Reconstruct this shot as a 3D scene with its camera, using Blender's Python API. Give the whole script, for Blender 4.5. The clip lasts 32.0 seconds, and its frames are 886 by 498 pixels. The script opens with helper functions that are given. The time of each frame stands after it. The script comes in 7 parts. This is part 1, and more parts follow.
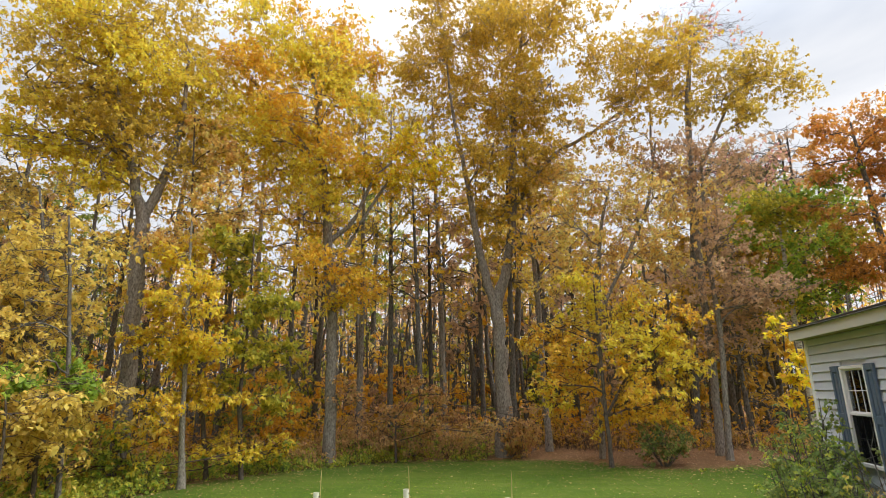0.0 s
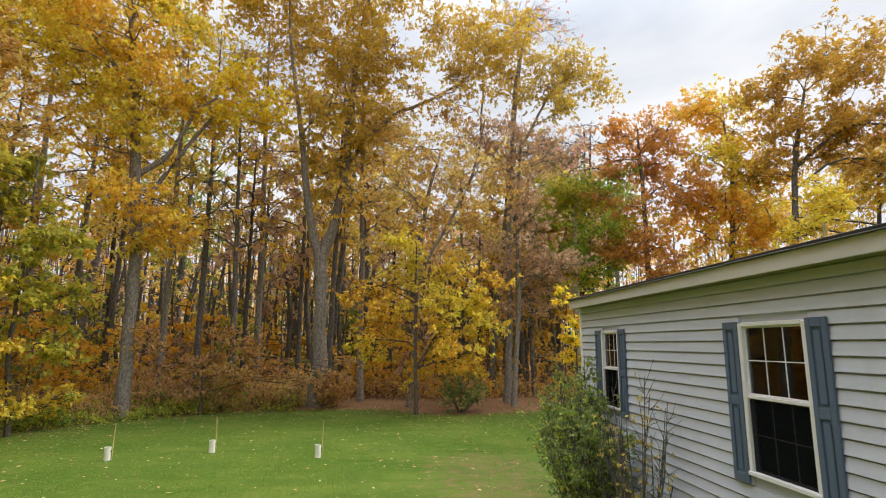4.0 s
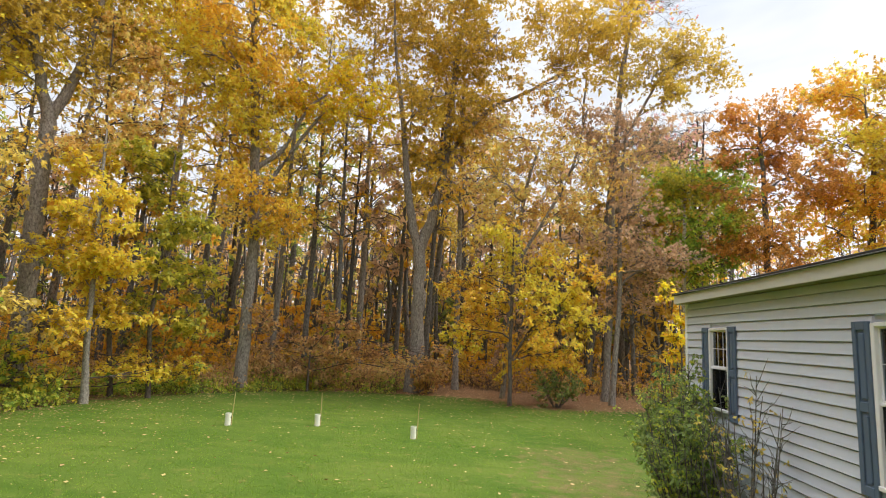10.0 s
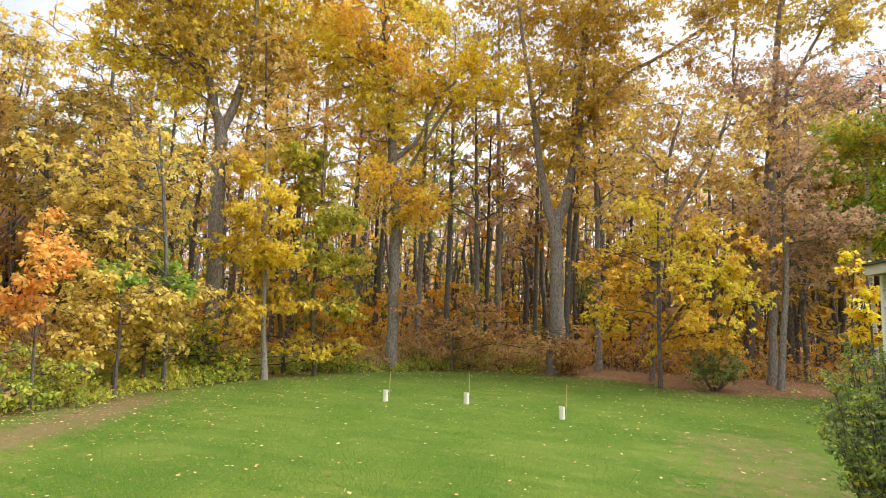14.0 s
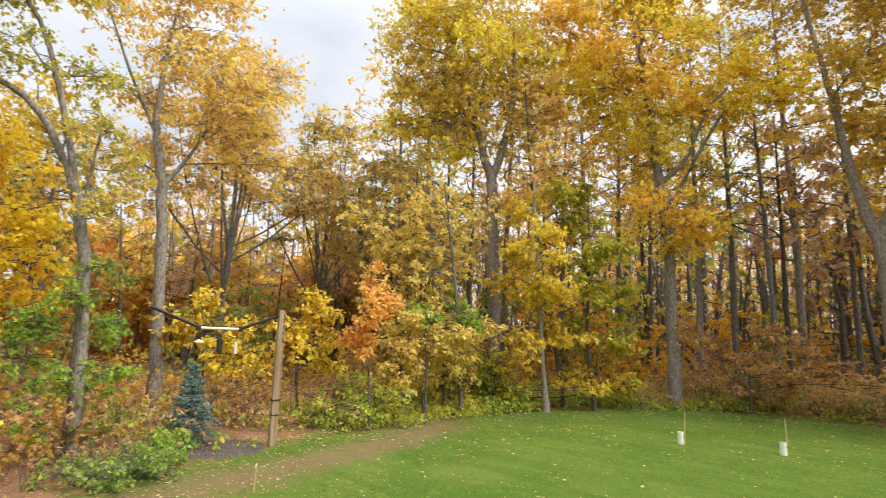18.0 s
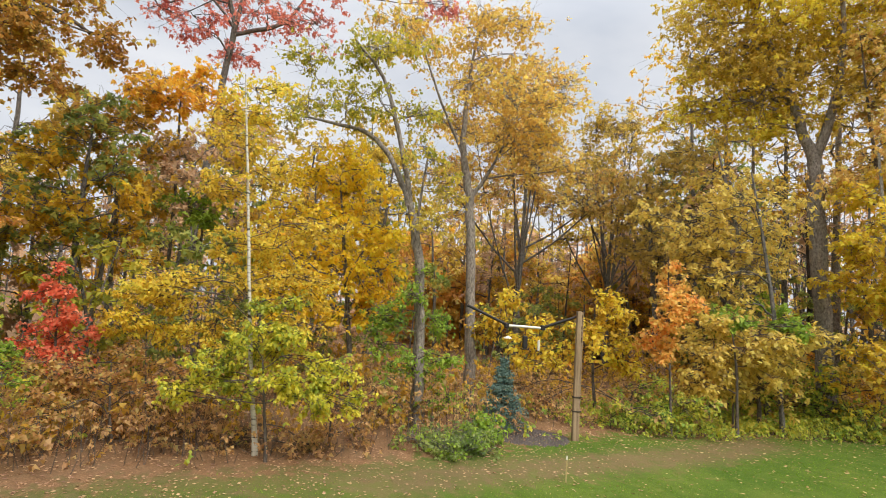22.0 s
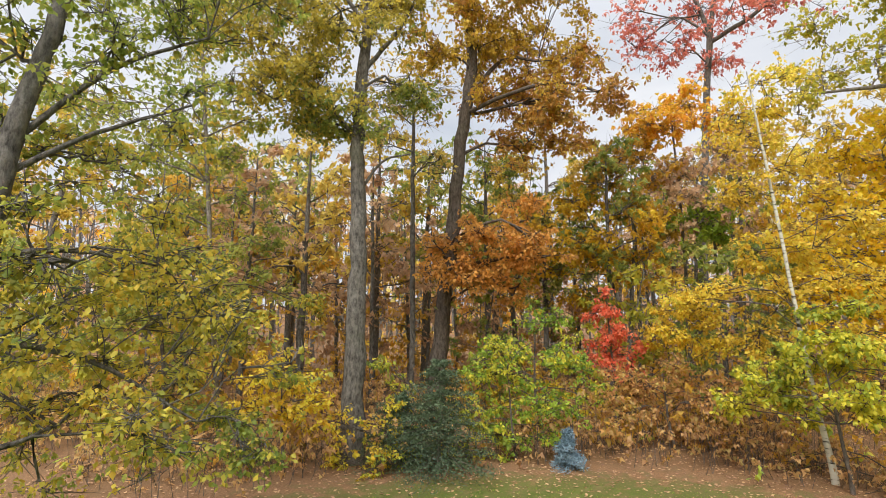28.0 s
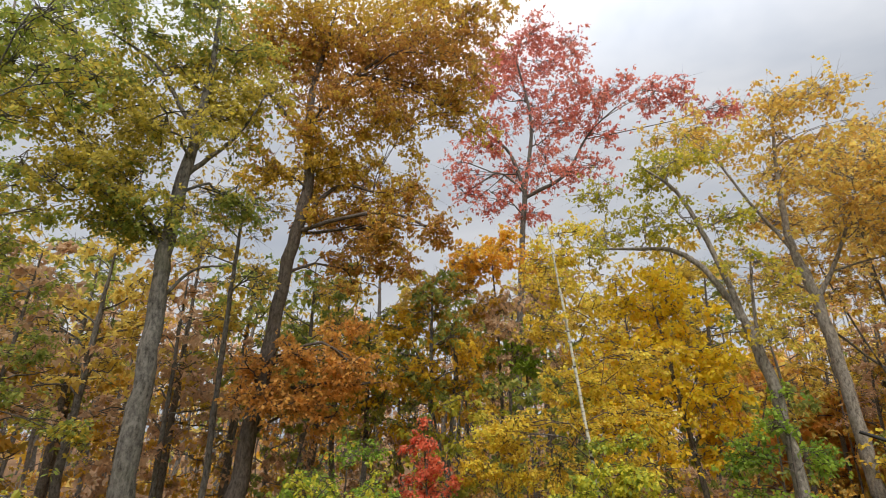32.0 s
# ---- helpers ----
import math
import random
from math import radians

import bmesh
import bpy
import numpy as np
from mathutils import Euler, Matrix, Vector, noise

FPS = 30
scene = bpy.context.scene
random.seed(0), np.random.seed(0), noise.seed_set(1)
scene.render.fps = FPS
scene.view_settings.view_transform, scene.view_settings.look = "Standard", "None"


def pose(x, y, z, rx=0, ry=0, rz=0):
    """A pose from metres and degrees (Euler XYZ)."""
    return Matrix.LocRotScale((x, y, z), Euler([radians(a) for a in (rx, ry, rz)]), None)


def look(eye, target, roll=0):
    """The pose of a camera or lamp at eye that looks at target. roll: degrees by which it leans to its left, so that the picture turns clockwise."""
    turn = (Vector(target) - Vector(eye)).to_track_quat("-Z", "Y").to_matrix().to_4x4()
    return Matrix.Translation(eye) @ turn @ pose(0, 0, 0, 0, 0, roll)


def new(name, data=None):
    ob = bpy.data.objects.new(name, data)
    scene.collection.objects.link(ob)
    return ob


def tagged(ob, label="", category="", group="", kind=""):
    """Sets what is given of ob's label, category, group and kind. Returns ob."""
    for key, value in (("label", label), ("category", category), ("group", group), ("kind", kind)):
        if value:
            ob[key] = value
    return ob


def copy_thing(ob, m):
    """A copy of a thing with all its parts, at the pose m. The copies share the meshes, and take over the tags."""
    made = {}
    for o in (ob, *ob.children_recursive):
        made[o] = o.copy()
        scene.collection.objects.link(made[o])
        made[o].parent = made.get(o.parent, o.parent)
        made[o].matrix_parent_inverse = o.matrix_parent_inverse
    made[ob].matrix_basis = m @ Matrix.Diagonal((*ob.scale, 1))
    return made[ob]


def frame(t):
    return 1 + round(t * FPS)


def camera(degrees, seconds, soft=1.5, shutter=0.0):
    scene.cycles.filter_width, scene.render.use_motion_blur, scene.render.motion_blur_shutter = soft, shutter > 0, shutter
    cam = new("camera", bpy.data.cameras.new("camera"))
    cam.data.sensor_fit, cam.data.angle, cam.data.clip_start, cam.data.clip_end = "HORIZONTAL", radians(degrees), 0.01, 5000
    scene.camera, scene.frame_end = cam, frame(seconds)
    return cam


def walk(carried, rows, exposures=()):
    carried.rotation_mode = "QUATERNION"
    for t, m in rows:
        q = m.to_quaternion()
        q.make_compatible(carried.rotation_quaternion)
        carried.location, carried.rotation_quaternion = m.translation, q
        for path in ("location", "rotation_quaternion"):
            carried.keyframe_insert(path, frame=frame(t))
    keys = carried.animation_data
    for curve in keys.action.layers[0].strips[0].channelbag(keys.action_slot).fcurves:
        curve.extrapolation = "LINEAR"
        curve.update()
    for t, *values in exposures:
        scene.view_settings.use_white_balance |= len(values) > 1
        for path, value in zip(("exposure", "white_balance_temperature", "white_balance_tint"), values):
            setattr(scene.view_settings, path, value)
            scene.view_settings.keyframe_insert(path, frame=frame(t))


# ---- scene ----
cam = camera(79.2, 32.0, soft=0.55, shutter=0.3)
PATH = [
    (0, (-2.065, -1.884, 2.712), (-2.497, -0.001, 3.228), -0.86),
    (0.5, (-2.102, -1.989, 2.728), (-2.462, -0.095, 3.260), -1.00),
    (1, (-2.104, -2.058, 2.734), (-2.394, -0.154, 3.272), -1.23),
    (1.5, (-2.138, -2.134, 2.751), (-2.355, -0.213, 3.266), -1.20),
    (2, (-2.184, -2.210, 2.745), (-2.316, -0.272, 3.219), -1.20),
    (2.5, (-2.198, -2.278, 2.737), (-2.243, -0.327, 3.178), -1.13),
    (3, (-2.176, -2.249, 2.730), (-2.145, -0.293, 3.143), -0.90),
    (3.5, (-2.176, -2.252, 2.728), (-2.068, -0.291, 3.106), -0.32),
    (4, (-2.167, -2.271, 2.729), (-1.959, -0.313, 3.079), 0.39),
    (4.5, (-2.180, -2.317, 2.724), (-1.877, -0.369, 3.060), 0.72),
    (6.5, (-2.172, -2.418, 2.708), (-1.603, -0.531, 3.047), 0.30),
    (7, (-2.162, -2.387, 2.698), (-1.662, -0.482, 3.045), 0.39),
    (7.5, (-2.158, -2.366, 2.685), (-1.756, -0.438, 3.033), 0.83),
    (8, (-2.102, -2.298, 2.664), (-1.814, -0.351, 3.019), 1.25),
    (8.5, (-2.086, -2.270, 2.656), (-1.895, -0.310, 3.003), 1.80),
    (9, (-2.082, -2.266, 2.639), (-2.042, -0.296, 2.977), 2.67),
    (9.5, (-2.108, -2.290, 2.638), (-2.171, -0.318, 2.969), 3.16),
    (10, (-2.146, -2.319, 2.629), (-2.299, -0.349, 2.944), 3.30),
    (10.5, (-2.180, -2.292, 2.603), (-2.421, -0.332, 2.915), 2.95),
    (11, (-2.186, -2.312, 2.598), (-2.477, -0.358, 2.908), 2.90),
    (11.5, (-2.204, -2.316, 2.586), (-2.533, -0.367, 2.890), 2.78),
    (12, (-2.228, -2.321, 2.601), (-2.589, -0.376, 2.894), 2.75),
    (12.5, (-2.233, -2.334, 2.584), (-2.623, -0.393, 2.866), 2.66),
    (13, (-2.256, -2.352, 2.589), (-2.698, -0.419, 2.846), 2.53),
    (13.5, (-2.290, -2.400, 2.577), (-2.833, -0.490, 2.811), 2.41),
    (15.5, (-2.563, -2.530, 2.714), (-3.460, -0.760, 2.966), 2.22),
    (16, (-2.563, -2.619, 2.687), (-3.613, -0.939, 2.955), 2.06),
    (16.5, (-2.640, -2.717, 2.676), (-3.790, -1.104, 2.947), 2.08),
    (17, (-2.725, -2.817, 2.690), (-3.944, -1.255, 2.959), 2.08),
    (17.5, (-2.756, -2.887, 2.664), (-4.041, -1.380, 2.944), 1.68),
    (18, (-2.771, -2.953, 2.683), (-4.175, -1.561, 2.984), 2.02),
    (18.5, (-2.779, -3.090, 2.670), (-4.342, -1.883, 2.986), 2.75),
    (19, (-2.791, -3.152, 2.695), (-4.433, -2.054, 3.006), 3.39),
    (19.5, (-2.787, -3.213, 2.786), (-4.483, -2.195, 3.078), 3.88),
    (20, (-2.768, -3.258, 2.829), (-4.514, -2.322, 3.099), 4.05),
    (20.5, (-2.723, -3.285, 2.842), (-4.517, -2.438, 3.095), 4.13),
    (21, (-2.689, -3.346, 2.800), (-4.529, -2.603, 3.046), 4.20),
    (21.5, (-2.657, -3.401, 2.802), (-4.541, -2.773, 3.037), 4.15),
    (22, (-2.642, -3.467, 2.770), (-4.558, -2.941, 3.003), 4.13),
    (22.5, (-2.654, -3.579, 2.762), (-4.596, -3.159, 2.991), 3.66),
    (23, (-2.652, -3.672, 2.724), (-4.626, -3.412, 2.903), 3.64),
    (23.5, (-2.704, -3.839, 2.679), (-4.698, -3.764, 2.816), 2.92),
    (24, (-2.712, -3.987, 2.657), (-4.704, -4.075, 2.806), 1.31),
    (24.5, (-2.672, -4.070, 2.679), (-4.653, -4.283, 2.845), 0.63),
    (25, (-2.639, -4.043, 2.683), (-4.607, -4.360, 2.851), 0.46),
    (25.5, (-2.627, -4.016, 2.686), (-4.552, -4.539, 2.837), 1.10),
    (26, (-2.592, -3.960, 2.693), (-4.441, -4.715, 2.808), 1.29),
    (26.5, (-2.536, -3.901, 2.707), (-4.301, -4.837, 2.804), 0.75),
    (28.5, (-2.362, -3.971, 2.574), (-3.975, -5.121, 2.849), 0.90),
    (29, (-2.371, -3.963, 2.558), (-3.972, -5.107, 2.914), 1.07),
    (29.5, (-2.348, -3.929, 2.599), (-3.940, -5.060, 3.029), 1.09),
    (30, (-2.391, -3.879, 2.626), (-4.027, -4.917, 3.121), 1.51),
    (30.5, (-2.469, -3.828, 2.636), (-4.168, -4.721, 3.195), 1.89),
    (31, (-2.543, -3.749, 2.640), (-4.282, -4.527, 3.249), 1.84),
    (31.5, (-2.599, -3.728, 2.621), (-4.369, -4.393, 3.273), 1.49),
    (32, (-2.636, -3.735, 2.614), (-4.430, -4.291, 3.302), 0.99),
]
walk(cam, [(t, look(eye, target, roll)) for t, eye, target, roll in PATH],
     [(0, 0.10), (4.5, 0.08), (7, 0.05), (8, 0.08), (10, 0.30), (13, 0.50), (16, 0.48), (18, 0.34), (20, 0.16), (23, 0.04), (26, 0.28), (28, 0.14), (30, -0.10), (32, -0.34)])

# ---------------------------------------------------------------- light
SUN_AZ, SUN_EL = radians(20), radians(48)          # azimuth from +x towards +y

world = bpy.data.worlds.new("overcast_sky")
scene.world = world
world.use_nodes = True
wn, wl = world.node_tree.nodes, world.node_tree.links
wn.clear()


def wnode(kind, **values):
    n = wn.new(kind)
    for k, v in values.items():
        n.inputs[k].default_value = v
    return n


coord = wn.new("ShaderNodeTexCoord")
squash = wnode("ShaderNodeMapping", Scale=(1.0, 1.0, 2.6))
wl.new(coord.outputs["Generated"], squash.inputs["Vector"])
clouds = wnode("ShaderNodeTexNoise", Scale=1.7, Detail=5.0, Roughness=0.5, Distortion=0.35)
wl.new(squash.outputs["Vector"], clouds.inputs["Vector"])
cover = wn.new("ShaderNodeValToRGB")
cover.color_ramp.elements[0].position, cover.color_ramp.elements[0].color = 0.34, (0.60, 0.65, 0.74, 1)
cover.color_ramp.elements[1].position, cover.color_ramp.elements[1].color = 0.62, (0.93, 0.94, 0.97, 1)
wl.new(clouds.outputs["Fac"], cover.inputs["Fac"])
sky = wn.new("ShaderNodeTexSky")
sky.sky_type, sky.sun_disc = "NISHITA", False
sky.sun_elevation, sky.sun_rotation = SUN_EL, radians(90) - SUN_AZ
sky.air_density, sky.dust_density = 1.0, 4.0
sky_bg = wnode("ShaderNodeBackground", Strength=0.06)
wl.new(sky.outputs["Color"], sky_bg.inputs["Color"])
cloud_bg = wn.new("ShaderNodeBackground")
height_of = wn.new("ShaderNodeSeparateXYZ")
wl.new(coord.outputs["Generated"], height_of.inputs["Vector"])
zenith = wn.new("ShaderNodeMapRange")          # an overcast sky is brightest overhead
zenith.interpolation_type = "SMOOTHSTEP"
for socket, value in (("From Min", 0.45), ("From Max", 1.0), ("To Min", 0.97), ("To Max", 3.6)):
    zenith.inputs[socket].default_value = value
wl.new(height_of.outputs["Z"], zenith.inputs["Value"])
towards = wn.new("ShaderNodeVectorMath")       # cloud glows a little more on the sun's side
towards.operation = "DOT_PRODUCT"
towards.inputs[1].default_value = (math.cos(SUN_AZ - radians(35)), math.sin(SUN_AZ - radians(35)), 0.0)
wl.new(coord.outputs["Generated"], towards.inputs[0])
glow = wn.new("ShaderNodeMapRange")
for socket, value in (("From Min", -1.0), ("From Max", 1.0), ("To Min", 1.04), ("To Max", 1.16)):
    glow.inputs[socket].default_value = value
wl.new(towards.outputs["Value"], glow.inputs["Value"])
power = wn.new("ShaderNodeMath")
power.operation = "MULTIPLY"
wl.new(zenith.outputs["Result"], power.inputs[0])
wl.new(glow.outputs["Result"], power.inputs[1])
wl.new(power.outputs["Value"], cloud_bg.inputs["Strength"])
wl.new(cover.outputs["Color"], cloud_bg.inputs["Color"])
both = wnode("ShaderNodeMixShader", Fac=0.85)
wl.new(sky_bg.outputs["Background"], both.inputs[1])
wl.new(cloud_bg.outputs["Background"], both.inputs[2])
out = wn.new("ShaderNodeOutputWorld")
wl.new(both.outputs["Shader"], out.inputs["Surface"])

lamp = bpy.data.lights.new("sun", "SUN")
lamp.energy, lamp.angle, lamp.color = 3.0, radians(25), (1.0, 0.95, 0.87)
sun = new("sun", lamp)
sun_from = Vector((math.cos(SUN_EL) * math.cos(SUN_AZ), math.cos(SUN_EL) * math.sin(SUN_AZ), math.sin(SUN_EL)))
sun.matrix_world = look(sun_from * 60, (0, 0, 0))

# ---------------------------------------------------------------- materials
def srgb(r, g, b):
    """Linear colour from 8-bit display values."""
    return tuple(((c / 255) / 12.92 if c <= 10 else (((c / 255) + 0.055) / 1.055) ** 2.4) for c in (r, g, b)) + (1.0,)


class Mat:
    """A small builder of node materials."""

    def __init__(self, name):
        self.m = bpy.data.materials.new(name)
        self.m.use_nodes = True
        self.n, self.l = self.m.node_tree.nodes, self.m.node_tree.links
        self.n.clear()
        self.out = self.n.new("ShaderNodeOutputMaterial")
        self.pos = self.n.new("ShaderNodeTexCoord")

    def node(self, kind, link=None, **values):
        n = self.n.new(kind)
        for k, v in values.items():
            n.inputs[k.replace("_", " ")].default_value = v
        for socket, source in (link or {}).items():
            self.l.new(source, n.inputs[socket])
        return n

    def noise(self, scale, detail=4.0, rough=0.55, stretch=None, coords="Object"):
        source = self.pos.outputs[coords]
        if stretch:
            source = self.node("ShaderNodeMapping", {"Vector": source}, Scale=stretch).outputs["Vector"]
        return self.node("ShaderNodeTexNoise", {"Vector": source}, Scale=scale, Detail=detail, Roughness=rough).outputs["Fac"]

    def ramp(self, source, stops):
        r = self.n.new("ShaderNodeValToRGB")
        while len(r.color_ramp.elements) < len(stops):
            r.color_ramp.elements.new(0.5)
        for e, (at, colour) in zip(r.color_ramp.elements, stops):
            e.position, e.color = at, colour if len(colour) == 4 else (*colour, 1)
        self.l.new(source, r.inputs["Fac"])
        return r.outputs["Color"]

    def mix(self, fac, a, b, blend="MIX"):
        n = self.n.new("ShaderNodeMix")
        n.data_type, n.blend_type = "RGBA", blend
        for socket, v in ((n.inputs[0], fac), (n.inputs[6], a), (n.inputs[7], b)):
            if isinstance(v, (int, float, tuple)):
                socket.default_value = v
            else:
                self.l.new(v, socket)
        return n.outputs[2]

    def math(self, op, a, b=0.5):
        n = self.n.new("ShaderNodeMath")
        n.operation = op
        for socket, v in zip(n.inputs, (a, b)):
            if isinstance(v, (int, float)):
                socket.default_value = v
            else:
                self.l.new(v, socket)
        return n.outputs[0]

    def bump(self, height, strength=0.4, distance=0.02):
        return self.node("ShaderNodeBump", {"Height": height}, Strength=strength, Distance=distance).outputs["Normal"]

    def surface(self, colour, rough=0.7, normal=None, metal=0.0, spec=0.35):
        p = self.n.new("ShaderNodeBsdfPrincipled")
        for key, v in (("Base Color", colour), ("Roughness", rough), ("Normal", normal), ("Metallic", metal), ("Specular IOR Level", spec)):
            if v is None:
                continue
            if isinstance(v, (int, float, tuple)):
                p.inputs[key].default_value = v
            else:
                self.l.new(v, p.inputs[key])
        self.l.new(p.outputs["BSDF"], self.out.inputs["Surface"])
        self.p = p
        return self.m


def scaled(c, k):
    return (c[0] * k, c[1] * k, c[2] * k, 1.0)


def leaf_material(name, colours, thin=0.38):
    """Foliage: each leaf takes its own colour of the range, and boughs differ from one another."""
    m = Mat(name + "_leaf")
    one = m.n.new("ShaderNodeNewGeometry").outputs["Random Per Island"]
    bough = m.noise(0.55, 2.0)
    tuft = m.noise(2.3, 2.0)
    pick = m.math("ADD", m.math("MULTIPLY", one, 0.50), m.math("MULTIPLY", m.math("SUBTRACT", bough, 0.30), 0.75))
    pick = m.math("ADD", pick, m.math("MULTIPLY", m.math("SUBTRACT", tuft, 0.42), 0.55))
    cols = [(min(0.86, 1.42 * r), min(0.81, 1.54 * g), 1.35 * b + (0.0 if name == "grass" else 0.034), 1.0) for r, g, b, _ in (srgb(*c) for c in colours)]
    stops = [(0.06 + 0.88 * k / (len(cols) - 1), c) for k, c in enumerate(cols)]
    colour = m.ramp(pick, stops)
    p = m.node("ShaderNodeBsdfPrincipled", {"Base Color": colour}, Roughness=0.55, Specular_IOR_Level=0.3)
    t = m.node("ShaderNodeBsdfTranslucent", {"Color": colour})
    s = m.node("ShaderNodeMixShader", {1: p.outputs["BSDF"], 2: t.outputs["BSDF"]}, Fac=thin)
    m.l.new(s.outputs["Shader"], m.out.inputs["Surface"])
    return m.m


LEAF_COLOURS = {
    "gold": [(144, 120, 38), (190, 158, 42), (214, 182, 52), (216, 192, 68), (174, 162, 62)],
    "golddeep": [(120, 95, 20), (190, 145, 20), (215, 170, 25), (160, 140, 35)],
    "goldpale": [(162, 124, 62), (198, 156, 68), (212, 178, 88), (180, 162, 76)],
    "amber": [(166, 120, 34), (208, 156, 40), (226, 176, 52), (202, 158, 54)],
    "orange": [(178, 116, 32), (214, 150, 36), (230, 170, 44), (210, 154, 46)],
    "tuft": [(206, 142, 18), (236, 172, 22), (246, 190, 36), (222, 166, 30)],
    "bright": [(248, 152, 8), (253, 168, 14), (255, 180, 26), (250, 162, 16)],
    "olive": [(128, 104, 34), (170, 138, 40), (198, 163, 50), (180, 154, 54), (146, 128, 48)],
    "yolive": [(120, 100, 25), (165, 130, 35), (195, 150, 45), (140, 122, 40)],
    "paleolive": [(140, 116, 38), (174, 146, 50), (198, 168, 62), (162, 142, 48)],
    "tan": [(164, 122, 68), (206, 162, 88), (228, 188, 112), (208, 172, 82)],
    "pink": [(170, 110, 110), (195, 140, 135), (205, 160, 150)],
    "brown": [(130, 104, 76), (170, 136, 104), (192, 156, 124), (154, 130, 94)],
    "rust": [(136, 100, 44), (182, 130, 54), (204, 150, 68), (172, 136, 60)],
    "rustolive": [(110, 78, 34), (156, 110, 42), (184, 136, 52), (150, 122, 50), (116, 102, 46)],
    "russet": [(120, 86, 48), (164, 118, 64), (190, 146, 84), (160, 142, 68), (126, 108, 58)],
    "yellow": [(150, 122, 30), (200, 162, 38), (226, 188, 54), (190, 162, 50)],
    "dull": [(150, 126, 58), (192, 160, 70), (214, 182, 92), (168, 148, 66)],
    "lime": [(110, 110, 25), (150, 145, 35), (185, 165, 45), (200, 170, 50)],
    "limepale": [(128, 118, 42), (166, 148, 56), (196, 170, 66), (212, 176, 72)],
    "limebright": [(108, 120, 36), (150, 154, 44), (192, 176, 50), (218, 186, 54), (134, 140, 46)],
    "green": [(90, 112, 28), (124, 144, 36), (152, 166, 48), (165, 168, 58)],
    "red": [(132, 66, 54), (164, 88, 70), (182, 110, 86), (152, 92, 64)],
    "redpink": [(158, 88, 76), (190, 108, 92), (206, 132, 112), (184, 118, 92), (160, 106, 82)],
    "scarlet": [(196, 84, 52), (228, 104, 66), (238, 126, 88), (212, 102, 60)],
    "peach": [(224, 128, 54), (242, 154, 72), (250, 174, 94), (238, 160, 66)],
    "pale": [(190, 154, 38), (220, 180, 52), (234, 198, 72)],
    "sparse": [(134, 110, 50), (170, 142, 60), (188, 160, 78), (150, 132, 58)],
    "sparsegreen": [(88, 98, 36), (126, 132, 52), (158, 152, 66), (148, 130, 54)],
    "birchleaf": [(150, 128, 38), (204, 166, 50), (226, 186, 66), (180, 160, 52)],
    "near": [(112, 108, 34), (150, 140, 44), (182, 162, 54), (198, 160, 50), (128, 124, 44)],
    "neargreen": [(98, 110, 38), (132, 138, 50), (164, 156, 64), (178, 156, 50)],
    "weed": [(90, 114, 38), (128, 146, 48), (166, 166, 56), (194, 174, 62), (110, 132, 48)],
    "brush": [(128, 96, 62), (164, 124, 80), (188, 148, 94), (154, 134, 78), (138, 110, 72)],
    "litter": [(104, 74, 50), (138, 100, 70), (162, 124, 90), (174, 140, 102), (122, 90, 60)],
    "fallen": [(120, 92, 54), (150, 118, 70), (178, 152, 104), (138, 100, 54), (190, 170, 128)],
    "grass": [(74, 98, 20), (92, 116, 26), (112, 132, 36), (124, 138, 48)],
    "shrub": [(84, 96, 46), (114, 126, 60), (140, 144, 76), (156, 148, 80)],
    "spruce": [(66, 84, 74), (92, 110, 98), (116, 132, 118)],
    "blue": [(82, 96, 108), (110, 126, 138), (136, 150, 160)],
    "conifer": [(54, 64, 34), (74, 86, 46), (98, 106, 64)],
}
LEAF = {k: leaf_material(k, v, 0.15 if k in ("litter", "fallen", "spruce", "blue", "conifer") else 0.56) for k, v in LEAF_COLOURS.items()}


def bark_material(name, dark, light, moss=0.25, scale=1.0):
    m = Mat(name)
    ridge = m.noise(19.0 * scale, 6.0, 0.72, (1.0, 1.0, 0.42))
    patch = m.noise(1.6, 3.0)
    colour = m.ramp(ridge, [(0.32, srgb(*dark)), (0.62, srgb(*light))])
    colour = m.mix(m.ramp(patch, [(0.55, (0, 0, 0)), (0.72, (moss, moss, moss))]), colour, srgb(120, 125, 95))
    return m.surface(colour, 0.9, m.bump(ridge, 0.8, 0.04), spec=0.15)


BARK = {
    "grey": bark_material("grey_bark", (54, 51, 48), (130, 125, 118)),
    "dark": bark_material("dark_bark", (60, 54, 48), (116, 106, 97), 0.1),
    "black": bark_material("black_bark", (46, 42, 39), (96, 88, 81), 0.1),
    "ash": bark_material("ash_grey_bark", (78, 71, 64), (160, 151, 140)),
    "pale": bark_material("pale_bark", (88, 80, 70), (166, 160, 148), 0.2, 1.6),
}


def birch_bark():
    m = Mat("birch_bark")
    bands = m.noise(7.0, 4.0, 0.6, (0.6, 0.6, 3.0))
    colour = m.ramp(bands, [(0.36, srgb(60, 52, 44)), (0.44, srgb(186, 180, 164)), (0.8, srgb(208, 203, 188))])
    return m.surface(colour, 0.7, m.bump(bands, 0.3, 0.01))


BARK["birch"] = birch_bark()


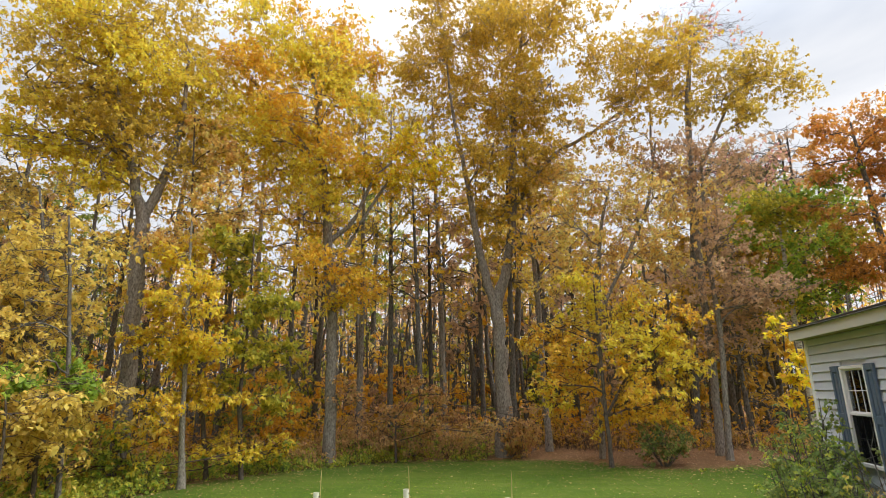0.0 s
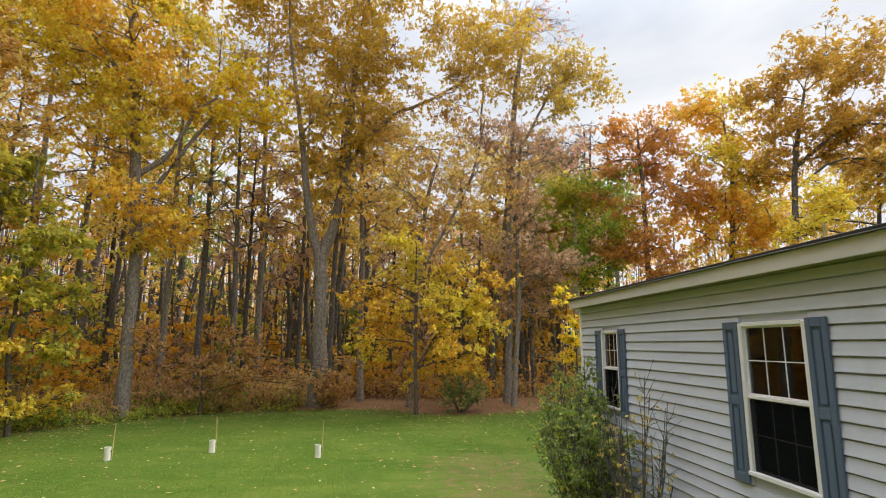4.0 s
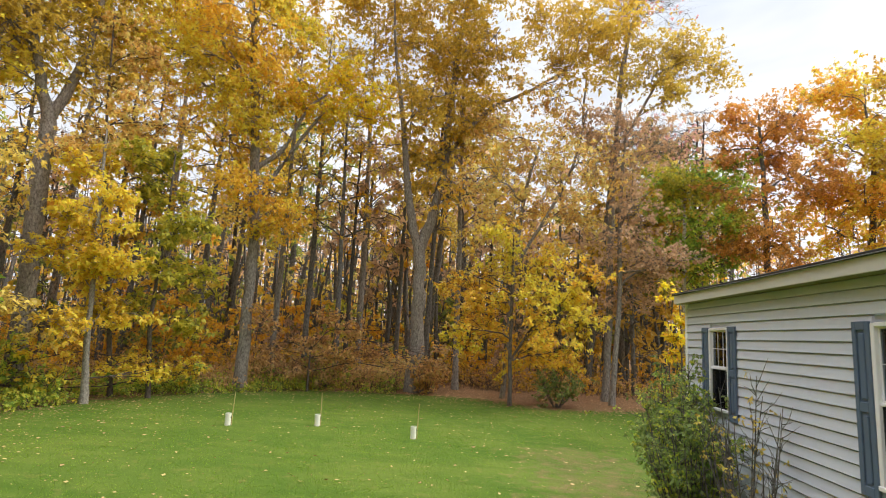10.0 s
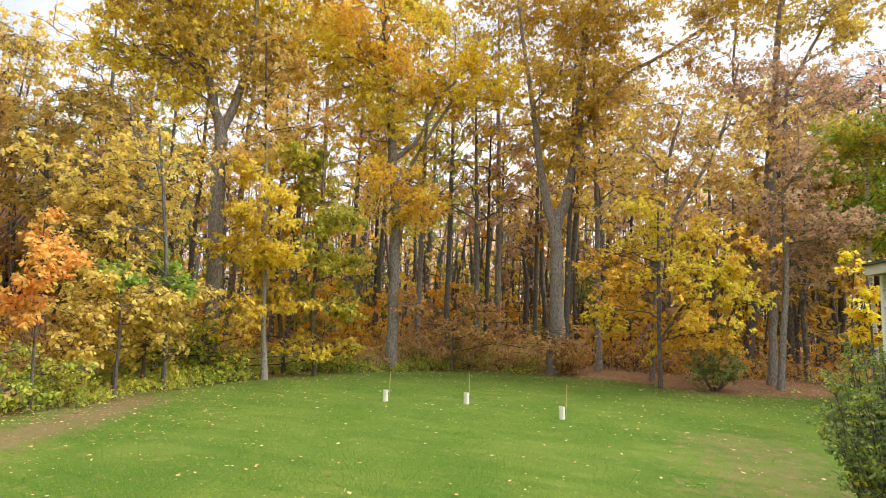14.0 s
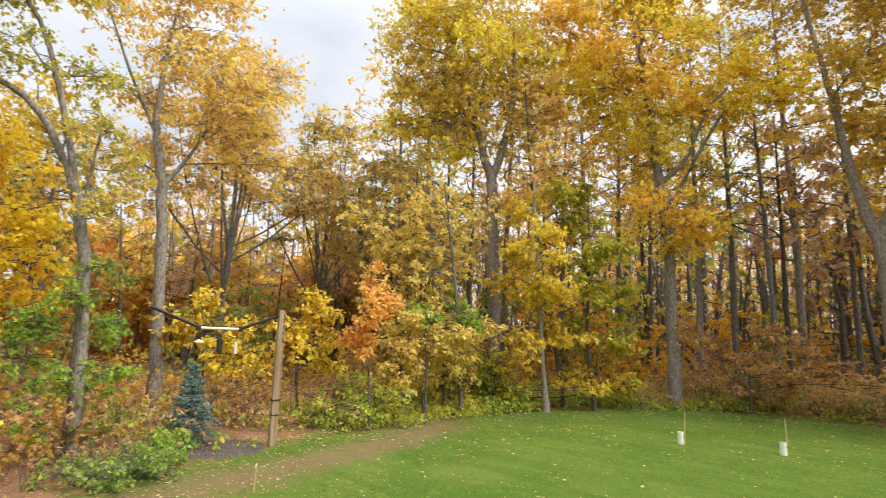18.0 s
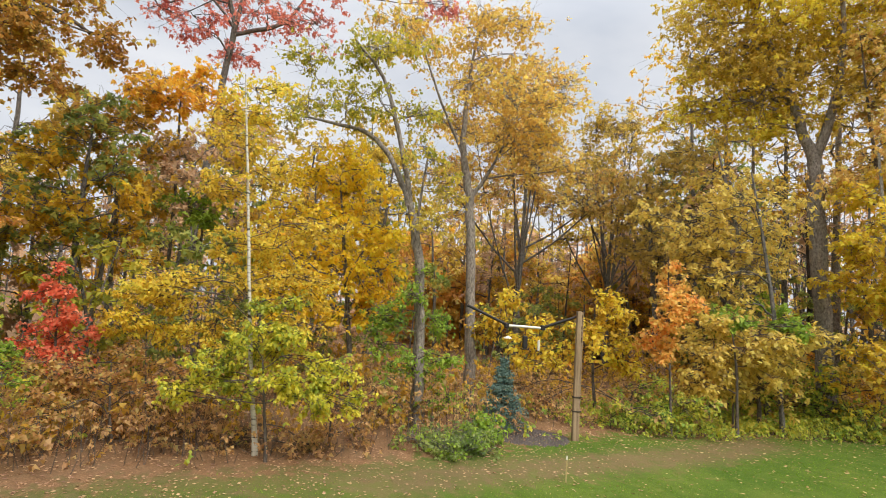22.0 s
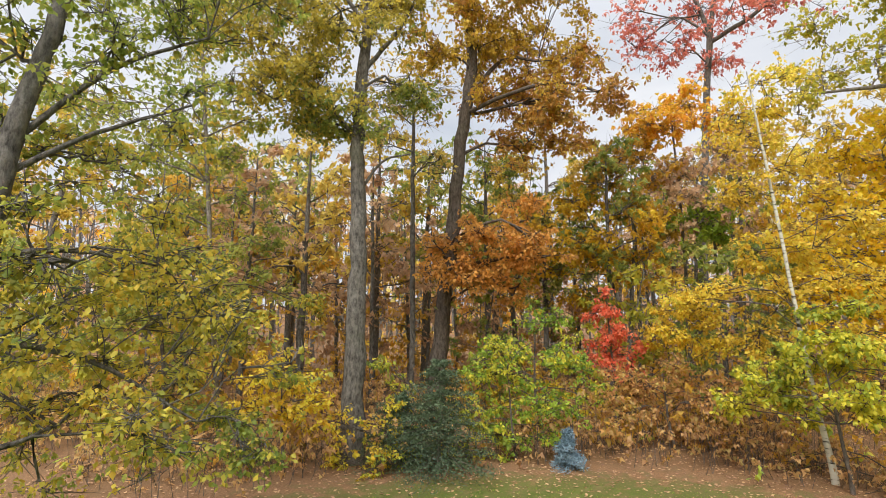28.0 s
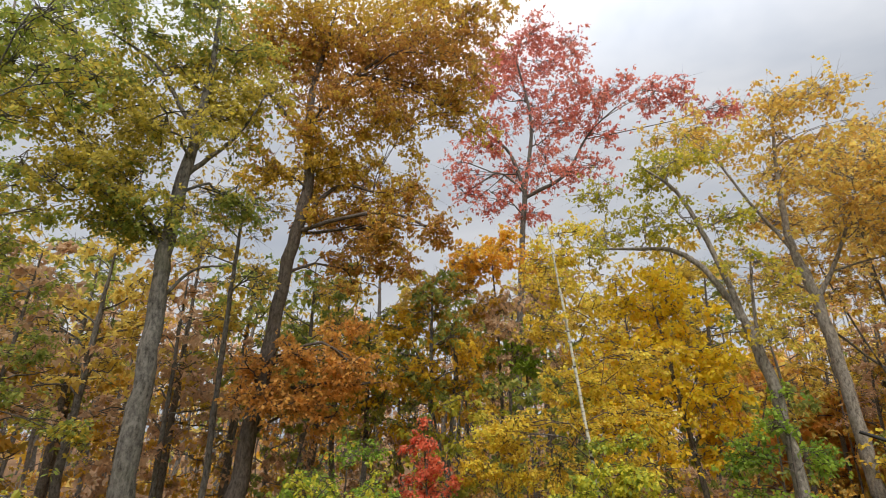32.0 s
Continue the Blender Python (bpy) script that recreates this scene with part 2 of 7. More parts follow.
def paint_material(name, rgb, rough=0.5, wear=0.18, grain=30.0, bump=0.1):
    m = Mat(name)
    dirt = m.noise(1.3, 5.0, 0.6)
    fine = m.noise(grain, 4.0)
    c = srgb(*rgb)
    colour = m.mix(m.ramp(dirt, [(0.45, (0, 0, 0)), (0.8, (wear, wear, wear))]), c, scaled(c, 0.72))
    colour = m.mix(0.12, colour, m.ramp(fine, [(0.3, scaled(c, 0.8)), (0.7, c)]))
    return m.surface(colour, rough, m.bump(fine, bump, 0.004))


def siding_material():
    m = Mat("vinyl_siding")
    info = m.n.new("ShaderNodeObjectInfo").outputs["Random"]
    grain = m.noise(26.0, 4.0, 0.6, (1.0, 0.05, 1.0))
    streak = m.noise(2.2, 4.0, 0.6, (1.0, 1.0, 0.25), "Object")
    base = m.ramp(info, [(0.0, srgb(196, 200, 212)), (1.0, srgb(203, 207, 218))])
    colour = m.mix(m.ramp(streak, [(0.5, (0, 0, 0)), (0.85, (0.35, 0.35, 0.35))]), base, srgb(164, 170, 180))
    return m.surface(colour, 0.48, m.bump(grain, 0.12, 0.003), spec=0.4)


def wood_material(name, dark, light, rough=0.8):
    m = Mat(name)
    grain = m.noise(14.0, 6.0, 0.6, (1.0, 1.0, 0.06))
    blotch = m.noise(1.5, 3.0)
    colour = m.ramp(grain, [(0.3, srgb(*dark)), (0.7, srgb(*light))])
    colour = m.mix(m.ramp(blotch, [(0.5, (0, 0, 0)), (0.8, (0.4, 0.4, 0.4))]), colour, scaled(srgb(*dark), 0.9))
    return m.surface(colour, rough, m.bump(grain, 0.5, 0.006))


def glass_material():
    m = Mat("window_glass")
    g = m.node("ShaderNodeBsdfGlossy", Roughness=0.015)
    g.inputs["Color"].default_value = (0.9, 0.95, 1.0, 1)
    t = m.n.new("ShaderNodeBsdfTransparent")
    t.inputs["Color"].default_value = (0.55, 0.6, 0.6, 1)
    f = m.node("ShaderNodeFresnel", IOR=1.95)
    s = m.node("ShaderNodeMixShader", {0: f.outputs[0], 1: t.outputs[0], 2: g.outputs[0]})
    m.l.new(s.outputs["Shader"], m.out.inputs["Surface"])
    return m.m


SIDING, GLASS = siding_material(), glass_material()
WHITE = paint_material("white_trim", (232, 230, 230), 0.45, 0.25)
FASCIA = paint_material("beige_fascia", (208, 203, 196), 0.5, 0.35)
# the soffit's olive carries the greenish dark shade under the eave
SOFFIT = paint_material("soffit", (150, 146, 104), 0.6, 0.3)
SHUTTER = paint_material("slate_blue_shutter", (92, 107, 128), 0.5, 0.3)
DARK_EDGE = paint_material("drip_edge", (46, 42, 42), 0.5, 0.3)
ROOM = paint_material("room_wall", (96, 78, 62), 0.8, 0.3)
CURTAIN = paint_material("valance_cloth", (150, 140, 110), 0.9, 0.3)
SCREEN = Mat("insect_screen")
weave = SCREEN.node("ShaderNodeMixShader", {1: SCREEN.node("ShaderNodeBsdfDiffuse", Color=srgb(26, 27, 29)).outputs[0], 2: SCREEN.n.new("ShaderNodeBsdfTransparent").outputs[0]}, Fac=0.42)
SCREEN.l.new(weave.outputs[0], SCREEN.out.inputs["Surface"])
SCREEN = SCREEN.m
POST_WOOD = wood_material("weathered_post", (96, 78, 58), (172, 148, 116))
DECK_WOOD = wood_material("stained_deck_wood", (88, 44, 34), (132, 72, 56))
BLACK_PIPE = paint_material("black_pipe", (42, 38, 36), 0.6, 0.3)
WHITE_PIPE = paint_material("white_pipe", (214, 210, 196), 0.4, 0.3)
STEEL = Mat("rusty_steel").surface(srgb(90, 80, 72), 0.5, metal=0.8)
TUBE = paint_material("tree_tube", (228, 226, 208), 0.5, 0.25)
STAKE = wood_material("bamboo_stake", (150, 128, 80), (206, 186, 130))
CONCRETE = paint_material("foundation", (120, 116, 108), 0.9, 0.5, 14, 0.4)


def shingle_material():
    m = Mat("asphalt_shingle")
    info = m.n.new("ShaderNodeObjectInfo").outputs["Random"]
    grit = m.noise(90.0, 4.0, 0.7)
    colour = m.ramp(grit, [(0.3, srgb(74, 72, 72)), (0.7, srgb(150, 150, 152))])
    colour = m.mix(m.math("MULTIPLY", info, 0.3), colour, srgb(70, 66, 64))
    return m.surface(colour, 0.9, m.bump(grit, 0.5, 0.004))


SHINGLE = shingle_material()


def ground_material():
    """Leaf litter with mown grass and bare earth where the two masks say so."""
    m = Mat("ground_cover")
    lawn_at = m.n.new("ShaderNodeAttribute")
    lawn_at.attribute_name = "lawn"
    dirt_at = m.n.new("ShaderNodeAttribute")
    dirt_at.attribute_name = "dirt"
    fine = m.noise(38.0, 6.0, 0.7)
    mid = m.noise(3.2, 5.0, 0.6)
    broad = m.noise(0.42, 4.0, 0.55)
    blades = m.noise(60.0, 3.0, 0.7, (1.0, 1.0, 1.0))
    grass = m.ramp(blades, [(0.30, srgb(46, 70, 20)), (0.5, srgb(74, 98, 33)), (0.70, srgb(106, 124, 50))])
    grass = m.mix(m.ramp(broad, [(0.40, (0.0, 0.0, 0.0)), (0.60, (0.75, 0.75, 0.75))]), grass, srgb(98, 112, 46))
    rows = m.noise(0.9, 3.0, 0.5, (0.35, 2.2, 1.0))
    grass = m.mix(m.ramp(rows, [(0.45, (0, 0, 0)), (0.65, (0.55, 0.55, 0.55))]), grass, srgb(66, 92, 28))
    grass = m.mix(m.ramp(mid, [(0.56, (0, 0, 0)), (0.74, (0.4, 0.4, 0.4))]), grass, srgb(140, 130, 74))
    litter = m.ramp(fine, [(0.25, srgb(78, 60, 46)), (0.48, srgb(130, 98, 70)), (0.66, srgb(162, 126, 94)), (0.82, srgb(132, 116, 74))])
    litter = m.mix(m.ramp(broad, [(0.45, (0, 0, 0)), (0.7, (0.5, 0.5, 0.5))]), litter, srgb(92, 74, 44))
    earth = m.ramp(fine, [(0.3, srgb(92, 72, 54)), (0.6, srgb(132, 106, 80)), (0.85, srgb(160, 134, 102))])
    edge = m.math("MULTIPLY", m.math("SUBTRACT", mid, 0.5), 1.9)
    is_lawn = m.ramp(m.math("ADD", lawn_at.outputs["Fac"], edge), [(0.35, (0, 0, 0)), (0.65, (1, 1, 1))])
    is_dirt = m.ramp(m.math("ADD", dirt_at.outputs["Fac"], edge), [(0.25, (0, 0, 0)), (1.20, (0.75, 0.75, 0.75))])
    colour = m.mix(is_lawn, litter, grass)
    colour = m.mix(is_dirt, colour, earth)
    return m.surface(colour, 0.95, m.bump(fine, 0.8, 0.03), spec=0.1)


GROUND = ground_material()

# ---------------------------------------------------------------- mesh helpers
def mesh_of(name, verts, faces, material, smooth=False):
    """A mesh from an array of places and an array of triangles or quads."""
    verts, faces = np.asarray(verts, np.float32), np.asarray(faces, np.int32)
    me = bpy.data.meshes.new(name)
    n, k = faces.shape
    me.vertices.add(len(verts))
    me.vertices.foreach_set("co", verts.ravel())
    me.loops.add(n * k)
    me.loops.foreach_set("vertex_index", faces.ravel())
    me.polygons.add(n)
    me.polygons.foreach_set("loop_start", np.arange(0, n * k, k, dtype=np.int32))
    me.polygons.foreach_set("loop_total", np.full(n, k, np.int32))
    if smooth:
        me.polygons.foreach_set("use_smooth", np.ones(n, bool))
    me.update(calc_edges=True)
    me.materials.append(material)
    return me


def raw_part(name, verts, faces, material, parent=None, label="", smooth=False):
    ob = new(name, mesh_of(name, verts, faces, material, smooth))
    if parent is not None:
        ob.parent = parent
    if label:
        ob["label"] = label
    return ob


def part(name, bm, material, parent=None, label="", smooth=False):
    me = bpy.data.meshes.new(name)
    bm.to_mesh(me)
    bm.free()
    me.materials.append(material)
    if smooth:
        me.polygons.foreach_set("use_smooth", np.ones(len(me.polygons), bool))
    ob = new(name, me)
    if parent is not None:
        ob.parent = parent
    if label:
        ob["label"] = label
    return ob


def box(lo, hi, bevel=0.0, bm=None):
    """A box from corner to corner with bevelled edges."""
    bm = bm or bmesh.new()
    lo, hi = Vector(lo), Vector(hi)
    got = bmesh.ops.create_cube(bm, size=1.0, matrix=Matrix.Translation((lo + hi) / 2) @ Matrix.Diagonal((*(hi - lo), 1)))
    if bevel:
        edges = list({e for v in got["verts"] for e in v.link_edges})
        bmesh.ops.bevel(bm, geom=edges, offset=bevel, segments=1, affect="EDGES", profile=0.5)
    return bm


def root(name, label, category, place=(0, 0, 0), group="", kind=""):
    ob = new(name)
    ob.location = place
    return tagged(ob, label, category, group, kind)


def frames_of(d):
    """Two unit vectors across each row of directions."""
    d = d / (np.linalg.norm(d, axis=-1, keepdims=True) + 1e-9)
    ref = np.where(np.abs(d[..., 2:3]) < 0.9, np.array([0.0, 0, 1]), np.array([1.0, 0, 0]))
    u = np.cross(d, ref)
    u /= np.linalg.norm(u, axis=-1, keepdims=True) + 1e-9
    return u, np.cross(d, u)


def tubes(paths, radii, sides):
    """Tapered round branches: paths (n, k, 3), radii (n, k). Returns places and quads."""
    n, k, _ = paths.shape
    u, v = frames_of(np.gradient(paths, axis=1))
    a = np.arange(sides) * 2 * np.pi / sides
    ring = np.cos(a)[None, None, :, None] * u[:, :, None] + np.sin(a)[None, None, :, None] * v[:, :, None]
    verts = (paths[:, :, None] + ring * radii[:, :, None, None]).reshape(-1, 3)
    i, j, s = np.meshgrid(np.arange(n), np.arange(k - 1), np.arange(sides), indexing="ij")
    at = (i * k + j) * sides
    nxt = (s + 1) % sides
    return verts, np.stack([at + s, at + nxt, at + sides + nxt, at + sides + s], -1).reshape(-1, 4)


def spikes(a, c, r):
    """Thin three-sided twigs running out to a point. Returns places and triangles."""
    u, v = frames_of(c - a)
    k = np.arange(3) * 2 * np.pi / 3
    ring = a[:, None] + (np.cos(k)[None, :, None] * u[:, None] + np.sin(k)[None, :, None] * v[:, None]) * r
    verts = np.concatenate([ring, c[:, None]], 1).reshape(-1, 3)
    at = np.arange(len(a))[:, None] * 4
    return verts, np.concatenate([at + [0, 1, 3], at + [1, 2, 3], at + [2, 0, 3]], 1).reshape(-1, 3)


def leaf_shapes(rng, centres, size, droop=0.35, slim=0.36, spread=0.35):
    """A folded, pointed blade at every centre. Returns places and triangles."""
    n = len(centres)
    along = rng.normal(size=(n, 3))
    along[:, 2] = along[:, 2] * 0.7 - droop
    along /= np.linalg.norm(along, axis=1, keepdims=True)
    u, v = frames_of(along)
    turn = rng.uniform(0, np.pi, n)[:, None]
    across = np.cos(turn) * u + np.sin(turn) * v
    up = np.cross(along, across)
    length = (size * rng.uniform(1 - spread, 1 + spread, n))[:, None]
    wide = length * slim
    mid = centres + along * length * 0.45 + up * wide * rng.uniform(0.1, 0.45, (n, 1))
    verts = np.stack([centres, mid + across * wide, centres + along * length, mid - across * wide], 1).reshape(-1, 3)
    at = np.arange(n)[:, None] * 4
    return verts, np.concatenate([at + [0, 1, 2], at + [0, 2, 3]], 1).reshape(-1, 3)


def leaf_tufts(rng, tips, total, size, spread=0.35, plain=False):
    """Leaves in whorls of six at the given tips, hanging outwards with their faces to the sky. Returns places and triangles."""
    each = 6
    n = max(2, total // each)
    host = tips[rng.integers(0, len(tips), n)] if len(tips) != n else tips
    turn = rng.uniform(0, 2 * np.pi, (n, 1)) + np.arange(each) * 2 * np.pi / each + rng.normal(0, 0.35, (n, each))
    fall = rng.normal(-0.55, 0.45, (n, each)) + rng.normal(0, 0.2, (n, 1))
    along = np.stack([np.cos(turn) * np.cos(fall), np.sin(turn) * np.cos(fall), np.sin(fall)], -1).reshape(-1, 3)
    side = np.stack([-np.sin(turn), np.cos(turn), 0 * turn], -1).reshape(-1, 3)
    up = np.cross(along, side)
    roll = rng.normal(0, 0.75, (n * each, 1))
    across = np.cos(roll) * side + np.sin(roll) * up
    up = np.cross(along, across)
    length = (0.91 * size * rng.uniform(1 - spread, 1 + spread, n * each))[:, None]
    wide = length * rng.uniform(0.28, 0.42, (n * each, 1))
    foot = np.repeat(host, each, 0) + along * length * 0.12 + rng.normal(size=(n * each, 3)) * size * 0.30
    mid = foot + along * length * rng.uniform(0.42, 0.62, (n * each, 1)) + up * wide * rng.uniform(-0.4, 0.1, (n * each, 1))
    end = foot + along * length - np.array([0, 0, 1.0]) * length * rng.uniform(0, 0.3, (n * each, 1))
    if plain:
        verts = np.stack([foot + across * wide * 1.2, end, foot - across * wide * 1.2], 1).reshape(-1, 3)
        return verts, np.arange(3 * n * each).reshape(-1, 3)
    verts = np.stack([foot, mid + across * wide, end, mid - across * wide], 1).reshape(-1, 3)
    at = np.arange(n * each)[:, None] * 4
    return verts, np.concatenate([at + [0, 1, 2], at + [0, 2, 3]], 1).reshape(-1, 3)


def as_triangles(quads):
    return np.concatenate([quads[:, [0, 1, 2]], quads[:, [0, 2, 3]]])


def bend(points, count):
    """A smooth line of count points through the given rows."""
    p = np.asarray(points, float)
    if len(p) == 2:
        return p[0] + (p[1] - p[0]) * np.linspace(0, 1, count)[:, None]
    ext = np.vstack([2 * p[0] - p[1], p, 2 * p[-1] - p[-2]])
    s = np.linspace(0, len(p) - 1 - 1e-6, count)
    i, f = s.astype(int), (s % 1)[:, None]
    a, b, c, d = ext[i], ext[i + 1], ext[i + 2], ext[i + 3]
    return 0.5 * (2 * b + (c - a) * f + (2 * a - 5 * b + 4 * c - d) * f**2 + (3 * b - a - 3 * c + d) * f**3)


def bend_all(a, b, c):
    """Curves of five points from rows a past rows b to rows c."""
    t = np.linspace(0, 1, 5)[None, :, None]
    return a[:, None] * (1 - t) ** 2 + 2 * b[:, None] * t * (1 - t) + c[:, None] * t**2


LEAF_FACTOR = 510.0
BARK_OF = {"birch_tree": "birch", "aspen_tree": "birch", "oak_sapling": "dark", "maple_sapling": "dark", "shrub_tree": "dark", "vine": "dark"}
tree_count = [0]


def tree(kind, label, leaf, base, stems, clumps, leaf_size=0.122, dens=1.0, twigs=1.0, colour2=None, bark=None, deep_wood=False, accent=None):
    """A tree: stems as rows of (x, y, z, radius) from its foot, and boughs of leaves as (x, y, z, radius).
    accent: a second kind of leaf with boughs of its own."""
    tree_count[0] += 1
    rng = np.random.default_rng(1000 + tree_count[0])
    top = root(kind, label, kind.split("_")[-1] if kind != "vine" else "vine", (base[0], base[1], 0.0))
    wood = BARK[bark or BARK_OF.get(kind, "grey")]
    airy = 1.08 if kind.split("_")[0] in ("shrub", "vine") or "sapling" in kind else 1.28
    far_off = deep_wood or math.hypot(base[0] + 2.3, base[1] + 3.0) > 17.5
    # trunk
    vs, fs, at, spine = [], [], 0, []
    for k, s in enumerate(stems):
        count = max(8, 5 * len(s))
        line = bend(s, count)
        p, r = line[:, :3].copy(), np.maximum(line[:, 3], 0.008)
        if k == 0:
            r *= 1 + 0.3 * np.exp(-p[:, 2] / 0.3)
            p[0, 2] -= 0.15
        p[1:-1] += rng.normal(size=(count - 2, 3)) * r[1:-1, None] * 0.12
        spine.append(np.c_[p, r])
        v, f = tubes(p[None], r[None], 10 if r.max() > 0.06 else 6)
        v = v + rng.normal(size=v.shape) * np.repeat(r, 10 if r.max() > 0.06 else 6)[:, None] * 0.05
        vs.append(v), fs.append(f + at)
        at += len(v)
    raw_part("trunk", np.vstack(vs), np.vstack(fs), wood, top, smooth=True)
    spine = np.vstack(spine)
    # limbs to the boughs, forking into branches, twigs and tufts of leaves
    limb_p, limb_r, branch_p, branch_r, twig_a, twig_b = [], [], [], [], [], []
    tips = {leaf: []}
    boughs = [(leaf, *c) for c in clumps] + [(accent[0], *c) for c in (accent[1] if accent else ())]
    for kind_of, x, y, z, r in boughs:
        c = np.array([x, y, z])
        d = np.linalg.norm(spine[:, :3] - c, axis=1) + 2.0 * np.maximum(spine[:, 2] - (z - 0.25 * r), 0)
        s = spine[np.argmin(d)]
        span = np.linalg.norm(c - s[:3])
        mid = (s[:3] + c) / 2 + rng.normal(size=3) * span * 0.10 + np.array([0, 0, 0.10 * span])
        tip = c + (c - s[:3]) / (span + 1e-6) * r * 0.45 + np.array([0, 0, 0.2 * r])
        line = bend(np.vstack([s[:3], mid, c, tip]), 9)
        line[1:] += rng.normal(size=(8, 3)) * 0.035 * r
        first = max(min(0.5 * s[3], 0.010 + 0.013 * (span + r)), 0.008)
        limb_p.append(line), limb_r.append(np.linspace(first, 0.3 * first, 9))
        total = int(LEAF_FACTOR * dens * (r / leaf_size * 0.15) ** 2 * 1.5 / 6) + 3
        r *= airy
        forks = int((4 + 3.2 * min(r, 2.4)) * (0.55 if deep_wood else 1.0))
        w = rng.normal(size=(forks, 3))
        w /= np.linalg.norm(w, axis=1, keepdims=True)
        goal = c + w * r * rng.uniform(0.25, 0.9, (forks, 1)) * np.array([1.1, 1.1, 0.9])
        leave = line[rng.integers(2, 8, forks)]
        half = (leave + goal) / 2 + rng.normal(size=(forks, 3)) * 0.10 * r + np.array([0, 0, 0.10 * r])
        branch_p.append(bend_all(leave, half, goal)), branch_r.append(np.linspace(0.45 * first + 0.003, 0.004 + 0.001 * r, 5)[None].repeat(forks, 0))
        count = int((22 + 34 * min(r, 2.0)) * twigs * (0.35 if deep_wood else 1.25))
        host = rng.integers(0, forks, count)
        w = rng.normal(size=(count, 3))
        w /= np.linalg.norm(w, axis=1, keepdims=True)
        ends = goal[host] + w * r * 0.66 * rng.uniform(0.05, 1, (count, 1)) ** 0.5 * np.array([1.15, 1.15, 0.72])
        begin = branch_p[-1][host, rng.integers(2, 5, count)]
        twig_a.append(begin), twig_b.append(ends)
        on = rng.integers(0, count, total)
        back = rng.uniform(0, 0.85, (total, 1)) ** 1.3
        tips.setdefault(kind_of, []).append(ends[on] * (1 - back) + begin[on] * back + rng.normal(size=(total, 3)) * np.array([1, 1, 0.45]) * (0.055 * r + 0.025))
    step = 2 if far_off else 1
    bv, bf = tubes(np.concatenate(branch_p)[:, ::step], np.concatenate(branch_r)[:, ::step], 3)
    tv, tf = spikes(np.concatenate(twig_a), np.concatenate(twig_b), 0.0035 + 0.04 * leaf_size)
    tv, tf = np.vstack([bv, tv]), np.vstack([as_triangles(bf), tf + len(bv)])
    limb_wood = BARK["dark"] if wood == BARK["birch"] else wood
    if deep_wood:
        bv, bf = tubes(np.stack(limb_p), np.stack(limb_r), 3)
        tv, tf = np.vstack([bv, tv]), np.vstack([as_triangles(bf), tf + len(bv)])
    else:
        for p, r in zip(limb_p, limb_r):
            bv, bf = tubes(p[None], r[None] * (0.6 if wood == BARK["birch"] else 1.0), 5)
            raw_part("limb", bv, bf, limb_wood, top)
    tagged(raw_part("twigwork", tv, tf, limb_wood, top), kind="stuff")
    for kind_of, rows in tips.items():
        spots = np.concatenate(rows)
        if kind_of == leaf and colour2:
            cut = rng.random(len(spots)) < 0.5 + 0.5 * np.sin(spots[:, 2] * 1.1 + spots[:, 0] * 0.9 + tree_count[0])
            v, f = leaf_tufts(rng, spots[cut], 6 * int(cut.sum()), leaf_size, plain=far_off)
            raw_part("foliage", v, f, LEAF[colour2], top)
            spots = spots[~cut]
        v, f = leaf_tufts(rng, spots, 6 * len(spots), leaf_size, plain=far_off)
        raw_part("crown" if kind_of == leaf else "bright_bough", v, f, LEAF[kind_of], top)
    return top


# ---------------------------------------------------------------- ground
EDGE = [(9.0, 24.0), (5.0, 21.0), (0.9, 19.2), (-2.2, 21.4), (-5.9, 21.9), (-9.5, 20.9), (-12.0, 18.2), (-14.0, 15.1), (-14.9, 12.2),
        (-15.1, 9.8), (-14.9, 7.4), (-15.0, 5.1), (-14.4, 2.8), (-13.5, 0.9), (-12.8, -0.9), (-12.2, -3.0), (-11.6, -6.0),
        (-10.2, -8.3), (-9.2, -9.2), (-7.8, -9.9), (-5.5, -10.8), (0.0, -12.0)]
TRAIL = [(-11.5, -1.9), (-12.1, 0.8), (-12.6, 3.4), (-13.2, 6.0), (-14.2, 8.6)]
HOUSE_SIDE = [(0.3, 3.0), (0.2, 7.0), (0.3, 11.0)]
OPENING = [(-3.2, 22.6), (-1.2, 21.6), (1.5, 21.6), (4.5, 22.8)]
edge_line = bend(EDGE, 400)


def to_line(x, y, line):
    """The distance from places to a line of points."""
    d = np.full(np.shape(x), 1e9)
    for px, py in line:
        d = np.minimum(d, (x - px) ** 2 + (y - py) ** 2)
    return np.sqrt(d)


def inside(x, y):
    """How far places lie inside the lawn, in metres; negative outside."""
    poly = np.vstack([edge_line, [(30.0, -14.0)], [(30.0, 26.0)]])
    hit = np.zeros(np.shape(x), bool)
    for (ax, ay), (bx, by) in zip(poly, np.roll(poly, -1, 0)):
        if ay != by:
            hit ^= ((ay > y) != (by > y)) & (x < (bx - ax) * (y - ay) / (by - ay) + ax)
    d = to_line(x, y, edge_line)
    return np.where(hit, d, -d)


def height(x, y):
    """The ground's gentle swell."""
    out_by = np.clip(-inside(x, y), 0, 30)
    return 0.05 * np.sin(x * 0.35 + 1.0) * np.cos(y * 0.3) + 0.02 * out_by * (1 - np.exp(-out_by / 6)) - 0.02


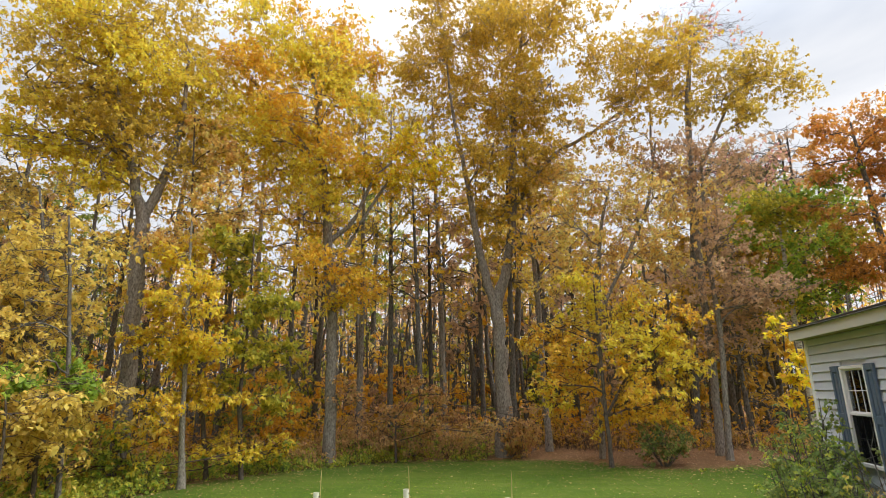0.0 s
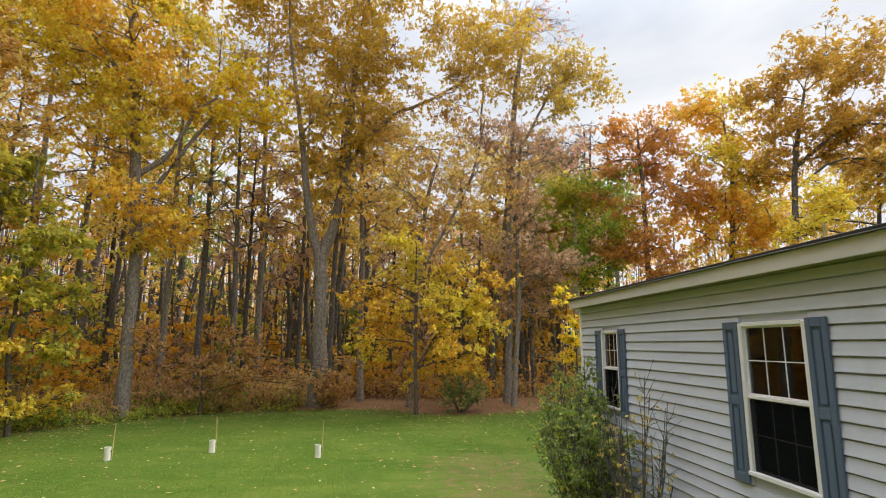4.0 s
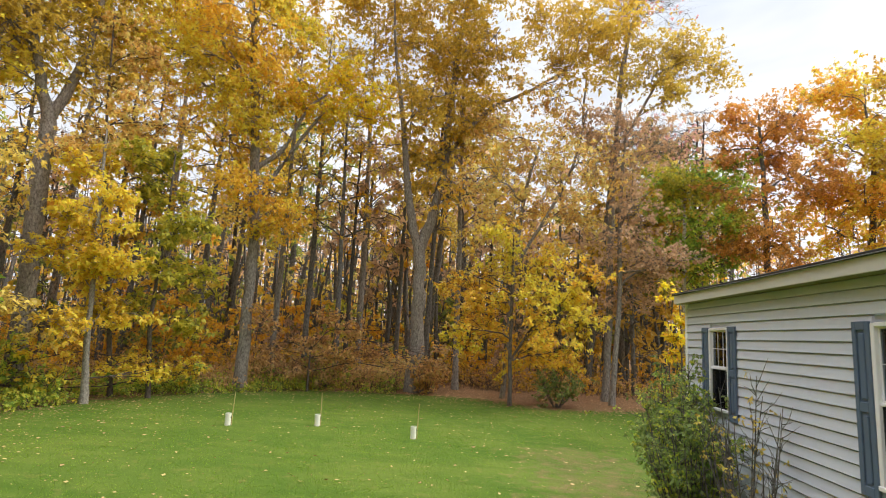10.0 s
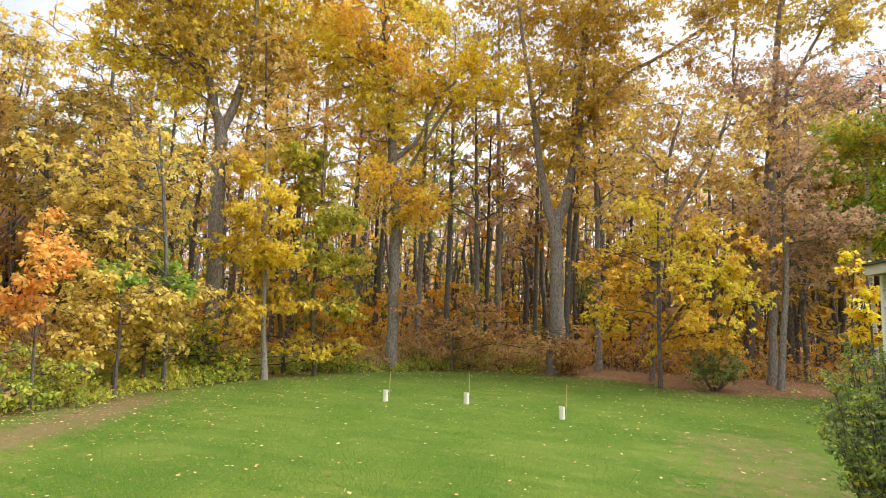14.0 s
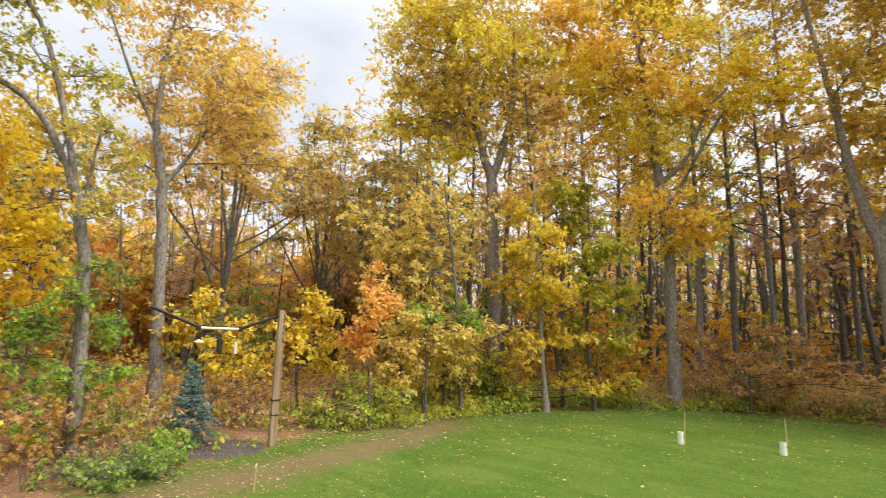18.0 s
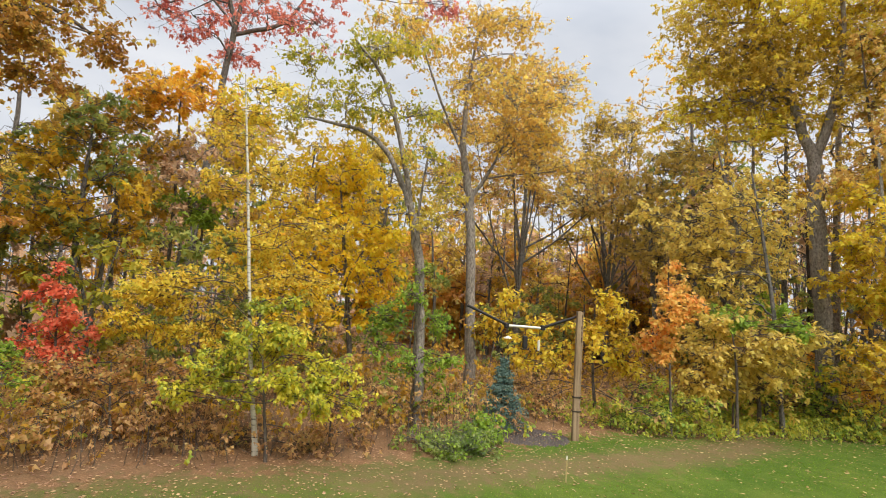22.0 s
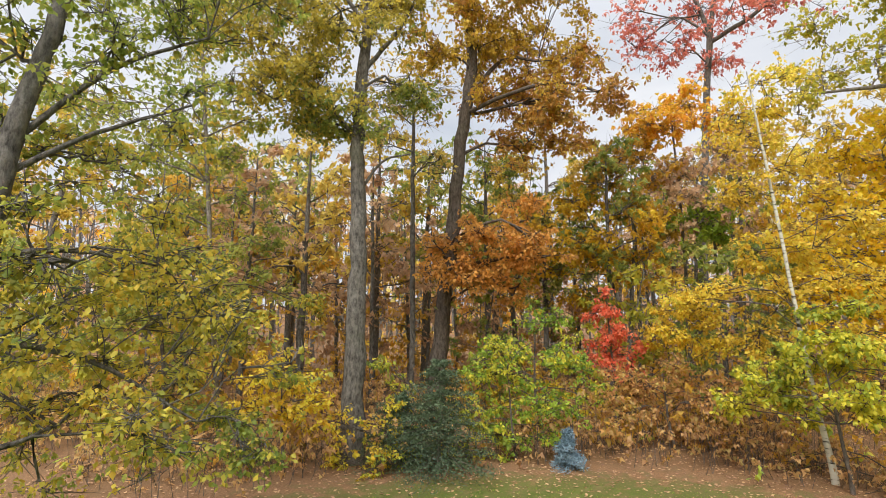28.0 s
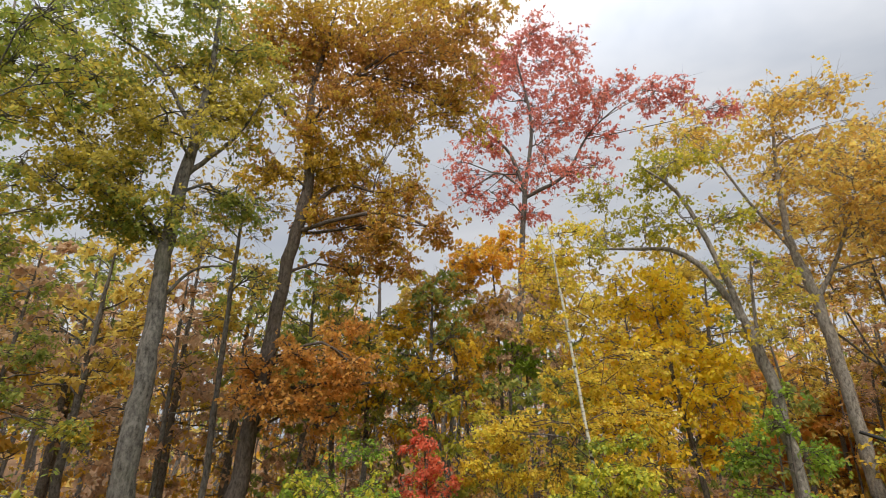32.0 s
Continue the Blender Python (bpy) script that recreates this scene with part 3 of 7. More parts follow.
def build_ground():
    near_x, near_y = np.arange(-34, 16.01, 0.4), np.arange(-26, 46.01, 0.4)
    far = np.array([6.0, 18, 45, 110, 260, 600])
    gx = np.concatenate([near_x[0] - far[::-1], near_x, near_x[-1] + far])
    gy = np.concatenate([near_y[0] - far[::-1], near_y, near_y[-1] + far])
    x, y = np.meshgrid(gx, gy, indexing="ij")
    ins = inside(x, y)
    z = height(x, y)
    nx, ny = x.shape
    i, j = np.meshgrid(np.arange(nx - 1), np.arange(ny - 1), indexing="ij")
    a = i * ny + j
    quads = np.stack([a, a + ny, a + ny + 1, a + 1], -1).reshape(-1, 4)
    ob = raw_part("ground", np.stack([x, y, z], -1).reshape(-1, 3), quads, GROUND, smooth=True)
    lawn = np.clip(0.5 + ins / 2.2, 0, 1)
    dirt = np.clip(1.15 - to_line(x, y, bend(TRAIL, 120)) / 1.15, 0, 1)
    dirt = np.maximum(dirt, np.clip(0.80 - to_line(x, y, bend(HOUSE_SIDE, 60)) / 2.8, 0, 0.56))
    dirt = np.maximum(dirt, np.where(y < -1.0, np.clip(0.72 - np.maximum(ins, 0) / 7.0, 0, 0.62), 0))
    for name, values in (("lawn", lawn), ("dirt", dirt)):
        attribute = ob.data.attributes.new(name, "FLOAT", "POINT")
        attribute.data.foreach_set("value", values.astype(np.float32).ravel())
    return tagged(ob, "mown green lawn running into brown leaf litter under trees", "ground", kind="structure")


build_ground()


def scatter(name, label, material, count, seed, box_xy, keep, size, lift=0.01, droop=0.0, slim=0.36, category="leaves"):
    """Small blades strewn over the ground where keep() allows."""
    rng = np.random.default_rng(seed)
    x, y = rng.uniform(box_xy[0], box_xy[2], count), rng.uniform(box_xy[1], box_xy[3], count)
    ok = rng.random(count) < keep(x, y)
    x, y = x[ok], y[ok]
    z = height(x, y) + lift * rng.uniform(0.4, 1.6, len(x))
    v, f = leaf_shapes(rng, np.stack([x, y, z], 1), size, droop, slim)
    flat = v.reshape(-1, 4, 3)
    flat[:, :, 2] = z[:, None] + (flat[:, :, 2] - z[:, None]) * 0.30
    return tagged(raw_part(name, v, f, material), label, category, kind="stuff")


def grass():
    """Short mown blades over the lawn."""
    rng = np.random.default_rng(5)
    count = 420000
    ang, dist = rng.uniform(radians(60), radians(228), count), rng.uniform(6.5, 26, count) ** 1.0
    x, y = -2.3 + dist * np.cos(ang), -3.0 + dist * np.sin(ang)
    ins = inside(x, y)
    bare = to_line(x, y, bend(TRAIL, 120))
    ok = (ins > -0.4) & (rng.random(count) < np.clip(0.25 + ins, 0, 1)) & (rng.random(count) < np.clip(bare - 0.35, 0.05, 1))
    ok &= ~((x > 1.3) & (y < 8.0)) & (rng.random(count) < np.clip(to_line(x, y, bend(HOUSE_SIDE, 60)) / 3.0, 0.2, 1))
    ok &= (y > -0.5) | (rng.random(count) < np.clip(0.2 + ins / 8.0, 0, 1))
    thin = np.sin(x * 0.9 + 1.3 * np.sin(y * 0.45)) + np.sin(y * 1.1 - 0.5 * x) + 0.8 * np.sin(2.7 * x + 1.9 * y)
    ok &= rng.random(count) < np.clip(0.72 + 0.22 * thin, 0.25, 1)
    x, y = x[ok], y[ok]
    n = len(x)
    z = height(x, y)
    h = rng.uniform(0.015, 0.042, n)
    a = rng.uniform(0, 2 * np.pi, n)
    w = rng.uniform(0.004, 0.009, n)
    foot = np.stack([x, y, z - 0.01], 1)
    side = np.stack([np.cos(a), np.sin(a), 0 * a], 1) * w[:, None]
    tip = foot + np.stack([rng.normal(0, 0.03, n), rng.normal(0, 0.03, n), h], 1)
    v = np.stack([foot - side, foot + side, tip], 1).reshape(-1, 3)
    return tagged(raw_part("grass", v, np.arange(3 * n).reshape(-1, 3), LEAF["grass"]), "short mown green grass of the back lawn", "grass", kind="stuff")


grass()
LAWN_BOX = (-17, -11, 6, 24)
scatter("fallen_leaves", "pale fallen leaves strewn over the lawn", LEAF["fallen"], 9000, 11, LAWN_BOX,
        lambda x, y: np.where(inside(x, y) > 0, np.where(y < 0, 0.42, 0.40) + 0.5 * np.exp(-inside(x, y) / 3), 0) * ~((x > 1.2) & (y < 8)), 0.042, 0.035)
scatter("fallen_leaves", "pale straw coloured leaves lying on the far lawn", LEAF["fallen"], 2600, 14, (-15, 4, 5, 22),
        lambda x, y: np.where(inside(x, y) > 0, 0.25 + 0.75 * np.exp(-inside(x, y) / 3), 0) * ~((x > 1.2) & (y < 8)), 0.085, 0.05)
scatter("leaf_litter", "brown fallen leaves along the lawn edge and path", LEAF["litter"], 115000, 12, (-22, -14, 8, 28),
        lambda x, y: np.exp(-np.maximum(inside(x, y), 0) / np.where(y < 3, 1.7, 1.15)) * (inside(x, y) > -7), 0.056, 0.016)


def weeds(name, label, material, count, seed, inner, outer, tall, size, where=lambda x, y: 1.0, plain=False):
    """Low leafy growth on thin stems outside the lawn's edge."""
    rng = np.random.default_rng(seed)
    x, y = rng.uniform(-28, 9, count * 40), rng.uniform(-26, 30, count * 40)
    ins = inside(x, y)
    keep = (ins < -inner) & (ins > -outer) & (rng.random(len(x)) < where(x, y)) & (to_line(x, y, bend(OPENING, 60)) > 2.6)
    keep &= ~((x > 0.9) & (y < 9.2)) & ((x < -6.0) | (y > 8))
    patch = np.sin(x * 1.1 + seed) + np.cos(y * 1.3 - x * 0.6 + seed)
    keep &= patch > rng.uniform(-1.8, 1.2, len(x))
    x, y = x[keep][:count], y[keep][:count]
    n = len(x)
    h = tall * rng.uniform(0.35, 1.0, n) * (0.65 + 0.35 * np.sin(x * 0.8 + y * 1.1))
    foot = np.stack([x, y, height(x, y)], 1)
    tip = foot + np.stack([rng.normal(0, 0.15, n), rng.normal(0, 0.15, n), h], 1)
    sv, sf = tubes(np.stack([foot, (foot + tip) / 2 + rng.normal(0, 0.03, (n, 3)), tip], 1), np.tile([0.006, 0.004, 0.002], (n, 1)), 3)
    top = root(name, label, "undergrowth", kind="stuff")
    raw_part("stemwork", sv, sf, BARK["dark"], top)
    each = 2
    at = rng.uniform(0.3, 1.05, (n, each, 1))
    centres = (foot[:, None] * (1 - at) + tip[:, None] * at + rng.normal(0, 0.10, (n, each, 3)) * (0.6 + tall)).reshape(-1, 3)
    v, f = leaf_tufts(rng, centres, 6 * len(centres), size, plain=plain)
    raw_part("leaves", v, f, material, top)


weeds("green_weeds", "low green and yellow weeds along the lawn edge", LEAF["weed"], 3000, 21, 0.15, 3.2, 0.85, 0.11,
      lambda x, y: np.where(y > 5, np.where(x < -8, 1.0, 0.3), np.where(y > 0, 0.15, 0.012)))
weeds("edge_weeds", "tangled green and yellow weeds right at the lawn edge", LEAF["weed"], 3000, 26, -0.5, 1.3, 0.6, 0.10,
      lambda x, y: np.where((y > 6) & (x < -6), 1.0, np.where(y > 2, 0.05, 0.0)))
weeds("brown_brush", "brown brushy undergrowth at the foot of the trees", LEAF["brush"], 6500, 22, 0.5, 7.5, 1.35, 0.082,
      lambda x, y: np.where(y > 12, 1.0, 0.8), plain=True)
weeds("edge_brush", "tall brown and orange brush before the oak trunks", LEAF["brush"], 2200, 27, -0.1, 2.2, 1.7, 0.10,
      lambda x, y: np.where((y > 17.5) & (x < -2.0), 1.0, 0.0))
weeds("forest_seedlings", "orange and yellow seedlings on the forest floor", LEAF["orange"], 1600, 23, 5.0, 15.0, 2.4, 0.14, lambda x, y: np.where(y > 12, 1.0, 0.1))
weeds("green_brush", "olive green leafy brush inside the wood", LEAF["yolive"], 4200, 24, 1.5, 15.0, 1.6, 0.12, plain=True)

# ---------------------------------------------------------------- house
WALL_X, WALL_END, WALL_NEAR, WALL_TOP = 1.47, 7.46, -7.0, 3.40
HEAD = 2.955
WINDOWS = [(2.045, 2.91, 1.52), (5.84, 6.46, 1.77)]           # from, to, sill
COURSE = 0.127


def house():
    top = root("house", "single storey grey sided house with slate blue shutters", "house", (WALL_X, 0, 0))
    deep = 7.0
    body = bmesh.new()
    spans = [(WALL_NEAR, WINDOWS[0][0]), (WINDOWS[0][1], WINDOWS[1][0]), (WINDOWS[1][1], WALL_END)]
    for a, b in spans:
        box((0.02, a, 0.35), (0.16, b, WALL_TOP), 0, body)
    for a, b, sill in WINDOWS:
        box((0.02, a, 0.35), (0.16, b, sill), 0, body)
        box((0.02, a, HEAD), (0.16, b, WALL_TOP), 0, body)
    box((0.16, WALL_END - 0.14, 0.35), (deep, WALL_END, WALL_TOP), 0, body)
    box((0.16, WALL_NEAR, 0.35), (deep, WALL_NEAR + 0.14, WALL_TOP), 0, body)
    box((deep - 0.14, WALL_NEAR + 0.14, 0.35), (deep, WALL_END - 0.14, WALL_TOP), 0, body)
    part("wall", body, SIDING, top)
    inner = bmesh.new()
    box((0.17, WALL_NEAR + 0.2, 0.75), (deep - 0.2, WALL_END - 0.2, 0.80), 0, inner)
    box((2.9, WALL_NEAR + 0.2, 0.80), (3.0, WALL_END - 0.2, WALL_TOP - 0.1), 0, inner)
    box((0.17, 4.4, 0.80), (2.9, 4.5, WALL_TOP - 0.1), 0, inner)
    box((0.17, WALL_NEAR + 0.2, WALL_TOP - 0.1), (deep - 0.2, WALL_END - 0.2, WALL_TOP - 0.05), 0, inner)
    part("inner_wall", inner, ROOM, top)
    part("foundation", box((0.03, WALL_NEAR + 0.02, -0.1), (deep - 0.03, WALL_END - 0.02, 0.372)), CONCRETE, top)
    # lapped courses: a sloped face with a butt edge below
    def course(a, b, z, h):
        bm = bmesh.new()
        p = [(-0.027, z), (-0.029, z + 0.004), (-0.021, z + 0.3 * h), (-0.009, z + h - 0.013), (0.012, z + h - 0.012), (0.014, z + h), (0.019, z + h), (0.019, z)]
        rings = [[bm.verts.new((x, y, zz)) for x, zz in p] for y in (a, b)]
        for k in range(len(p)):
            m = (k + 1) % len(p)
            bm.faces.new((rings[0][k], rings[0][m], rings[1][m], rings[1][k]))
        bm.faces.new(rings[0][::-1]), bm.faces.new(rings[1])
        bmesh.ops.recalc_face_normals(bm, faces=bm.faces)
        part("siding_course", bm, SIDING, top)
    z = 0.373
    while z < WALL_TOP - 0.02:
        h = min(COURSE, WALL_TOP - z)
        cuts = [WALL_NEAR]
        for a, b, sill in WINDOWS:
            if z + h > sill - 0.02 and z < HEAD + 0.02:
                cuts += [a - 0.03, b + 0.03]
        cuts.append(WALL_END - 0.07)
        for a, b in zip(cuts[::2], cuts[1::2]):
            course(a, b, z, h)
        z += COURSE
    part("corner_trim", box((-0.03, WALL_END - 0.07, 0.34), (0.06, WALL_END + 0.02, WALL_TOP), 0.008), WHITE, top)
    # eave
    # its olive tone is the eave's shade put into the colour
    part("soffit", box((-0.20, WALL_NEAR - 0.2, WALL_TOP), (0.10, WALL_END - 0.01, WALL_TOP + 0.018)), SOFFIT, top, "soffit with greenish shade put into its colour")
    part("fascia", box((-0.222, WALL_NEAR - 0.2, WALL_TOP - 0.012), (-0.202, WALL_END, WALL_TOP + 0.135), 0.004), FASCIA, top)
    part("end_fascia", box((-0.20, WALL_END - 0.008, WALL_TOP - 0.012), (0.2, WALL_END + 0.012, WALL_TOP + 0.125), 0.004), FASCIA, top)
    part("drip_edge", box((-0.252, WALL_NEAR - 0.2, WALL_TOP + 0.137), (-0.15, WALL_END + 0.02, WALL_TOP + 0.168), 0.004), DARK_EDGE, top)
    rise = 0.20
    half = deep / 2 + 0.25
    roof = bmesh.new()
    a, b = (-0.25, WALL_TOP + 0.170), (deep / 2, WALL_TOP + 0.170 + half * rise)
    c = (deep + 0.34, WALL_TOP + 0.170)
    ring = [(a[0], a[1]), (b[0], b[1]), (c[0], c[1]), (c[0], c[1] - 0.02), (b[0], b[1] - 0.14), (a[0], a[1] - 0.02)]
    ends = [[roof.verts.new((x, y, zz)) for x, zz in ring] for y in (WALL_NEAR - 0.2, WALL_END + 0.025)]
    for k in range(6):
        m = (k + 1) % 6
        roof.faces.new((ends[0][k], ends[0][m], ends[1][m], ends[1][k]))
    roof.faces.new(ends[0][::-1]), roof.faces.new(ends[1])
    bmesh.ops.recalc_face_normals(roof, faces=roof.faces)
    part("roof", roof, SHINGLE, top)
    for y0, y1 in ((WALL_END - 0.1, WALL_END), (WALL_NEAR, WALL_NEAR + 0.1)):
        gable = bmesh.new()
        tri = [(0.16, WALL_TOP), (deep, WALL_TOP), (deep / 2, WALL_TOP + deep / 2 * rise)]
        ends = [[gable.verts.new((x, y, zz)) for x, zz in tri] for y in (y0, y1)]
        for k in range(3):
            m = (k + 1) % 3
            gable.faces.new((ends[0][k], ends[0][m], ends[1][m], ends[1][k]))
        gable.faces.new(ends[0]), gable.faces.new(ends[1])
        bmesh.ops.recalc_face_normals(gable, faces=gable.faces)
        part("gable", gable, SIDING, top)
    tab = box((-0.27, 0, 0), (-0.02, 0.90, 0.012), 0.003)
    tab_mesh = bpy.data.meshes.new("shingle")
    tab.to_mesh(tab_mesh)
    tab.free()
    tab_mesh.materials.append(SHINGLE)
    rng = random.Random(4)
    for row in range(4):
        y = WALL_NEAR - 0.2 - 0.45 * (row % 2)
        while y < WALL_END - 0.6:
            s = new("shingle", tab_mesh)
            s.parent = top
            x = row * 0.14
            s.matrix_basis = Matrix.Translation((x, y, WALL_TOP + 0.178 + x * rise + rng.uniform(0, 0.012))) @ Matrix.Rotation(-math.atan(rise), 4, "Y")
            y += 0.905
    for k, (a, b, sill) in enumerate(WINDOWS):
        window(top, a, b, sill, k)
    return top


def window(top, a, b, sill, k):
    """A double-hung sash with grilles in both halves, trim and a pair of panelled shutters."""
    w = root("window", "", "")
    w.parent = top
    del_keys = [key for key in ("label", "category") if key in w]
    for key in del_keys:
        del w[key]
    f = bmesh.new()
    t = 0.032
    box((-0.045, a - 0.02, sill), (0.06, a + t, HEAD), 0.006, f)
    box((-0.045, b - t, sill), (0.06, b + 0.02, HEAD), 0.006, f)
    box((-0.045, a + t, HEAD - t), (0.06, b - t, HEAD + 0.01), 0.006, f)
    part("frame", f, WHITE, w, "white vinyl window frame")
    part("sill", box((-0.06, a - 0.02, sill - 0.03), (0.06, b + 0.02, sill + 0.012), 0.006), WHITE, w)
    mid = sill + (HEAD - sill) * 0.50
    part("meeting_rail", box((-0.03, a + t, mid - 0.018), (0.03, b - t, mid + 0.018), 0.006), WHITE, w)
    for z0, z1, x in ((sill + 0.012, mid - 0.018, 0.012), (mid + 0.018, HEAD - t, -0.008)):
        sash = bmesh.new()
        s = 0.016
        box((x, a + t, z0), (x + 0.02, a + t + s, z1), 0.003, sash)
        box((x, b - t - s, z0), (x + 0.02, b - t, z1), 0.003, sash)
        box((x, a + t + s, z0), (x + 0.02, b - t - s, z0 + s), 0.003, sash)
        box((x, a + t + s, z1 - s), (x + 0.02, b - t - s, z1), 0.003, sash)
        part("sash", sash, WHITE, w)
        ya, yb, za, zb = a + t + s, b - t - s, z0 + s, z1 - s
        for i in (1, 2):
            y = ya + (yb - ya) * i / 3
            part("grille_bar", box((x + 0.004, y - 0.005, za), (x + 0.009, y + 0.005, zb)), WHITE, w)
        z = (za + zb) / 2
        part("grille_bar", box((x + 0.0035, ya, z - 0.005), (x + 0.0095, yb, z + 0.005)), WHITE, w)
        pane = part("pane", box((x + 0.011, ya, za), (x + 0.014, yb, zb)), GLASS, w)
        pane.visible_shadow = False
        if x > 0:                  # half screen outside the lower sash
            part("insect_screen", box((-0.012, a + t, z0), (-0.008, b - t, z1)), SCREEN, w, "dark insect screen")
    if k == 0:
        v = bmesh.new()
        for i in range(14):
            y = a + t + (b - a - 2 * t) * i / 14
            box((0.10 + 0.012 * (i % 2), y, HEAD - 0.30), (0.115 + 0.012 * (i % 2), y + 0.06, HEAD - 0.16), 0.004, v)
        part("valance", v, CURTAIN, w)
    for ya, yb in ((a - 0.03 - 0.225, a - 0.025), (b + 0.025, b + 0.03 + 0.225)):
        s = root("shutter", "", "")
        s.parent = top
        for key in [key for key in ("label", "category") if key in s]:
            del s[key]
        zb, zt = sill - 0.12, HEAD + 0.02
        rails = bmesh.new()
        box((-0.055, ya, zb), (-0.027, ya + 0.055, zt), 0.005, rails)
        box((-0.055, yb - 0.055, zb), (-0.027, yb, zt), 0.005, rails)
        middle = zb + (zt - zb) * 0.50
        for z0, z1 in ((zb, zb + 0.09), (middle - 0.045, middle + 0.045), (zt - 0.08, zt)):
            box((-0.055, ya + 0.055, z0), (-0.027, yb - 0.055, z1), 0.004, rails)
        part("shutter_frame", rails, SHUTTER, s)
        for z0, z1 in ((zb + 0.09, middle - 0.045), (middle + 0.045, zt - 0.08)):
            p = bmesh.new()
            box((-0.036, ya + 0.055, z0), (-0.027, yb - 0.055, z1), 0, p)
            got = box((-0.050, ya + 0.075, z0 + 0.025), (-0.036, yb - 0.075, z1 - 0.025), 0.011, p)
            part("shutter_panel", got, SHUTTER, s)


house()

# ---------------------------------------------------------------- feeder post beside the trail
def feeder_post():
    top = root("feeder_post", "weathered wooden post with pipe arms holding bird feeders", "bird feeder", (-14.23, 3.25, 0.0))
    part("post_board", box((-0.045, -0.088, -0.2), (0.045, 0.024, 3.02), 0.006), POST_WOOD, top)
    part("post_strip", box((-0.040, 0.050, -0.2), (0.040, 0.074, 3.00), 0.004), POST_WOOD, top)
    part("spacer", box((-0.036, 0.0245, -0.2), (0.036, 0.0495, 2.28)), POST_WOOD, top)
    for z in (2.40, 2.54, 2.68, 2.82, 2.94):
        part("spacer", box((-0.036, 0.0245, z), (0.036, 0.0495, z + 0.045)), POST_WOOD, top)
    part("strap", box((-0.053, -0.096, 0.98), (0.053, 0.105, 1.02), 0.003), STEEL, top)
    part("strap", box((-0.053, -0.096, 0.66), (0.053, 0.100, 0.69), 0.003), STEEL, top)
    def bar(name, a, b, r, material, label=""):
        v, f = tubes(np.array([[a, (np.array(a) + b) / 2, b]], float), np.full((1, 3), r), 8)
        return raw_part(name, v, f, material, top, label, smooth=True)
    bar("arm", (-0.05, -0.08, 2.88), (-0.35, -0.82, 2.56), 0.035, BLACK_PIPE)
    bar("crossbar", (-0.35, -0.72, 2.55), (-0.50, -1.72, 2.56), 0.032, WHITE_PIPE, "white pipe crossbar")
    bar("arm", (-0.50, -1.62, 2.56), (-0.95, -2.55, 2.98), 0.035, BLACK_PIPE)
    for y, x in ((-0.80, -0.36), (-1.68, -0.49)):
        part("joint", box((x - 0.05, y - 0.05, 2.50), (x + 0.05, y + 0.05, 2.62), 0.015), BLACK_PIPE, top)
    bar("chain", (-0.43, -1.20, 2.54), (-0.43, -1.21, 2.34), 0.008, STEEL)
    part("tube_feeder", box((-0.47, -1.27, 2.04), (-0.39, -1.15, 2.34), 0.02), BLACK_PIPE, top, "dark tube feeder")
    part("perch_tray", box((-0.50, -1.30, 2.015), (-0.36, -1.12, 2.035), 0.006), BLACK_PIPE, top)
    bar("cord", (-0.38, -0.86, 2.52), (-0.38, -0.87, 2.26), 0.006, STEEL)
    part("seed_feeder", box((-0.405, -0.90, 2.00), (-0.355, -0.84, 2.26), 0.015), WHITE_PIPE, top, "slim white seed feeder")
    bar("hook", (-0.48, -1.66, 2.53), (-0.48, -1.64, 2.30), 0.006, STEEL)
    dish_v, dish_f = tubes(np.array([[(-0.48, -1.64, 2.255), (-0.48, -1.64, 2.275), (-0.48, -1.64, 2.315)]]), np.array([[0.10, 0.085, 0.02]]), 12)
    raw_part("feeder_roof", dish_v, dish_f, WHITE_PIPE, top, "white domed feeder roof", smooth=True)


feeder_post()


# ---------------------------------------------------------------- planted seedlings in tubes
def seedling(x, y, tall, lean):
    z = float(height(np.array([x]), np.array([y]))[0])
    top = root("tree_tube", "white protective tube with thin stake round a seedling", "tree guard", (x, y, z), "tree guards on the lawn")
    ring = np.array([[(0, 0, -0.02), (0.005, 0, 0.1), (0.0, 0.004, 0.22), (0, 0, 0.3)]], float)
    v, f = tubes(ring, np.array([[0.075, 0.073, 0.074, 0.076]]), 14)
    v2, f2 = tubes(ring[:, ::-1], np.array([[0.070, 0.069, 0.069, 0.070]]), 14)
    raw_part("tube", np.vstack([v, v2]), np.vstack([f, f2 + len(v)]), TUBE, top, smooth=True)
    v, f = tubes(np.array([[(0.09, 0.02, -0.1), (0.09 + lean / 2, 0.02, tall / 2), (0.09 + lean, 0.02, tall)]], float), np.array([[0.012, 0.011, 0.010]]), 6)
    raw_part("stake", v, f, STAKE, top, smooth=True)
    part("tie", box((0.06, -0.02, 0.2), (0.105, 0.04, 0.215), 0.003), BLACK_PIPE, top)


for px, py, tall, lean in ((-8.50, 11.55, 0.82, 0.02), (-6.40, 12.35, 0.86, -0.03), (-3.72, 11.70, 0.86, 0.02)):
    seedling(px, py, tall, lean)
lone = root("stake", "thin pale stake standing in the lawn", "stake", (-11.4, 1.46, 0.0))
v, f = tubes(np.array([[(0, 0, -0.1), (0.005, 0, 0.2), (0, 0.01, 0.42)]], float), np.array([[0.014, 0.013, 0.012]]), 6)
raw_part("shaft", v, f, STAKE, lone, smooth=True)
raw_part("tip", v * [1.15, 1.15, 0.12] + [0, 0, 0.37], f, TUBE, lone, smooth=True)

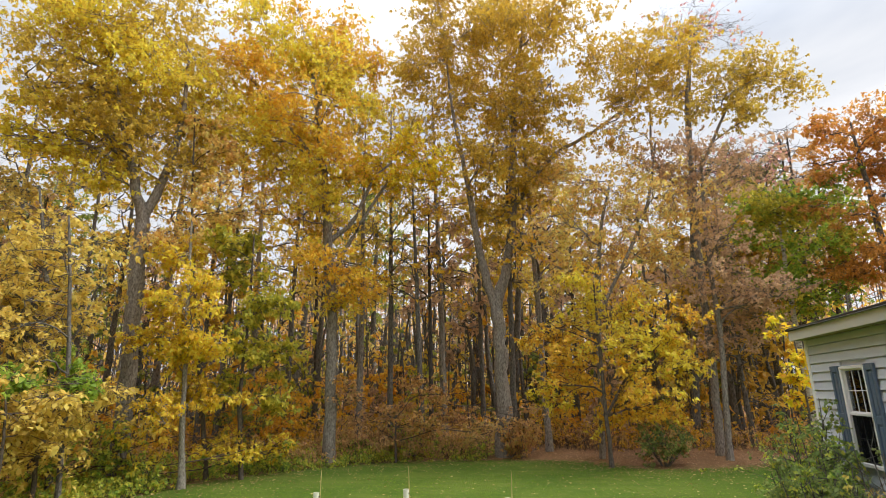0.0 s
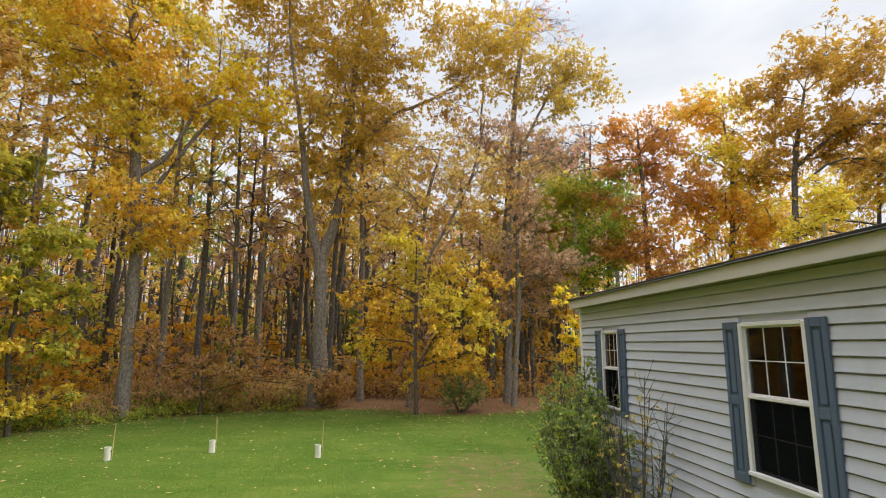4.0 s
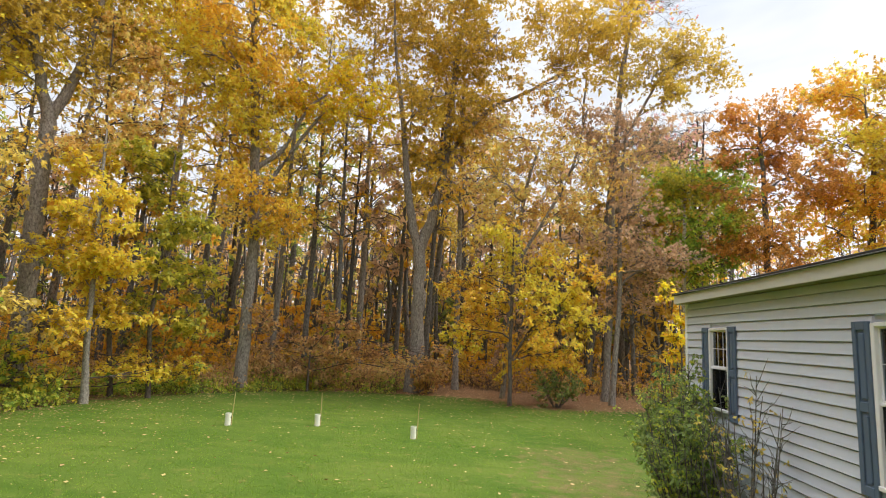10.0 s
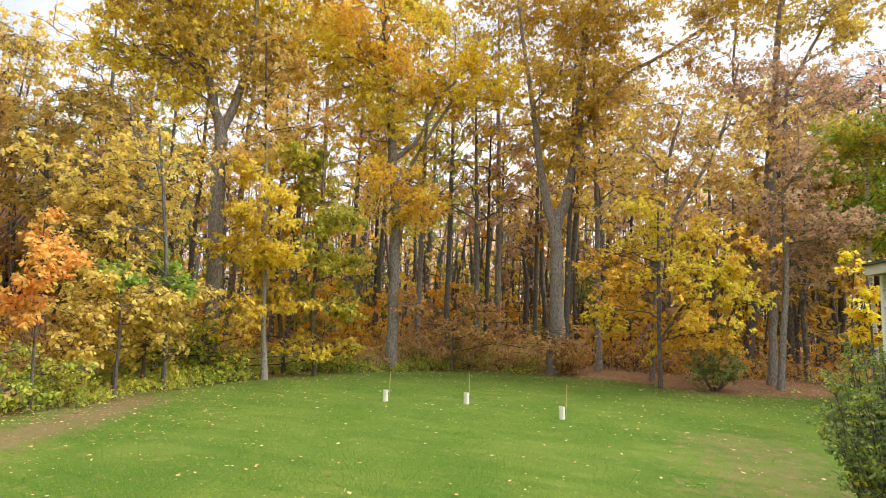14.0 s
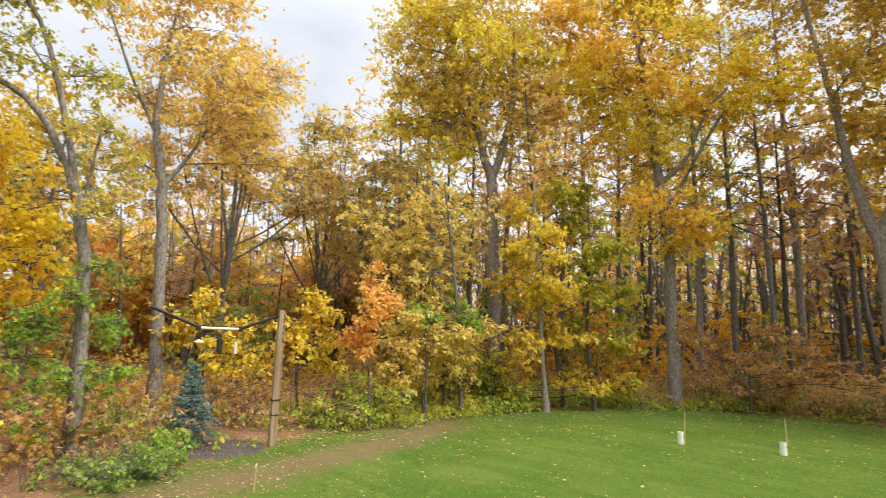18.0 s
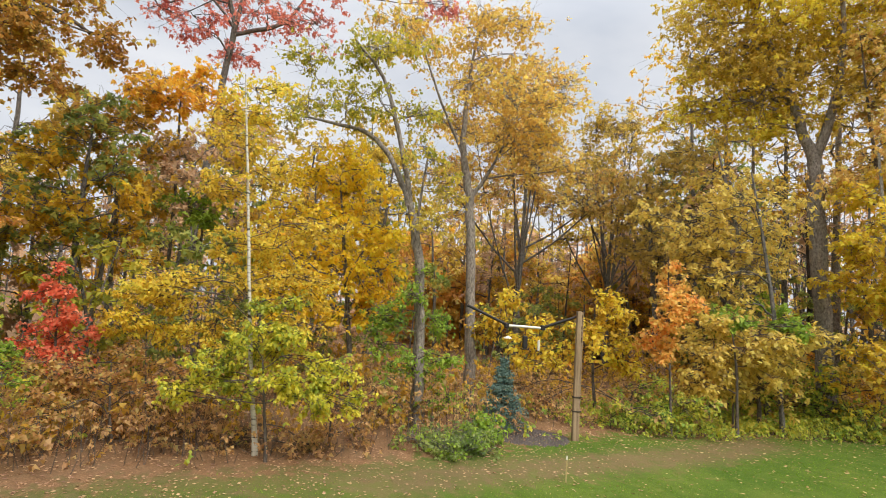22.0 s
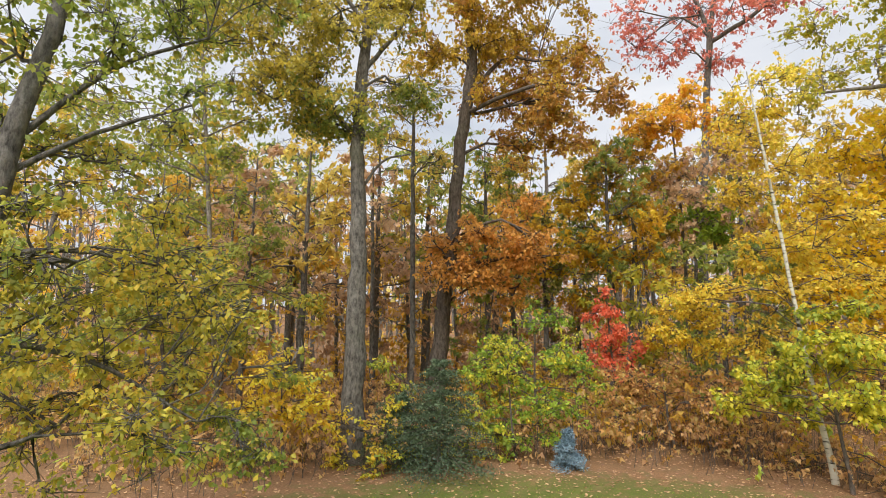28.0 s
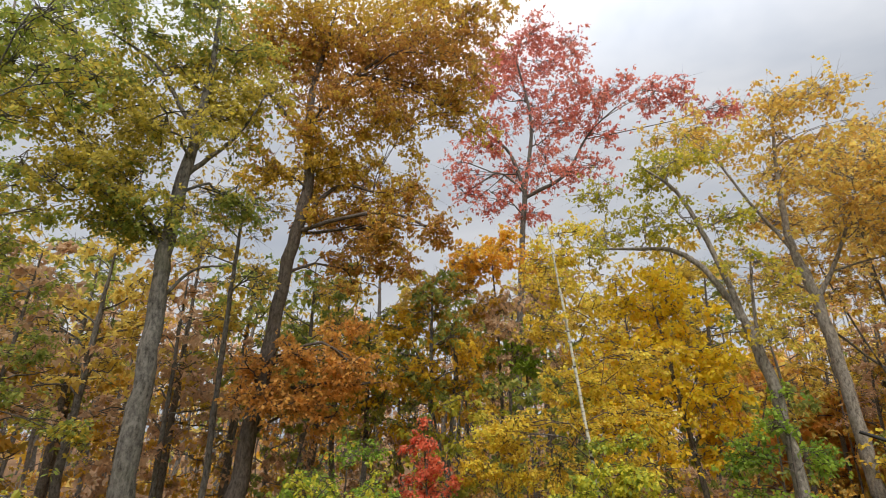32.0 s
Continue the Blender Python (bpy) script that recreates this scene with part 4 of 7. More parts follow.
# ---------------------------------------------------------------- deck post by the camera
rail = root("deck_post", "red brown stained wooden deck rail post", "post", (-2.925, -6.035, 0.0))
part("shaft", box((-0.045, -0.045, 0.0), (0.045, 0.045, 2.46), 0.006), DECK_WOOD, rail)
part("cap", box((-0.052, -0.052, 2.462), (0.052, 0.052, 2.485), 0.008), DECK_WOOD, rail)


# ---------------------------------------------------------------- conifers and shrubs
def conifer(kind, label, leaf, x, y, tall, wide, seed, needle=0.07):
    rng = np.random.default_rng(seed)
    z0 = float(height(np.array([x]), np.array([y]))[0])
    top = root(kind, label, "spruce", (x, y, z0))
    v, f = tubes(np.array([[(0, 0, -0.1), (0.01, 0, tall * 0.5), (0, 0, tall)]], float), np.array([[0.022 * tall, 0.013 * tall, 0.004]]), 8)
    raw_part("trunk", v, f, BARK["dark"], top, smooth=True)
    starts, ends = [], []
    levels = int(6 + tall * 3)
    for k in range(levels):
        s = (k + 0.5) / levels
        z = tall * (0.05 + 0.93 * s)
        n = int(6 + 8 * (1 - s))
        reach = wide / 2 * (1 - s) ** (0.55 if kind == "conifer" else 0.85) + 0.04
        a = rng.uniform(0, 2 * np.pi) + np.arange(n) * 2 * np.pi / n + rng.normal(0, 0.2, n)
        r = reach * rng.uniform(0.5, 1.2, n)
        starts.append(np.stack([0 * a, 0 * a, z + 0 * a], 1))
        ends.append(np.stack([r * np.cos(a), r * np.sin(a), z - 0.16 * r + rng.normal(0, 0.06, n)], 1))
    starts, ends = np.vstack(starts), np.vstack(ends)
    bend_down = (starts + ends) / 2 - np.array([0, 0, 0.03])
    v, f = tubes(np.stack([starts, bend_down, ends], 1), np.tile([0.008, 0.006, 0.003], (len(starts), 1)), 3)
    raw_part("branchwork", v, f, BARK["dark"], top)
    per = 160 if leaf == "conifer" else 80
    s = rng.uniform(0.12, 1.05, (len(starts), per, 1))
    c = starts[:, None] * (1 - s) + ends[:, None] * s
    out_dir = np.broadcast_to((ends - starts)[:, None], c.shape)
    side = np.cross(out_dir, [0, 0, 1.0])
    length = np.linalg.norm(out_dir, axis=2, keepdims=True)
    c = c + side / (length + 1e-6) * rng.normal(0, 0.16, (len(starts), per, 1)) * length + rng.normal(0, 0.02, c.shape)
    v, f = leaf_shapes(rng, c.reshape(-1, 3), needle, 0.0, 0.2)
    raw_part("needles", v, f, LEAF[leaf], top)


conifer("spruce", "young blue green spruce by the gravel patch", "spruce", -15.2, 1.75, 1.75, 1.35, 31)
conifer("spruce", "small silvery blue spruce at the lawn edge", "blue", -11.37, -7.53, 0.64, 0.72, 32, 0.045)
conifer("conifer", "dark green bushy conifer at the wood edge", "conifer", -9.82, -9.11, 1.85, 2.2, 33, 0.045)
conifer("conifer", "dark green low conifer beside the oak trunk", "conifer", -9.75, -9.87, 1.2, 1.6, 34, 0.045)


def bush(kind, label, leaf, x, y, tall, wide, seed, count, size, stems=26, colour2=None):
    """Many thin stems from one foot, with leaves along their upper parts."""
    rng = np.random.default_rng(seed)
    z0 = float(height(np.array([x]), np.array([y]))[0])
    top = root(kind, label, "shrub", (x, y, z0))
    a, r = rng.uniform(0, 2 * np.pi, stems), wide / 2 * rng.uniform(0.1, 1, stems) ** 0.6
    tip = np.stack([r * np.cos(a), r * np.sin(a), tall * (1 - 0.35 * (r / wide * 2) ** 2) * rng.uniform(0.7, 1.05, stems)], 1)
    foot = np.stack([0.12 * tip[:, 0], 0.12 * tip[:, 1], 0 * a - 0.05], 1)
    mid = (foot + tip) / 2 + np.stack([0.12 * tip[:, 0], 0.12 * tip[:, 1], 0.1 * tip[:, 2]], 1) + rng.normal(0, 0.05, (stems, 3))
    sv, sf = tubes(np.stack([foot, mid, tip], 1), np.tile([0.014, 0.009, 0.004], (stems, 1)), 4)
    k = stems * 7
    h = rng.integers(0, stems, k)
    s = rng.uniform(0.25, 0.95, (k, 1))
    b0 = foot[h] * (1 - s) ** 2 + 2 * mid[h] * s * (1 - s) + tip[h] * s**2
    b1 = b0 + rng.normal(0, 1, (k, 3)) * np.array([0.22, 0.22, 0.16]) * wide / 2 + np.array([0, 0, 0.08 * tall])
    bv, bf = tubes(np.stack([b0, (b0 + b1) / 2 + rng.normal(0, 0.02, (k, 3)), b1], 1), np.tile([0.006, 0.004, 0.002], (k, 1)), 3)
    raw_part("stemwork", np.vstack([sv, bv]), np.vstack([sf, bf + len(sv)]), BARK["grey"], top)
    h = rng.integers(0, k, count)
    s = rng.uniform(0.3, 1.1, (count, 1))
    c = (b0[h] * (1 - s) + b1[h] * s + rng.normal(0, 0.05, (count, 3)))[: count // 6 + 2]
    c[:, 2] = np.maximum(c[:, 2], 0.04)
    if colour2:
        n = int(len(c) * 0.3)
        v, f = leaf_tufts(rng, c[:n], 6 * n, size)
        raw_part("foliage", v, f, LEAF[colour2], top)
        c = c[n:]
    v, f = leaf_tufts(rng, c, 6 * len(c), size)
    raw_part("crown", v, f, LEAF[leaf], top)
    return top


bush("shrub", "grey green leafy shrub beside the house corner", "shrub", 0.93, 6.50, 2.60, 1.25, 41, 10500, 0.056, 46, "weed")
bush("shrub", "green shrub with thinning leaves by the house wall", "shrub", 0.80, 5.55, 2.05, 1.3, 42, 6500, 0.056, 40, "weed")
bush("shrub", "nearly bare shrub with thin grey stems by the wall", "dull", 0.95, 4.40, 2.45, 1.25, 43, 420, 0.05, 22)
bush("shrub", "low green leafy shrub at the foot of the leaning tree", "shrub", -13.4, -0.1, 0.42, 2.1, 44, 4200, 0.07, 34, "green")
bush("shrub", "low green shrub beside the gravel patch", "green", -13.9, 1.0, 0.5, 1.4, 45, 1800, 0.09, 20)
bush("shrub", "olive shrub behind the gold sapling", "shrub", 1.0, 20.0, 1.6, 2.4, 46, 3000, 0.11, 26, "brush")
bush("shrub", "brown tangled shrub at the wood edge", "brush", -9.2, 21.8, 1.6, 3.0, 47, 3400, 0.11, 30, "weed")
bush("shrub", "reddish brown shrub before the old oak", "russet", -4.4, 22.4, 1.4, 2.4, 48, 2600, 0.11, 26)
gravel = root("gravel_patch", "dark gravel patch beside the trail", "gravel", (-14.5, 2.2, 0.0), kind="stuff")
rng = np.random.default_rng(9)
ga, gr = rng.uniform(0, 2 * np.pi, 1500), 0.85 * rng.uniform(0, 1, 1500) ** 0.5
gx, gy = gr * np.cos(ga) * 1.0, gr * np.sin(ga) * 1.1
v, f = tubes(np.stack([np.stack([gx, gy, 0.0 * gx - 0.02], 1), np.stack([gx, gy, 0 * gx + 0.035 + 0.012 * rng.random(1500)], 1)], 1), rng.uniform(0.012, 0.035, (1500, 1)) * [[1.0, 0.5]], 5)
raw_part("stones", v, f, paint_material("dark_gravel", (112, 102, 98), 0.9, 0.4), gravel)

# ---------------------------------------------------------------- trees of the wood's edge
tree("oak_tree", "tall oak with olive gold leaves and forked grey trunk", "gold", (-16.63, 13.93),
     [[(0.00, 0.00, 0.00, 0.30), (-0.10, -0.09, 3.88, 0.27), (-0.19, -0.17, 7.44, 0.26), (-0.22, -0.21, 8.92, 0.24)],
      [(-0.22, -0.21, 8.92, 0.21), (-0.60, -0.57, 10.80, 0.15), (-1.03, -1.01, 12.93, 0.099), (-1.54, -1.57, 15.30, 0.046)],
      [(-0.22, -0.21, 8.92, 0.19), (0.25, 0.23, 11.27, 0.13), (0.43, 0.39, 13.73, 0.090), (0.40, 0.36, 16.28, 0.047)]],
     [(-1.61, -1.66, 16.24, 2.36), (-0.72, 1.44, 17.36, 2.38), (-1.40, -1.90, 13.40, 1.80), (-1.36, 0.00, 14.79, 2.41), (-2.70, -2.90, 13.30, 1.20), (-2.40, -2.30, 11.60, 1.40), (-0.82, -1.20, 11.36, 1.72), (-0.68, 1.50, 14.51, 2.11), (-1.30, -1.30, 10.30, 0.90), (-2.90, -3.10, 11.20, 1.05), (0.03, -1.71, 15.65, 1.95), (-0.65, 0.18, 12.55, 1.68), (-1.60, -2.00, 12.10, 1.30), (-2.60, -2.20, 14.90, 1.80), (-2.05, -2.75, 16.00, 1.60), (0.95, 1.10, 13.00, 1.20), (0.70, 0.40, 11.20, 0.90)], dens=0.9, colour2='paleolive', bark='ash', leaf_size=0.13)
tree("oak_tree", "tall oak with bright orange crown and pale grey trunk", "amber", (-11.60, 19.05),
     [[(0.00, 0.00, 0.00, 0.26), (-0.05, -0.02, 3.55, 0.22), (-0.09, -0.04, 5.87, 0.20), (-0.38, -0.18, 9.32, 0.19), (-0.67, -0.32, 12.49, 0.16), (-1.08, -0.52, 15.85, 0.098), (-1.54, -0.77, 18.79, 0.052)],
      [(-0.37, -0.17, 9.07, 0.13), (0.60, 0.26, 10.15, 0.090), (1.37, 0.57, 12.08, 0.069), (2.09, 0.83, 12.94, 0.047)],
      [(-0.67, -0.32, 12.49, 0.10), (-2.34, -1.23, 14.78, 0.072), (-3.45, -1.94, 16.25, 0.037)],
      [(-0.24, -0.11, 7.60, 0.10), (0.35, 0.42, 9.10, 0.085), (1.35, 0.80, 11.10, 0.070), (2.30, 1.05, 12.25, 0.052), (4.10, 1.45, 12.10, 0.030)]],
     [(-1.65, -0.84, 18.76, 2.44), (-0.52, 1.14, 19.78, 1.89), (-2.61, -2.45, 18.39, 1.42), (-3.38, -1.06, 15.88, 2.05), (-0.16, -2.26, 14.47, 2.24), (0.53, 1.06, 16.20, 1.43), (-0.23, -0.78, 12.25, 1.98), (-2.92, 0.04, 12.89, 1.84), (0.44, -0.71, 7.88, 1.59), (-1.27, -0.63, 10.04, 1.54), (0.72, 1.14, 7.50, 1.13), (0.56, -0.28, 6.40, 0.79), (-1.91, -0.22, 17.67, 1.95), (-3.15, -3.27, 16.21, 1.49), (-0.56, 0.70, 17.71, 1.64), (1.16, 0.08, 17.66, 1.26), (-2.59, 0.28, 14.71, 1.90), (-3.06, -2.57, 13.11, 1.43)], colour2='gold', bark='ash', dens=1.05, leaf_size=0.13,
     accent=("tuft", [(1.50, 0.85, 13.00, 1.25), (2.60, 1.10, 13.60, 1.35), (3.60, 1.30, 12.90, 1.15), (4.50, 1.55, 12.20, 0.85), (2.50, 1.40, 12.40, 1.00), (0.70, 0.50, 12.60, 0.90)]))
tree("oak_tree", "large old oak with forked grey trunk and olive leaves", "olive", (-5.28, 22.91),
     [[(0.16, 0.00, 0.00, 0.37), (0.19, 0.01, 4.02, 0.30), (0.07, 0.00, 6.35, 0.29)],
      [(0.03, 0.00, 6.35, 0.23), (-0.57, -0.08, 8.81, 0.19), (-1.11, -0.17, 12.60, 0.12), (-1.81, -0.30, 17.02, 0.080), (-2.05, -0.35, 20.05, 0.042)],
      [(0.03, 0.00, 6.35, 0.26), (0.89, 0.10, 9.87, 0.21), (1.17, 0.12, 13.98, 0.18), (1.48, 0.15, 18.10, 0.12), (2.24, 0.19, 22.47, 0.074)],
      [(1.07, 0.12, 11.30, 0.11), (3.02, 0.21, 13.80, 0.10), (4.85, 0.15, 14.76, 0.077), (6.80, -0.05, 15.91, 0.053)]],
     [(0.93, 0.10, 20.19, 3.01), (-2.70, 1.14, 20.80, 2.43), (2.84, -1.11, 16.51, 2.07), (-0.91, 0.64, 17.58, 2.24), (3.35, -1.53, 19.93, 2.02), (-0.06, 1.65, 24.46, 3.19), (-2.47, -1.03, 22.80, 1.84), (-4.45, 0.32, 20.20, 1.65), (-0.04, -0.97, 13.64, 1.84), (2.63, 0.20, 14.15, 1.60), (6.07, 1.24, 18.71, 1.78), (7.54, -1.41, 17.09, 1.94), (9.10, 0.11, 17.82, 1.72), (6.65, -1.09, 15.36, 1.26), (0.44, 0.90, 11.02, 1.58), (1.72, -0.21, 12.29, 1.23), (-0.69, 0.90, 11.73, 1.28), (-0.97, -1.06, 20.74, 1.75), (1.06, 0.11, 16.51, 1.66)], bark='ash', dens=1.1, leaf_size=0.13)
tree("maple_tree", "slender tall maple with half bare crown and pale yellow bough", "paleolive", (3.70, 23.47),
     [[(0.00, 0.00, 0.00, 0.19), (0.12, -0.03, 3.34, 0.16), (0.19, -0.04, 7.75, 0.15), (0.34, -0.08, 11.76, 0.13), (0.61, -0.15, 16.07, 0.095), (1.09, -0.27, 18.72, 0.043)],
      [(0.30, -0.07, 11.49, 0.089), (1.53, -0.40, 14.03, 0.066), (2.57, -0.73, 16.04, 0.041)],
      [(0.34, -0.08, 11.20, 0.076), (-1.07, 0.22, 13.18, 0.065), (-1.04, 0.21, 15.90, 0.041)]],
     [(2.70, -0.77, 17.03, 2.00), (4.24, -0.13, 16.44, 1.69), (1.64, -1.28, 15.42, 1.31), (4.66, -1.17, 16.02, 0.96), (2.71, -1.76, 14.16, 1.12), (0.41, 0.44, 16.75, 0.98)], dens=0.8, bark='ash')
tree("maple_tree", "bare topped maple with faint pink leaves", "pink", (3.63, 27.57),
     [[(0.00, 0.00, 0.00, 0.17), (1.08, -0.23, 10.98, 0.13), (1.91, -0.43, 19.11, 0.079), (2.54, -0.61, 22.54, 0.033)]],
     [(2.46, -0.58, 22.57, 2.09), (3.65, 0.26, 22.21, 1.71), (1.18, -1.15, 21.47, 1.41), (3.58, -0.24, 14.22, 1.90), (3.87, -2.44, 13.24, 1.60), (2.57, 0.23, 14.21, 1.53)], dens=0.09, twigs=2.2)
tree("oak_tree", "slim oak with sparse tan and pale orange leaves", "tan", (-1.08, 22.10),
     [[(0.00, 0.00, 0.00, 0.11), (0.28, -0.01, 4.81, 0.10), (0.72, -0.04, 9.28, 0.081), (1.39, -0.10, 11.89, 0.048)],
      [(0.36, -0.02, 5.77, 0.079), (2.64, -0.26, 10.10, 0.070), (3.46, -0.39, 13.45, 0.037)]],
     [(0.63, -0.03, 11.72, 1.85), (3.06, 0.99, 12.71, 1.96), (-0.53, -0.94, 9.65, 1.54), (2.00, 0.47, 10.13, 1.85), (3.39, -1.58, 10.34, 1.40), (0.64, 0.83, 8.46, 1.63), (3.28, -0.84, 8.36, 1.54), (-1.13, 1.10, 12.63, 1.41), (1.75, -0.83, 13.74, 1.35), (-0.91, 0.02, 7.86, 1.42)], dens=0.62, leaf_size=0.13, bark='ash')
tree("oak_tree", "slim oak with dull brown and rose leaves", "brown", (3.63, 21.94),
     [[(0.00, 0.00, 0.00, 0.13), (0.27, -0.07, 4.62, 0.10), (0.30, -0.07, 8.89, 0.082), (0.53, -0.13, 12.47, 0.049)]],
     [(0.53, -0.13, 12.47, 1.78), (1.70, 0.63, 11.31, 1.56), (0.84, -1.22, 8.52, 1.55), (1.37, 0.21, 6.69, 1.62), (-0.16, -1.03, 7.01, 1.25), (0.77, 0.53, 4.89, 1.32), (-0.48, -0.26, 11.99, 1.20), (1.93, 0.54, 5.54, 1.34), (2.30, -1.20, 6.16, 0.99)], dens=0.6, leaf_size=0.13, bark='ash')
tree("oak_sapling", "gold leaved understory tree at the lawn edge", "amber", (-0.87, 19.58),
     [[(0.00, 0.00, 0.00, 0.080), (-0.06, 0.00, 2.71, 0.070), (-0.06, 0.00, 4.59, 0.060), (-0.08, 0.00, 6.79, 0.030)],
      [(-0.07, 0.00, 1.71, 0.060), (1.05, -0.08, 3.51, 0.050), (2.18, -0.23, 4.90, 0.030)]],
     [(-1.51, 0.03, 5.08, 1.31), (0.51, 0.99, 5.56, 1.53), (2.14, -1.07, 4.81, 1.33), (-0.65, 0.51, 3.68, 1.40), (1.47, -1.34, 3.35, 1.41), (2.96, 0.21, 3.47, 1.08), (-1.75, -0.31, 2.94, 1.11), (0.39, 0.98, 2.07, 1.31), (-0.32, -0.49, 6.71, 0.99), (1.49, -0.14, 2.10, 1.05), (-2.44, 0.70, 4.74, 1.04), (1.07, -0.84, 4.47, 1.21)], dens=0.75, leaf_size=0.13, colour2='gold')
tree("oak_sapling", "white stemmed sapling with yellow leaves", "yellow", (-13.97, 13.56),
     [[(0.00, 0.00, 0.00, 0.11), (-0.10, -0.08, 1.70, 0.091), (-0.19, -0.15, 3.79, 0.073), (-0.33, -0.26, 6.76, 0.055), (-0.41, -0.32, 8.75, 0.028)]],
     [(-0.29, -0.23, 3.79, 1.09), (-1.35, -0.24, 4.55, 0.99), (0.20, -0.67, 5.07, 1.06), (0.25, 0.61, 2.72, 0.97), (-0.23, -1.16, 2.25, 0.91), (-0.66, 0.11, 2.91, 0.93), (0.63, 0.16, 4.14, 0.81), (-1.35, -0.11, 6.08, 1.00), (0.32, -0.33, 6.32, 0.90), (-0.57, -0.46, 7.32, 0.88)], leaf_size=0.14, bark='pale')
tree("oak_sapling", "thin tree with tan gold leaves among the oaks", "tan", (-14.27, 15.20),
     [[(0.00, 0.00, 0.00, 0.078), (-0.57, -0.42, 4.66, 0.069), (-1.03, -0.78, 8.78, 0.051), (-1.29, -1.00, 13.34, 0.022)]],
     [(-1.17, -0.90, 8.76, 1.27), (-0.87, 0.35, 8.65, 1.18), (-1.08, -1.71, 7.68, 1.09), (-1.27, -0.45, 10.73, 1.19), (0.21, -1.00, 9.69, 1.11), (-1.59, -0.38, 12.96, 1.25), (-0.12, -0.48, 11.76, 1.05), (-0.29, 0.80, 9.67, 1.06)], dens=0.7)
tree("oak_sapling", "yellow green understory sapling", "lime", (-13.09, 15.40),
     [[(0.00, 0.00, 0.00, 0.077), (-0.21, -0.13, 2.70, 0.067), (-0.15, -0.10, 5.46, 0.048), (-0.17, -0.11, 8.42, 0.030)]],
     [(0.01, 0.01, 5.46, 1.08), (0.13, 0.96, 3.90, 1.11), (0.07, -0.64, 4.40, 0.93), (-0.69, -0.11, 2.90, 0.84), (1.03, -0.23, 5.79, 0.88), (-0.55, 0.28, 7.23, 1.00), (0.80, 0.19, 2.69, 0.85), (-0.94, 0.33, 8.61, 1.03), (-0.69, -1.00, 7.80, 0.86)], leaf_size=0.15)
tree("oak_tree", "oak with dull yellow leaves at the wood edge", "dull", (-16.78, 11.66),
     [[(0.00, 0.00, 0.00, 0.093), (-0.32, -0.35, 3.60, 0.084), (-0.72, -0.83, 6.98, 0.057), (-1.00, -1.17, 9.09, 0.029)],
      [(-0.25, -0.28, 3.11, 0.056), (0.11, 0.12, 5.15, 0.037), (0.38, 0.40, 6.82, 0.028)]],
     [(-0.45, -0.50, 7.04, 1.19), (-1.63, -0.37, 6.78, 1.49), (-0.23, -1.56, 4.95, 1.34), (-0.39, 0.12, 4.47, 1.07), (-0.62, -2.56, 6.07, 1.33), (-1.18, -0.47, 8.22, 1.09), (-1.26, -2.22, 4.60, 1.37)], leaf_size=0.15, dens=0.5)
tree("oak_sapling", "low sapling with straw yellow leaves", "dull", (-15.92, 10.38),
     [[(0.00, 0.00, 0.00, 0.061), (-0.03, -0.03, 1.62, 0.052), (0.01, 0.01, 2.93, 0.034)]],
     [(0.58, 0.63, 2.46, 1.25), (-0.88, 0.37, 2.48, 1.35), (0.71, -0.18, 1.50, 1.04), (-0.60, -0.12, 1.34, 1.10), (1.38, 0.50, 2.91, 0.79), (-1.42, -0.61, 2.52, 1.34)], leaf_size=0.14, dens=0.5)
tree("oak_sapling", "small green leaved tree in the shade", "green", (-17.53, 11.57),
     [[(0.00, 0.00, 0.00, 0.057), (-0.17, -0.20, 2.80, 0.048), (-0.22, -0.26, 3.78, 0.029)]],
     [(-0.19, -0.22, 3.45, 1.07), (-1.06, -0.10, 2.97, 1.11), (0.56, -0.02, 3.77, 0.70)], dens=0.8)
tree("birch_tree", "green leaved tree behind the house", "green", (8.16, 25.75),
     [[(0.00, 0.00, 0.00, 0.14), (-0.04, 0.01, 6.60, 0.11), (0.10, -0.04, 11.54, 0.058)]],
     [(0.04, -0.02, 11.20, 1.81), (0.19, 1.39, 9.50, 2.05), (0.82, -1.47, 8.95, 1.72), (0.54, 0.46, 7.33, 1.80), (-1.20, -0.65, 10.92, 1.22), (2.17, -0.02, 11.39, 1.49), (0.73, -0.79, 6.53, 1.56)], colour2='lime', leaf_size=0.14, dens=1.1)
tree("oak_tree", "rust coloured oak behind the house", "rust", (10.93, 23.45),
     [[(0.00, 0.00, 0.00, 0.16), (0.11, -0.05, 6.43, 0.14), (0.07, -0.04, 11.15, 0.098), (-0.00, 0.00, 14.11, 0.043)]],
     [(-0.71, 0.35, 13.82, 1.37), (0.75, 0.87, 12.47, 1.65), (0.66, -1.33, 13.36, 1.40), (0.03, 0.64, 10.02, 1.70), (-0.33, -1.31, 7.73, 1.57), (-1.07, 1.16, 12.72, 1.09), (1.19, -1.12, 10.63, 1.38), (-0.35, 1.39, 7.87, 1.42), (0.18, -0.86, 6.34, 1.33)], leaf_size=0.14, dens=1.15)
